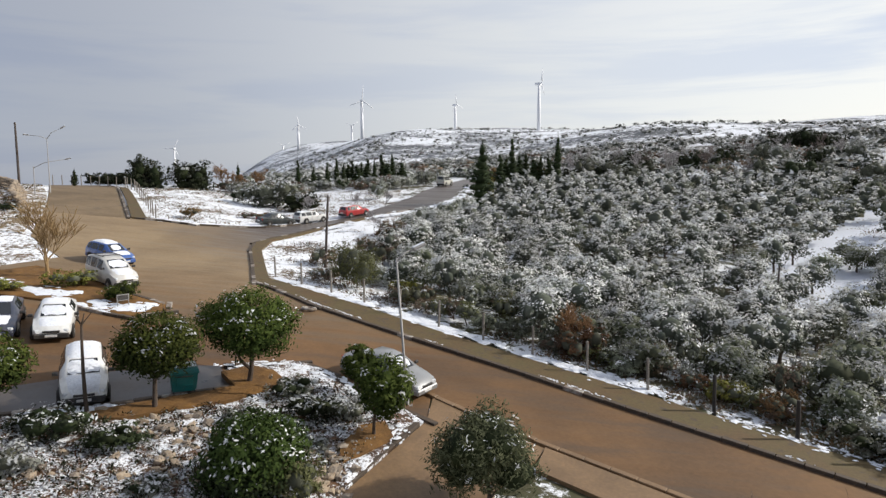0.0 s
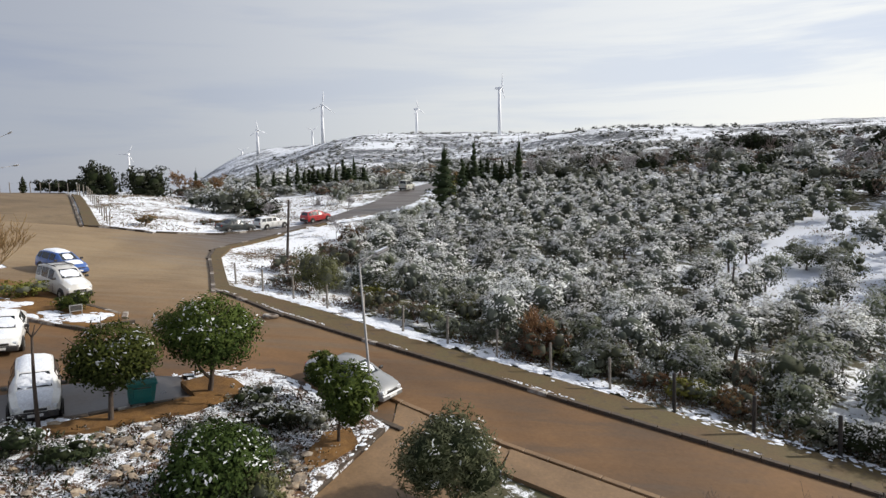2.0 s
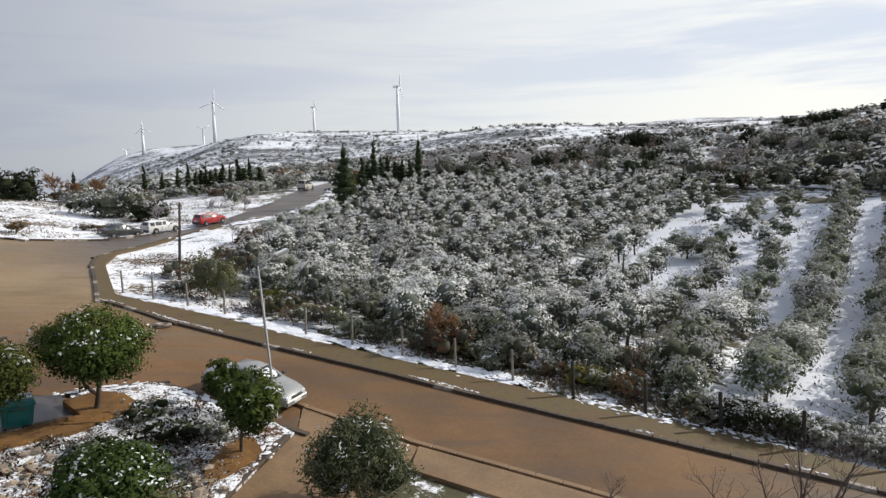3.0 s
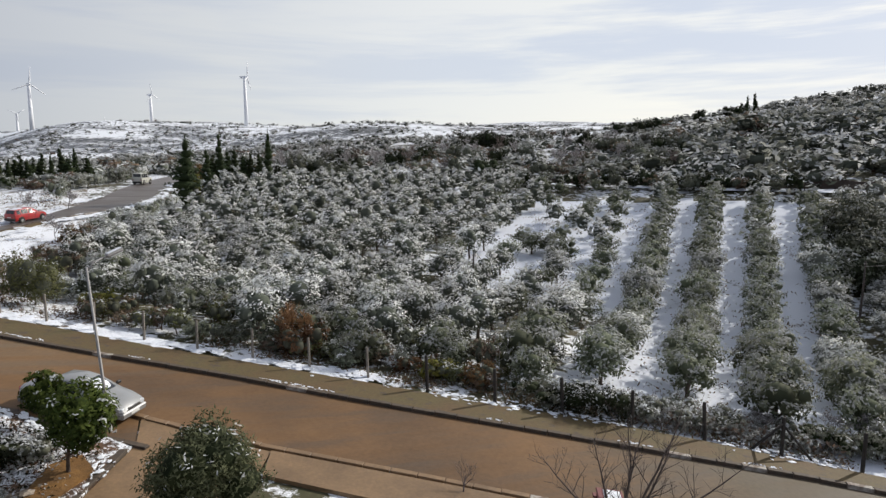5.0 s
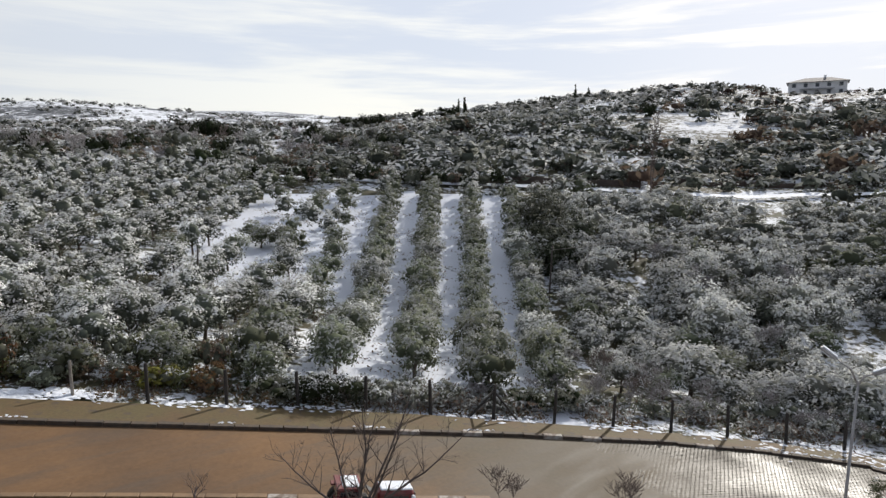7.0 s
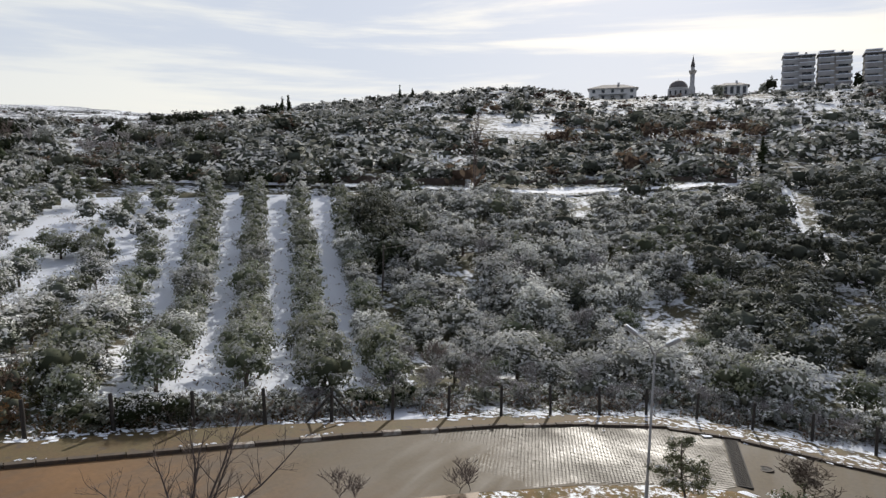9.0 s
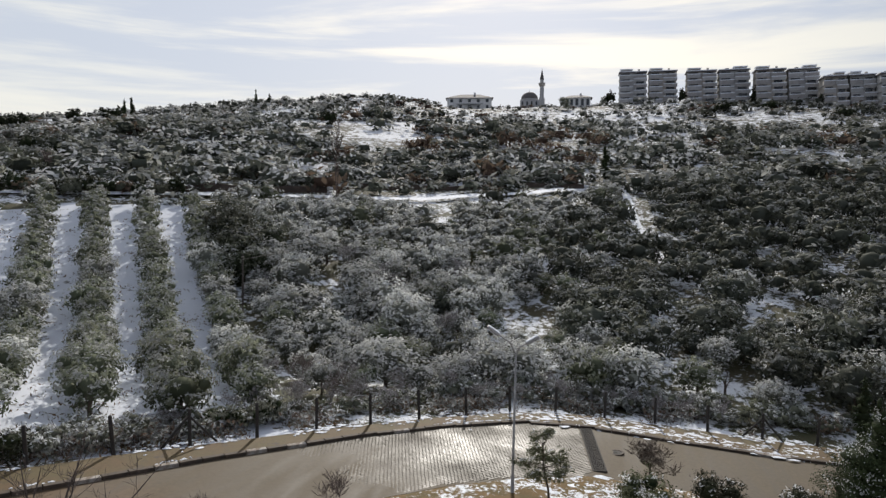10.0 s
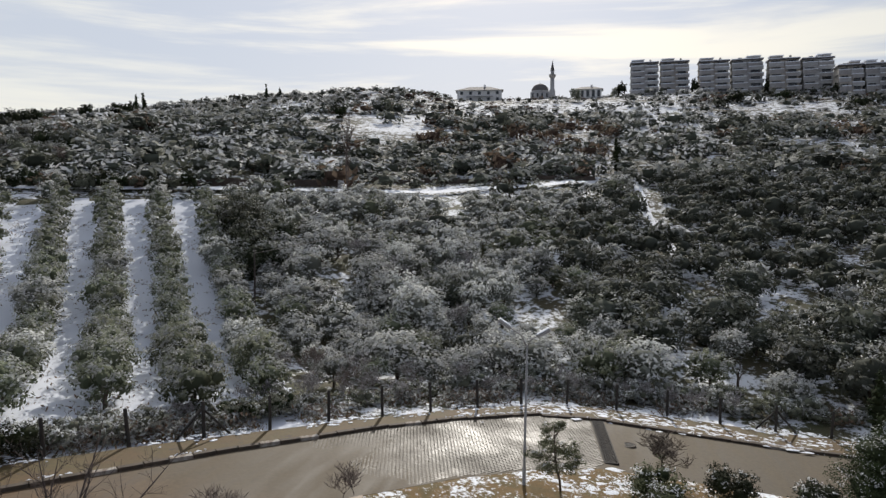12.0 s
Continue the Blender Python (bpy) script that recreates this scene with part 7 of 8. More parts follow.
def car(m, style, paint, label, snow=(), trim_paint=None, scale=1.0, rack=False, bumper=None):
    st, rear_glass, screen, sides, wr, axle_f, axle_r = STYLES[style]
    root = thing("car", m @ Matrix.Diagonal((scale, scale, scale, 1)), label, "car", "parked vehicles")
    rings = []
    for i, (x, zt, zb, w, wt) in enumerate(st):
        low = 0.24 if 0 < i < len(st) - 1 else 0.32
        half = [(w * 0.90, low), (w * 0.985, low + 0.14), (w, (low + zb) / 2 + 0.05), (w * 0.97, zb), (wt + 0.03, zt - 0.06), (wt - 0.05, zt - 0.012)]
        ring = [(x, -y, z) for y, z in half] + [(x, 0.0, zt)] + [(x, y, z) for y, z in half[::-1]]
        rings.append(ring)
    n = len(rings[0])
    verts = [p for r in rings for p in r]
    faces = []
    for i in range(len(rings) - 1):
        for k in range(n):
            faces.append((i * n + k, i * n + (k + 1) % n, (i + 1) * n + (k + 1) % n, (i + 1) * n + k))
    faces.append(tuple(range(n)))
    faces.append(tuple((len(rings) - 1) * n + k for k in range(n - 1, -1, -1)))
    me = mesh_from("body", verts, faces, paint)
    bm = bmesh.new()
    bm.from_mesh(me)
    bmesh.ops.recalc_face_normals(bm, faces=bm.faces[:])
    bm.to_mesh(me)
    bm.free()
    me.polygons.foreach_set("use_smooth", np.ones(len(me.polygons), dtype=bool))
    me.set_sharp_from_angle(angle=radians(32))
    part("body", me, None, root)

    def pane(name, quad, inset, material, parent, out=0.012, label=""):
        c = sum((Vector(p) for p in quad), Vector()) / 4
        q = [c + (Vector(p) - c) * inset for p in quad]
        nrm = (q[1] - q[0]).cross(q[2] - q[0]).normalized()
        if nrm.dot(c - Vector((0, 0, 0.7))) < 0:
            nrm = -nrm
        v = [p + nrm * out for p in q] + [p - nrm * 0.02 for p in q]
        f = [(0, 1, 2, 3), (4, 5, 6, 7)] + [(k, (k + 1) % 4, 4 + (k + 1) % 4, 4 + k) for k in range(4)]
        return part(name, mesh_from(name, v, f, material), None, parent, label)

    for name, (a, b) in (("rear_window", rear_glass), ("windscreen", screen)):
        pane(name, [rings[a][5], rings[b][5], rings[b][7], rings[a][7]], 0.9, M_GLASS, root)
    for a, b in sides:
        for k0, k1 in ((3, 4), (9, 8)):
            pane("side_window", [rings[a][k0], rings[b][k0], rings[b][k1], rings[a][k1]], 0.86, M_GLASS, root)
    # doors: thin shut lines
    for s in (-1, 1):
        for x in (0.42, -0.42):
            w = 0.862 if style != "jeep" else 0.812
            part("door_seam", boxed(x - 0.008, s * w - 0.006, 0.36, x + 0.008, s * w + 0.006, 0.86), M_TRIM, root)
    tyre, rim = wheel_meshes(wr)
    wide = st[4][3]
    for x in (axle_f, axle_r):
        for s in (-1, 1):
            v, f = lathe([(wr * 1.2, -0.03), (wr * 1.2, 0.0), (wr * 1.14, 0.012), (0.05, 0.012)], 20, "y")
            arch = part("wheel_arch", mesh_from("wheel_arch", v, f, M_TRIM), None, root)
            arch.matrix_basis = pose(x, s * (wide - 0.004), wr + 0.03, 0, 0, 0 if s > 0 else 180)
            wheel = part("wheel", tyre, None, root)
            wheel.matrix_basis = pose(x, s * (wide - 0.06), wr, 0, 0, 0 if s > 0 else 180)
            part("rim", rim, None, wheel)
    nose, tail = st[-2], st[1]
    fx, rx = st[-1][0], st[0][0]
    bump_m = bumper or (M_TRIM if style in ("van", "jeep", "wagon") else paint)
    part("front_bumper", boxed(fx - 0.30, -nose[3] * 0.96, 0.24, fx + 0.05, nose[3] * 0.96, 0.50, 0.05), bump_m, root)
    part("rear_bumper", boxed(rx - 0.06, -tail[3] * 0.96, 0.28, rx + 0.25, tail[3] * 0.96, 0.54, 0.05), bump_m, root)
    part("grille", boxed(fx - 0.12, -0.36, 0.52, fx + 0.02, 0.36, 0.62, 0.015), M_TRIM, root)
    for s in (-1, 1):
        hl = part("headlight", boxed(-0.16, -0.17, -0.075, 0.03, 0.17, 0.075, 0.035), M_LAMP_GLASS, root)
        hl.matrix_basis = pose(fx - 0.10, s * (nose[3] - 0.24), nose[2] - 0.09, 0, -14, -s * 18)
        part("tail_light", boxed(rx - 0.005, s * (tail[3] - 0.16) - 0.09, 0.70, rx + 0.10, s * (tail[3] - 0.16) + 0.09, 0.90, 0.02), M_RED_GLASS, root)
        mir = part("mirror", boxed(-0.06, -0.11, -0.07, 0.06, 0.11, 0.07, 0.03), M_TRIM, root)
        mir.matrix_basis = pose(st[6][0] - 0.22, s * (wide + 0.10), st[6][1] + 0.02)
    part("number_plate", boxed(fx + 0.045, -0.25, 0.33, fx + 0.062, 0.25, 0.44, 0.004), M_PLATE, root)
    part("number_plate", boxed(rx - 0.075, -0.25, 0.60, rx - 0.058, 0.25, 0.71, 0.004), M_PLATE, root)
    if rack:
        for s in (-1, 1):
            tube("roof_rail", [(-1.5, s * 0.56, st[3][1] + 0.05), (0.15, s * 0.56, st[4][1] + 0.03)], 0.025, M_TRIM, root, 6)
        for x in (-1.1, -0.2):
            tube("roof_bar", [(x, -0.58, st[3][1] + 0.06), (x, 0.58, st[3][1] + 0.06)], 0.025, M_TRIM, root, 6)
    for a, b, wide_share, thick in snow:
        cols = 9
        vs, fs = [], []
        steps = [(i, s) for i in range(a, b) for s in (0.0, 0.5)] + [(b, 0.0)]
        for r_i, (i, s) in enumerate(steps):
            j = min(i + 1, len(rings) - 1)
            for k in range(cols):
                u = -1 + 2 * k / (cols - 1)
                # across the top of the ring
                def on(ring, u):
                    edge = Vector(ring[4 if u < 0 else 8]), Vector(ring[5 if u < 0 else 7]), Vector(ring[6])
                    q = abs(u) * wide_share
                    return edge[2].lerp(edge[1], q / 0.85) if q < 0.85 else edge[1].lerp(edge[0], (q - 0.85) / 0.15)
                p = on(rings[i], u).lerp(on(rings[j], u), s)
                edge = min(1.0, 2.2 * (1 - abs(u)), 1.6 * min(r_i, len(steps) - 1 - r_i))
                lump = 0.5 + 0.5 * edge + 0.35 * noise.noise((p.x * 2.3, p.y * 2.3, thick * 90))
                wob = 0.05 * noise.noise((p.x * 4, p.y * 4, 3.3))
                vs.append((p.x + (wob if r_i in (0, len(steps) - 1) else 0), p.y, p.z + thick * edge * lump + 0.004 - (0.02 if edge < 0.01 else 0)))
        for r_i in range(len(steps) - 1):
            for k in range(cols - 1):
                fs.append((r_i * cols + k, r_i * cols + k + 1, (r_i + 1) * cols + k + 1, (r_i + 1) * cols + k))
        part("snow_cover", mesh_from("snow_cover", vs, fs, M_SNOW, shade=True), None, root, "layer of snow")
    return root


P_WHITE = plain("white_paint", (0.72, 0.72, 0.70), 0.3, 0, 0.6)
P_SILVER = plain("silver_paint", (0.27, 0.275, 0.28), 0.36, 0.35, 0.6, 0.06)
P_BEIGE = plain("champagne_paint", (0.60, 0.585, 0.55), 0.35, 0.1, 0.6)
P_BLUE = plain("blue_paint", (0.022, 0.09, 0.33), 0.28, 0.1, 0.8)
P_DARKBLUE = plain("dark_blue_paint", (0.016, 0.024, 0.05), 0.3, 0.1, 0.8)
P_GREY = plain("dark_grey_paint", (0.035, 0.045, 0.047), 0.32, 0.3, 0.7)
P_RED = plain("red_paint", (0.42, 0.014, 0.018), 0.3, 0, 0.8)
P_CREAM = plain("cream_paint", (0.50, 0.50, 0.44), 0.45, 0, 0.3)
M_TRACTOR = plain("faded_red_paint", (0.15, 0.014, 0.018), 0.5, 0, 0.2, 0.2)


def parked(x, y, heading, lift=0.055):
    """On the sloping court, nose along heading (degrees from +x)."""
    c, s = math.cos(radians(heading)), math.sin(radians(heading))
    e = 1.2
    gx = (land(x + e * c, y + e * s) - land(x - e * c, y - e * s)) / (2 * e)
    gy = (land(x - e * s, y + e * c) - land(x + e * s, y - e * c)) / (2 * e)
    return pose(x, y, land(x, y) + lift, math.degrees(math.atan(gy)), -math.degrees(math.atan(gx)), heading)


car(parked(-14.6, 24.95, -61), "hatch", P_WHITE, "white hatchback thickly covered with snow in a parking bay", [(2, 5, 1.0, 0.11), (5, 6, 1.0, 0.09), (6, 9, 1.0, 0.11)], bumper=M_TRIM)
car(parked(-19.6, 31.4, -64), "sedan", P_WHITE, "old white saloon with a snowy roof and bonnet", [(3, 5, 1.0, 0.07), (5, 6, 0.97, 0.07), (6, 8, 0.98, 0.06)], bumper=M_TRIM)
car(parked(-22.0, 30.9, -62), "sedan", P_DARKBLUE, "dark blue saloon with a snowy roof and bonnet", [(3, 5, 1.0, 0.07), (6, 8, 0.98, 0.06)])
car(parked(-21.4, 40.4, -38), "van", P_BEIGE, "champagne small van with roof rails and snowy bonnet", [(6, 8, 0.95, 0.06), (5, 6, 0.93, 0.06)], rack=True)
car(parked(-25.2, 47.5, -30), "hatch", P_BLUE, "blue hatchback with snow on its roof and bonnet", [(2, 5, 1.0, 0.08), (6, 8, 0.9, 0.05), (5, 6, 0.6, 0.05)])
car(parked(-19.8, 74.2, 47), "sedan", P_GREY, "dark grey saloon parked beside the snowy field")
car(parked(-16.5, 78.0, 47), "wagon", P_WHITE, "white estate car parked beside the snowy field", [(2, 4, 0.9, 0.03)])
car(parked(-11.8, 82.5, 48), "hatch", P_RED, "small red hatchback parked beside the side road", [(2, 4, 0.8, 0.02)], bumper=M_TRIM)
car(parked(-0.1, 117.0, 66), "jeep", P_CREAM, "boxy cream four-wheel-drive car on the side road")
car(parked(-2.7, 28.2, -34), "sedan", P_SILVER, "silver saloon with snow sliding down its windscreen", [(5, 6, 0.92, 0.04)])


def tractor():
    root = thing("tractor", parked(13.4, 15.05, 148), "small red tractor with snow on its seat hood and bonnet", "tractor")
    part("bonnet", boxed(-1.5, -0.36, 0.62, -0.25, 0.36, 1.16, 0.08), M_TRACTOR, root)
    for s in (-1, 1):
        lamp = part("headlight", boxed(-1.5, s * 0.44 - 0.07, 0.92, -1.38, s * 0.44 + 0.07, 1.06, 0.02), M_LAMP_GLASS, root)
        part("side_panel", boxed(-1.3, s * 0.365 - 0.006, 0.72, -0.45, s * 0.365 + 0.006, 1.0, 0.003), M_TRIM, root)
    part("grille", boxed(-1.56, -0.28, 0.66, -1.5, 0.28, 1.05, 0.02), M_TRIM, root)
    part("chassis", boxed(-1.45, -0.22, 0.38, 1.0, 0.22, 0.64, 0.04), M_TRIM, root)
    cab = part("cab", boxed(0.35, -0.45, 0.62, 1.1, 0.45, 1.28, 0.07), M_TRACTOR, root)
    for x0, x1, y0, y1 in ((0.335, 0.349, -0.36, 0.36), (1.101, 1.115, -0.36, 0.36), (0.43, 1.02, -0.464, -0.451), (0.43, 1.02, 0.451, 0.464)):
        part("window", boxed(x0, y0, 0.86, x1, y1, 1.22, 0.003), M_GLASS, cab)
    part("roof", boxed(0.3, -0.5, 1.28, 1.15, 0.5, 1.36, 0.03), M_TRACTOR, cab)
    part("seat", boxed(0.0, -0.25, 0.7, 0.33, 0.25, 0.86, 0.05), M_TRIM, root)
    part("snow_cover", boxed(0.4, -0.36, 1.355, 0.95, 0.4, 1.40, 0.025), M_SNOW, root, "layer of snow")
    part("snow_cover", boxed(-1.44, -0.30, 1.155, -0.34, 0.30, 1.22, 0.03), M_SNOW, root, "layer of snow")
    tube("exhaust_pipe", [(-0.6, 0.3, 1.1), (-0.6, 0.3, 1.35)], 0.03, M_STEEL_DARK, root)
    v, f = lathe([(0.18, -0.015), (0.2, 0.0), (0.18, 0.015)], 14)
    ob = part("steering_wheel", mesh_from("steering_wheel", v, f, M_TRIM), None, root)
    ob.matrix_basis = pose(0.0, 0, 1.1, 0, -30, 0)
    for x, r, s in ((-1.1, 0.3, 1), (-1.1, 0.3, -1), (0.75, 0.52, 1), (0.75, 0.52, -1)):
        tyre, rim = wheel_meshes(r)
        w = part("wheel", tyre, None, root)
        w.matrix_basis = pose(x, s * 0.55, r, 0, 0, 0 if s > 0 else 180)
        part("rim", rim, None, w)
        if r > 0.4:
            part("mudguard", boxed(x - 0.45, s * 0.55 - 0.13, 1.0, x + 0.45, s * 0.55 + 0.13, 1.07, 0.02), M_TRACTOR, root)


tractor()


def dumpster():
    root = thing("waste_container", parked(-10.8, 25.4, -62), "teal plastic waste container with snow on its lid", "container")
    bm = bmesh.new()
    box(bm, -0.42, -0.52, 0.18, 0.42, 0.52, 1.02)
    for v in bm.verts:
        k = (v.co.z - 0.18) / 0.84
        v.co.x *= 0.84 + 0.16 * k
        v.co.y *= 0.88 + 0.12 * k
    bmesh.ops.bevel(bm, geom=bm.edges[:], offset=0.05, segments=2, affect="EDGES")
    part("body", bm, M_BIN, root)
    part("rim", boxed(-0.46, -0.56, 0.98, 0.46, 0.56, 1.04, 0.02), M_BIN, root)
    bm = bmesh.new()
    box(bm, -0.45, -0.55, 1.04, 0.45, 0.55, 1.16)
    for v in bm.verts:
        if v.co.z > 1.1:
            v.co.x *= 0.8
            v.co.y *= 0.9
    bmesh.ops.bevel(bm, geom=bm.edges[:], offset=0.03, segments=2, affect="EDGES")
    lid = part("lid", bm, M_BIN, root)
    part("snow_cover", boxed(-0.36, -0.48, 1.155, 0.2, 0.48, 1.21, 0.03), M_SNOW, lid, "snow lying on the lid")
    tube("handle", [(0.46, -0.3, 0.9), (0.52, -0.28, 0.9), (0.52, 0.28, 0.9), (0.46, 0.3, 0.9)], 0.018, M_STEEL_DARK, root)
    part("panel", boxed(0.405, -0.32, 0.45, 0.43, 0.32, 0.8, 0.01), M_BIN, root)
    v, f = lathe([(0.03, -0.025), (0.09, -0.025), (0.09, 0.025), (0.03, 0.025)], 12, "y")
    me = mesh_from("castor", v, f, M_RUBBER)
    for x in (-0.3, 0.3):
        for y in (-0.4, 0.4):
            part("castor", me, None, root).matrix_basis = pose(x, y, 0.09)


dumpster()


def notice_frame():
    root = thing("sign_frame", at(-18.2, 35.4, 50, 0.15) @ Matrix.Diagonal((0.68, 0.68, 0.72, 1)), "small grey metal sign frame on the island", "sign")
    for s in (-0.45, 0.45):
        tube("leg", [(s, 0, -0.2), (s, 0, 1.0)], 0.03, M_GALV, root, 6)
    part("board", boxed(-0.5, -0.02, 0.5, 0.5, 0.02, 1.0, 0.008), M_GALV, root)
    part("panel", boxed(-0.44, -0.03, 0.56, 0.44, -0.021, 0.94), M_TRIM, root)


notice_frame()


# ---- hillside terraces ----
def wall_run(name, line, height, thick, label):
    verts, faces = [], []
    pts = along(line, 1.5)
    for i, (x, y, h) in enumerate(pts):
        nx, ny = -math.sin(radians(h)) * thick / 2, math.cos(radians(h)) * thick / 2
        z = rough_land(x, y)
        top = z + height * (0.85 + 0.3 * noise.noise((x * 0.3, y * 0.3, 2.0)))
        verts += [(x - nx, y - ny, z - 0.6), (x + nx, y + ny, z - 0.6), (x + nx, y + ny, top), (x - nx, y - ny, top)]
    for i in range(len(pts) - 1):
        a, b = i * 4, i * 4 + 4
        faces += [(a + k, a + (k + 1) % 4, b + (k + 1) % 4, b + k) for k in range(4)]
    faces += [(0, 1, 2, 3), tuple(len(verts) - 4 + k for k in (3, 2, 1, 0))]
    return tagged(new(name, mesh_from(name, verts, faces, M_DRYSTONE)), label, "wall", kind="structure")


wall_run("wall_terrace", [(66.0, 96.0), (80.0, 70.0), (88.5, 58.0), (98.5, 43.0)], 1.15, 0.7, "dark dry-stone terrace wall on the hillside")
wall_run("wall_terrace_upper", [(105.0, 40.5), (113.5, 27.5), (121.0, 9.0), (123.5, 2.0)], 0.8, 0.6, "low dry-stone terrace wall on the hillside")


def track(name, line, width, lift, label):
    poly_l, poly_r = [], []
    for x, y, h in along(line, 4.0):
        nx, ny = -math.sin(radians(h)) * width / 2, math.cos(radians(h)) * width / 2
        poly_l.append((x + nx, y + ny))
        poly_r.append((x - nx, y - ny))
    verts, faces = [], []
    for (a, b), (c, d) in zip(poly_l, poly_r):
        for s in (0, 0.5, 1):
            x, y = a + (c - a) * s, b + (d - b) * s
            verts.append((x, y, rough_land(x, y) + lift))
    for i in range(len(poly_l) - 1):
        for k in range(2):
            faces.append((i * 3 + k, i * 3 + k + 1, i * 3 + k + 4, i * 3 + k + 3))
    return tagged(new(name, mesh_from(name, verts, faces, M_SNOW, shade=True)), label, "track", kind="structure")


track("track_terrace", TERRACE_TRACK, 1.7, 0.45, "snow-covered terrace track across the hillside")
track("track_grove", [(124.0, -4.2), (110.0, -4.8), (96.6, -5.7), (86.0, -7.3), (80.0, -8.0)], 1.3, 0.25, "narrow snow-covered track up through the grove")


def stone_bank():
    """A low bank faced with pale field stones, snow lying along its top and foot."""
    rng = random.Random(81)
    root = thing("stone_bank", Matrix(), "low bank faced with pale field stones beside the road", "bank", kind="structure")
    shapes = []
    for k in range(4):
        bm = bmesh.new()
        bmesh.ops.create_icosphere(bm, subdivisions=1, radius=1.0)
        for v in bm.verts:
            v.co *= rng.uniform(0.75, 1.15)
            v.co.z *= 0.75
        me = bpy.data.meshes.new("stone")
        bm.to_mesh(me)
        bm.free()
        me.materials.append(M_STONE_PALE if k % 2 else M_STONE)
        shapes.append(me)
    for x, y, h in along([(-58.5, 84.5), (-52.0, 79.0), (-45.5, 68.5), (-43.4, 66.0)], 0.55):
        for row in range(4):
            s = rng.uniform(0.24, 0.36)
            back = 0.5 * row
            px, py = x - back * 0.85 + rng.uniform(-0.1, 0.1), y + back * 0.2 + rng.uniform(-0.1, 0.1)
            ob = part("stone", rng.choice(shapes), None, root)
            ob.matrix_basis = pose(px, py, land(px, py) + 0.15 + 0.42 * row, rng.uniform(-20, 20), rng.uniform(-20, 20), rng.uniform(0, 360)) @ Matrix.Diagonal((s * 1.2, s, s, 1))


stone_bank()


# ---- buildings on the ridge ----
def bearing_xy(b, r):
    return r * math.sin(radians(b)), r * math.cos(radians(b))


def block_unit(b0, b1, r, e0, e1, floors, wall, label, setback=1.6, step=0.0):
    """An apartment house facing the valley, its upper floors stepping back behind balconies."""
    bm_ = (b0 + b1) / 2
    x, y = bearing_xy(bm_, r)
    w = 0.93 * r * radians(b1 - b0)
    base = EYE_Z + r * math.tan(radians(e0))
    h = r * (math.tan(radians(e1)) - math.tan(radians(e0)))
    fh = h / floors
    root = thing("apartment_house", pose(x, y, base, 0, 0, -bm_ + step), label, "apartment house", "apartment houses on the ridge")
    # local: +y away from the valley
    for k in range(floors):
        sb = setback * k
        part("storey", boxed(-w / 2, sb, k * fh - (6 if k == 0 else 0), w / 2, 14, (k + 1) * fh - 0.25), wall, root)
        part("floor_slab", boxed(-w / 2 - 0.3, sb - 1.5, k * fh - 0.25, w / 2 + 0.3, 14, k * fh), M_BALCONY, root)
        left = part("balcony", boxed(-w / 2 - 0.3, sb - 1.6, k * fh, -w * 0.02, sb - 1.45, k * fh + 1.3), M_BALCONY if k % 2 else M_WALL_PALE, root)
        part("snow_cap", boxed(-w / 2 - 0.35, sb - 1.7, k * fh + 1.3, -w * 0.02, sb - 1.3, k * fh + 1.6), M_SNOW, left)
        up = 0.4 * fh if k < floors - 1 else 0.0
        right = part("balcony", boxed(w * 0.02, sb - 1.3, k * fh + up, w / 2 + 0.3, sb - 1.15, k * fh + up + 1.3), M_WALL_PALE if k % 2 else M_BALCONY, root)
        part("snow_cap", boxed(w * 0.02, sb - 1.4, k * fh + up + 1.3, w / 2 + 0.35, sb - 1.0, k * fh + up + 1.6), M_SNOW, right)
        for cx, ww in ((-w * 0.29, w * 0.16), (w * 0.27, w * 0.15)):
            win = part("window", boxed(cx - ww, sb - 0.06, k * fh + 0.12, cx + ww, sb - 0.02, k * fh + 2.35), M_TRIM, root)
            for q in (-1, 0, 1):
                part("pane", boxed(cx + ww * (q * 0.66 - 0.31), sb - 0.09, k * fh + 0.2, cx + ww * (q * 0.66 + 0.31), sb - 0.06, k * fh + 2.25), M_GLASS, win)
    roof = part("roof", boxed(-w / 2 - 0.5, setback * (floors - 1) - 1.2, h - 0.25, w / 2 + 0.5, 14.4, h + 0.1), M_ROOF, root)
    part("snow_cap", boxed(-w / 2 - 0.5, setback * (floors - 1) - 1.2, h + 0.1, w / 2 + 0.5, 14.4, h + 0.4), M_SNOW, roof)
    side = 1 if int(b0 * 10) % 2 else -1
    loft = part("penthouse", boxed(side * w * 0.24 - w * 0.22, setback * floors + 0.5, h, side * w * 0.24 + w * 0.22, 13, h + 1.5), wall, root)
    part("snow_cap", boxed(side * w * 0.24 - w * 0.25, setback * floors, h + 1.5, side * w * 0.24 + w * 0.25, 13.3, h + 1.85), M_SNOW, loft)
    part("chimney", boxed(w * 0.2, 8, h, w * 0.2 + 0.8, 9, h + 1.6), M_WALL_WARM, root)
    part("water_tank", boxed(-w * 0.3, 7, h, -w * 0.3 + 1.4, 8.2, h + 1.1, 0.1), M_GALV, root)
    return root


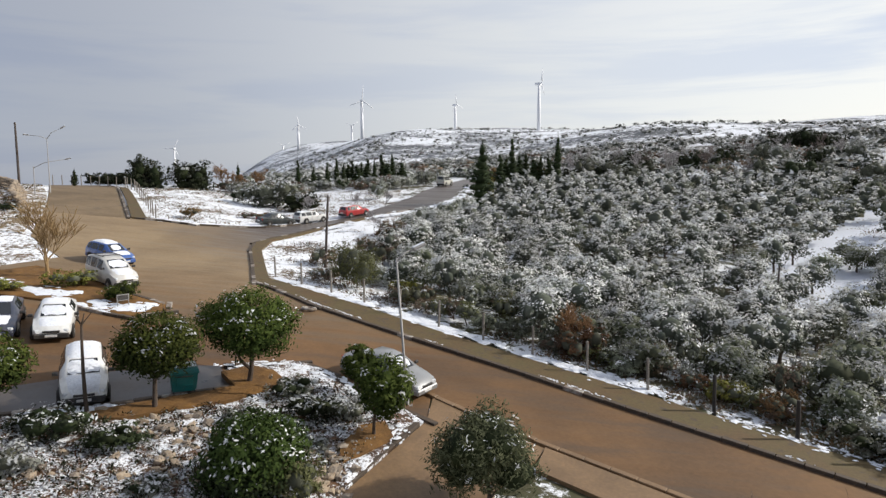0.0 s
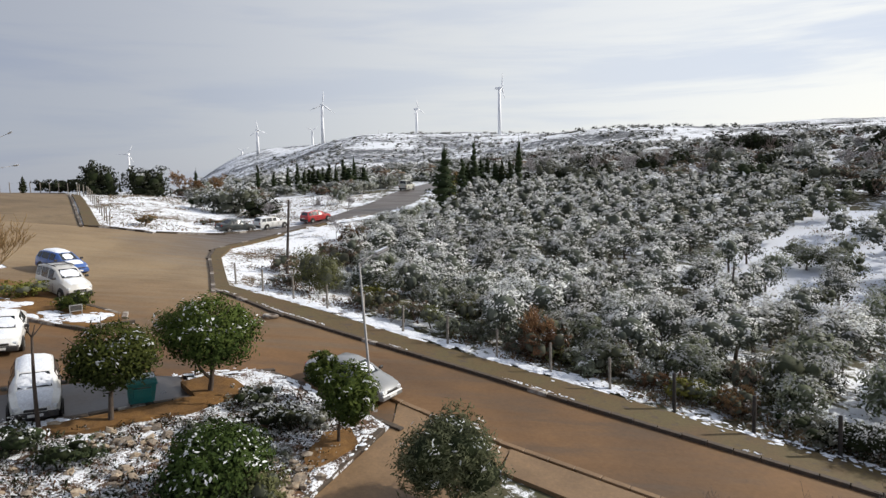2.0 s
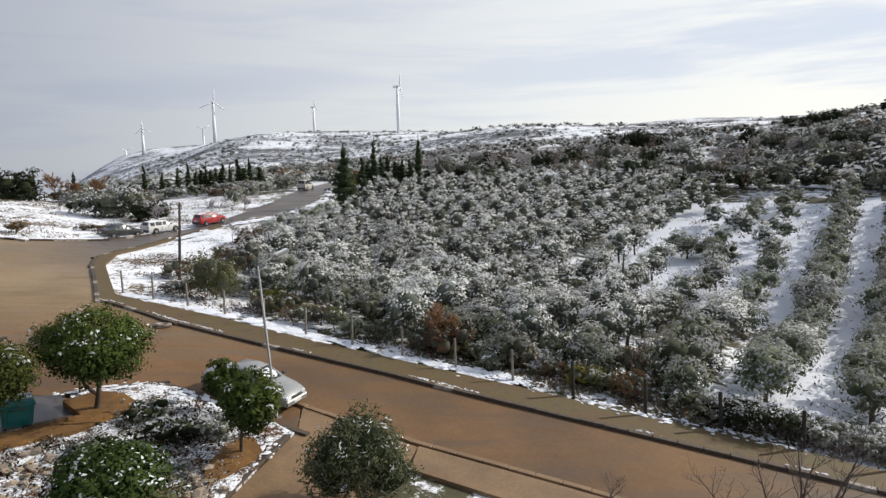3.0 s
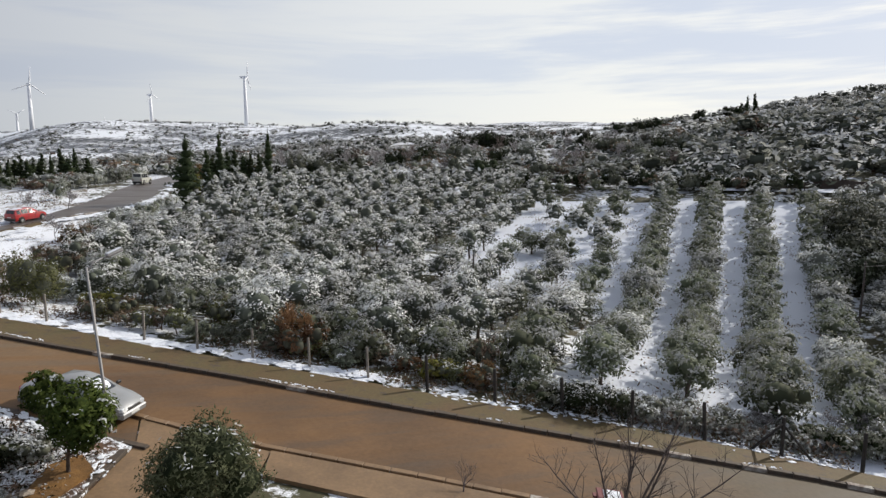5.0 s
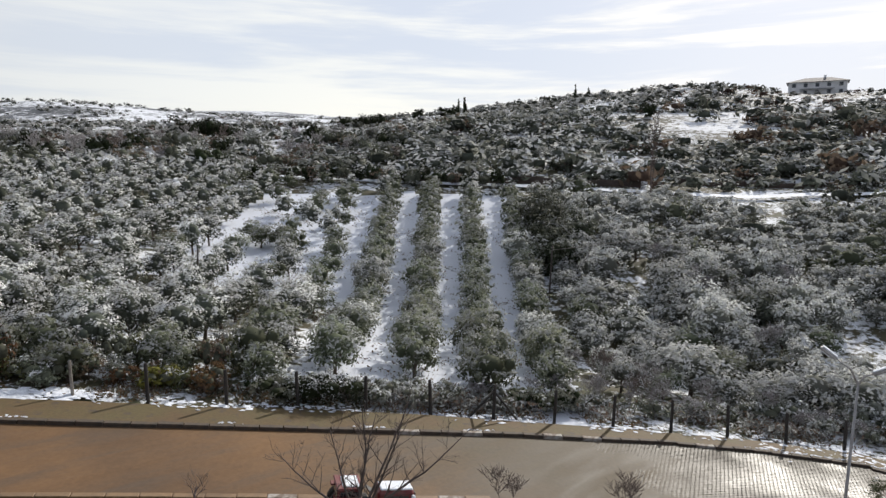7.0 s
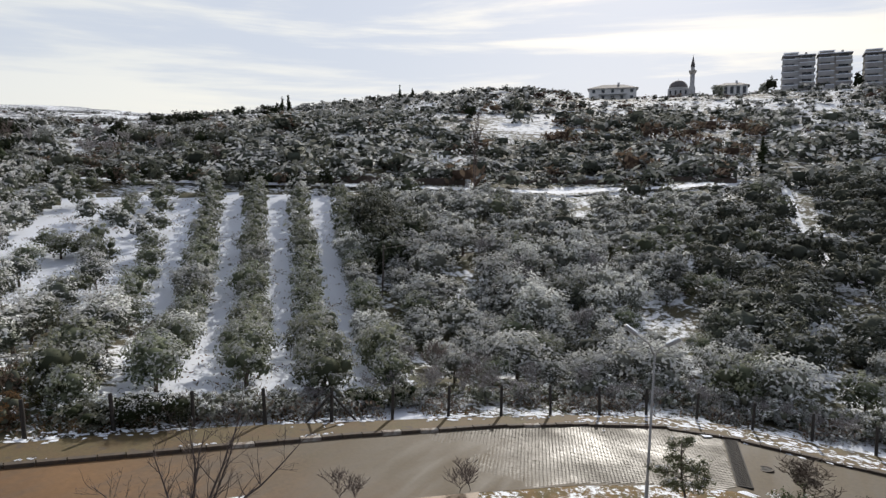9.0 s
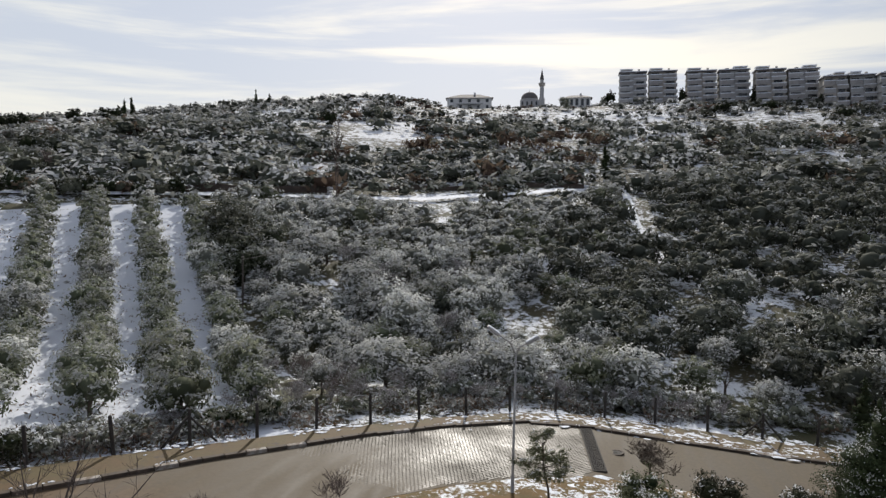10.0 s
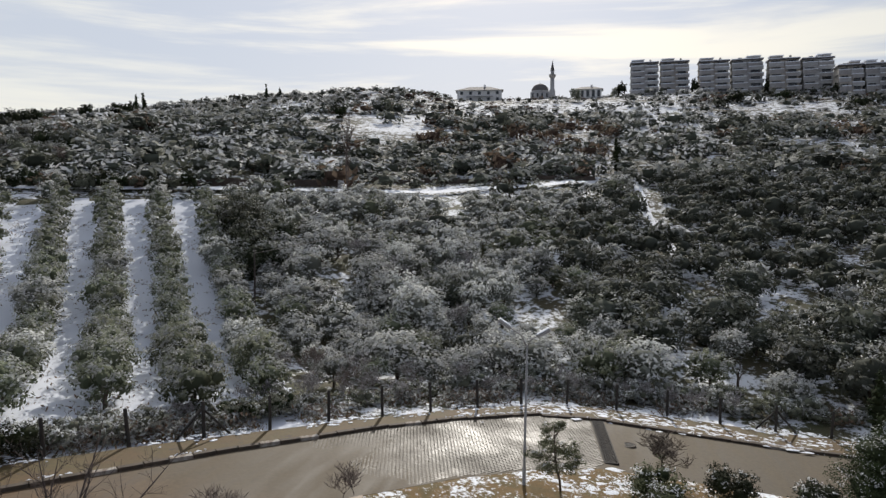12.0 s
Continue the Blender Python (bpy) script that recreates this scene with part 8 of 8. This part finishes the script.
GREY_BLOCK = "grey terraced apartment house with snow-capped balconies"
for b0, b1, r, e0, e1, fl, wall in [(91.45, 93.75, 300, 6.1, 8.72, 5, M_WALL_PALE), (93.85, 96.15, 301, 6.0, 8.68, 5, M_WALL_WARM),
                                    (96.85, 99.2, 298, 5.95, 8.52, 5, M_WALL_WARM), (99.3, 101.65, 299, 5.7, 8.46, 5, M_WALL_PALE),
                                    (102.0, 104.2, 292, 5.55, 8.30, 5, M_WALL_WARM), (104.3, 106.5, 293, 5.3, 8.16, 5, M_WALL_PALE),
                                    (106.7, 108.3, 280, 4.9, 7.42, 4, M_WALL_WARM), (108.4, 110.05, 281, 4.8, 7.36, 4, M_WALL_PALE),
                                    (110.3, 111.9, 276, 4.7, 7.36, 4, M_WALL_PALE), (112.0, 113.6, 276, 4.6, 7.20, 4, M_WALL_WARM)]:
    block_unit(b0, b1, r, e0, e1, fl, wall, GREY_BLOCK, step=3 + 0.55 * (b0 - 91))


def villa(b0, b1, r, e0, e1, label, wall, floors=2):
    bm_ = (b0 + b1) / 2
    x, y = bearing_xy(bm_, r)
    w = r * radians(b1 - b0)
    base = EYE_Z + r * math.tan(radians(e0))
    h = r * (math.tan(radians(e1)) - math.tan(radians(e0)))
    fh = h * 0.72 / floors
    root = thing("house", pose(x, y, base, 0, 0, -bm_), label, "house")
    part("wall", boxed(-w / 2, 0, -5, w / 2, 10, fh * floors), wall, root)
    bm = bmesh.new()
    vs = [bm.verts.new(p) for p in [(-w / 2 - 0.8, -0.9, fh * floors), (w / 2 + 0.8, -0.9, fh * floors), (w / 2 + 0.8, 10.9, fh * floors), (-w / 2 - 0.8, 10.9, fh * floors), (-w * 0.22, 5, h), (w * 0.22, 5, h)]]
    for f in ((0, 1, 5, 4), (1, 2, 5), (2, 3, 4, 5), (3, 0, 4), (3, 2, 1, 0)):
        bm.faces.new([vs[k] for k in f])
    roof = part("roof", bm, M_ROOF, root)
    part("chimney", boxed(w * 0.1, 4.4, h - 0.6, w * 0.1 + 0.9, 5.4, h + 0.8), wall, roof)
    for k in range(floors):
        for i in range(5):
            cx = -w / 2 + w * (i + 0.5) / 5
            win = part("window", boxed(cx - 0.75, -0.08, k * fh + 0.7, cx + 0.75, -0.02, k * fh + fh - 0.4), M_PLATE, root)
            part("pane", boxed(cx - 0.62, -0.12, k * fh + 0.8, cx + 0.62, -0.08, k * fh + fh - 0.5), M_GLASS, win)
        part("balcony", boxed(-w * 0.3, -1.4, k * fh - 0.1, w * 0.3, -0.02, k * fh + 0.08), M_WALL_PALE, root)
    return root


villa(76.7, 80.6, 290, 5.75, 7.2, "pale two-storey villa with a hipped roof on the ridge", M_WALL_WHITE)
villa(86.8, 89.1, 300, 5.85, 6.95, "low pale house with a dark roof on the ridge", M_WALL_WHITE, 1)


def mosque():
    r = 300
    x, y = bearing_xy(83.9, r)
    base = EYE_Z + r * math.tan(radians(5.95))
    root = thing("mosque", pose(x, y, base, 0, 0, -83.9), "small grey mosque with a dark dome on the ridge", "mosque")
    part("wall", boxed(-4.3, 0, -5, 4.3, 9, 3.2, 0.1), M_WALL_PALE, root)
    v, f = lathe([(4.0, 3.0), (4.0, 4.0), (3.9, 4.1)], 16)
    drum = part("drum", mesh_from("drum", v, f, M_WALL_PALE, shade=True), None, root)
    drum.matrix_basis = pose(0, 4.5, 0)
    v, f = lathe([(3.9, 4.0)] + [(3.9 * math.cos(radians(a)), 4.0 + 3.3 * math.sin(radians(a))) for a in range(10, 90, 10)] + [(0.08, 7.35), (0.05, 8.2)], 20)
    dome = part("dome", mesh_from("dome", v, f, M_ROOF, shade=True), None, root)
    dome.matrix_basis = pose(0, 4.5, 0)
    for i in range(4):
        cx = -3.2 + 2.1 * i
        part("window", boxed(cx - 0.35, -0.05, 0.8, cx + 0.35, 0.02, 2.6, 0.02), M_GLASS, root)
    x2, y2 = bearing_xy(84.95, r)
    root2 = thing("minaret", pose(x2, y2, base, 0, 0, -85), "slim pale minaret with a dark conical cap", "minaret")
    v, f = lathe([(1.35, -5), (1.35, 3.4), (0.95, 4.4), (0.92, 9.2)], 12)
    part("shaft", mesh_from("shaft", v, f, M_WALL_PALE, shade=True), None, root2)
    v, f = lathe([(0.92, 9.0), (1.5, 9.8), (1.55, 10.6), (1.4, 10.6), (1.4, 9.95), (0.8, 9.95)], 12)
    part("gallery", mesh_from("gallery", v, f, M_WALL_WARM), None, root2)
    v, f = lathe([(0.78, 9.9), (0.76, 12.2)], 12)
    part("upper_shaft", mesh_from("upper_shaft", v, f, M_WALL_PALE, shade=True), None, root2)
    v, f = lathe([(0.95, 12.2), (0.5, 14.4), (0.06, 16.6), (0.03, 17.2)], 12)
    part("cap", mesh_from("cap", v, f, M_ROOF, shade=True), None, root2)


mosque()


# ---- wind turbines ----
def turbine(b, r, e_hub, blade, spin, face, label="white three-bladed wind turbine on the far hills"):
    x, y = bearing_xy(b, r)
    hub = EYE_Z + r * math.tan(radians(e_hub))
    base = rough_land(x, y) - 4
    h = hub - base
    root = thing("wind_turbine", pose(x, y, base, 0, 0, face), label, "wind turbine", "wind turbines")
    k = r / 1000 * 0.35 + 0.75
    v, f = lathe([(2.6 * k, 0), (2.3 * k, h * 0.4), (1.6 * k, h)], 12)
    part("tower", mesh_from("tower", v, f, M_TURBINE, shade=True), None, root)
    part("nacelle", boxed(-1.5 * k, -2.6 * k, h - 1.4 * k, 1.5 * k, 5.5 * k, h + 1.6 * k, 0.5), M_TURBINE, root)
    v, f = lathe([(1.5 * k, 0), (1.3 * k, 1.2 * k), (0.4 * k, 2.4 * k)], 10)
    rotor = part("hub", mesh_from("hub", v, f, M_TURBINE, shade=True), None, root)
    rotor.matrix_basis = pose(0, -2.6 * k, h, 90, 0, 0)
    for i in range(3):
        a = radians(spin + 120 * i)
        path, rad = [], []
        for s, rr in ((0, 0.5), (0.12, 0.55), (0.22, 1.0), (0.6, 0.7), (1.0, 0.2)):
            path.append((blade * s * math.sin(a), -3.6 * k, h + blade * s * math.cos(a)))
            rad.append(rr * k)
        v, f = tube_data(path, rad, 6)
        part("blade", mesh_from("blade", v, f, M_TURBINE, shade=True), None, root)
    return root


turbine(8.24, 900, 8.55, 21, 10, 68)
turbine(-7.3, 1000, 7.27, 22, 5, 20)
turbine(-12.8, 1300, 5.1, 18, -8, 25)
turbine(0.92, 1400, 6.9, 22, -12, 50)
turbine(-8.2, 1900, 5.1, 20, 55, 15)
turbine(-22.83, 1700, 3.04, 24, 28, 10)
turbine(-14.1, 2100, 3.35, 22, 62, 12)
turbine(-2.52, 2200, 4.62, 18, 0, 30)


for i, (b, r, rx, h, leaf) in enumerate([(90.75, 288, 3.2, 7.0, M_DARK), (90.2, 290, 2.4, 4.5, M_SCRUB), (96.5, 296, 2.2, 8.0, M_DARK), (101.85, 296, 2.0, 8.5, M_DARK), (86.9, 262, 3.0, 5.5, M_SCRUB), (106.6, 282, 2.4, 5.0, M_DARK),
                                         (103.0, 262, 4.5, 4.0, M_DARK), (108.0, 240, 4.5, 4.0, M_DARK), (99.5, 250, 5.0, 3.5, M_DARK)]):
    x, y = bearing_xy(b, r)
    shrub(x, y, rx, rx * 0.8, h, 900 + i, "dark evergreen tree among the houses on the ridge", leaf, 0.1, 500, 0.4, category="tree", group="trees among the ridge houses")
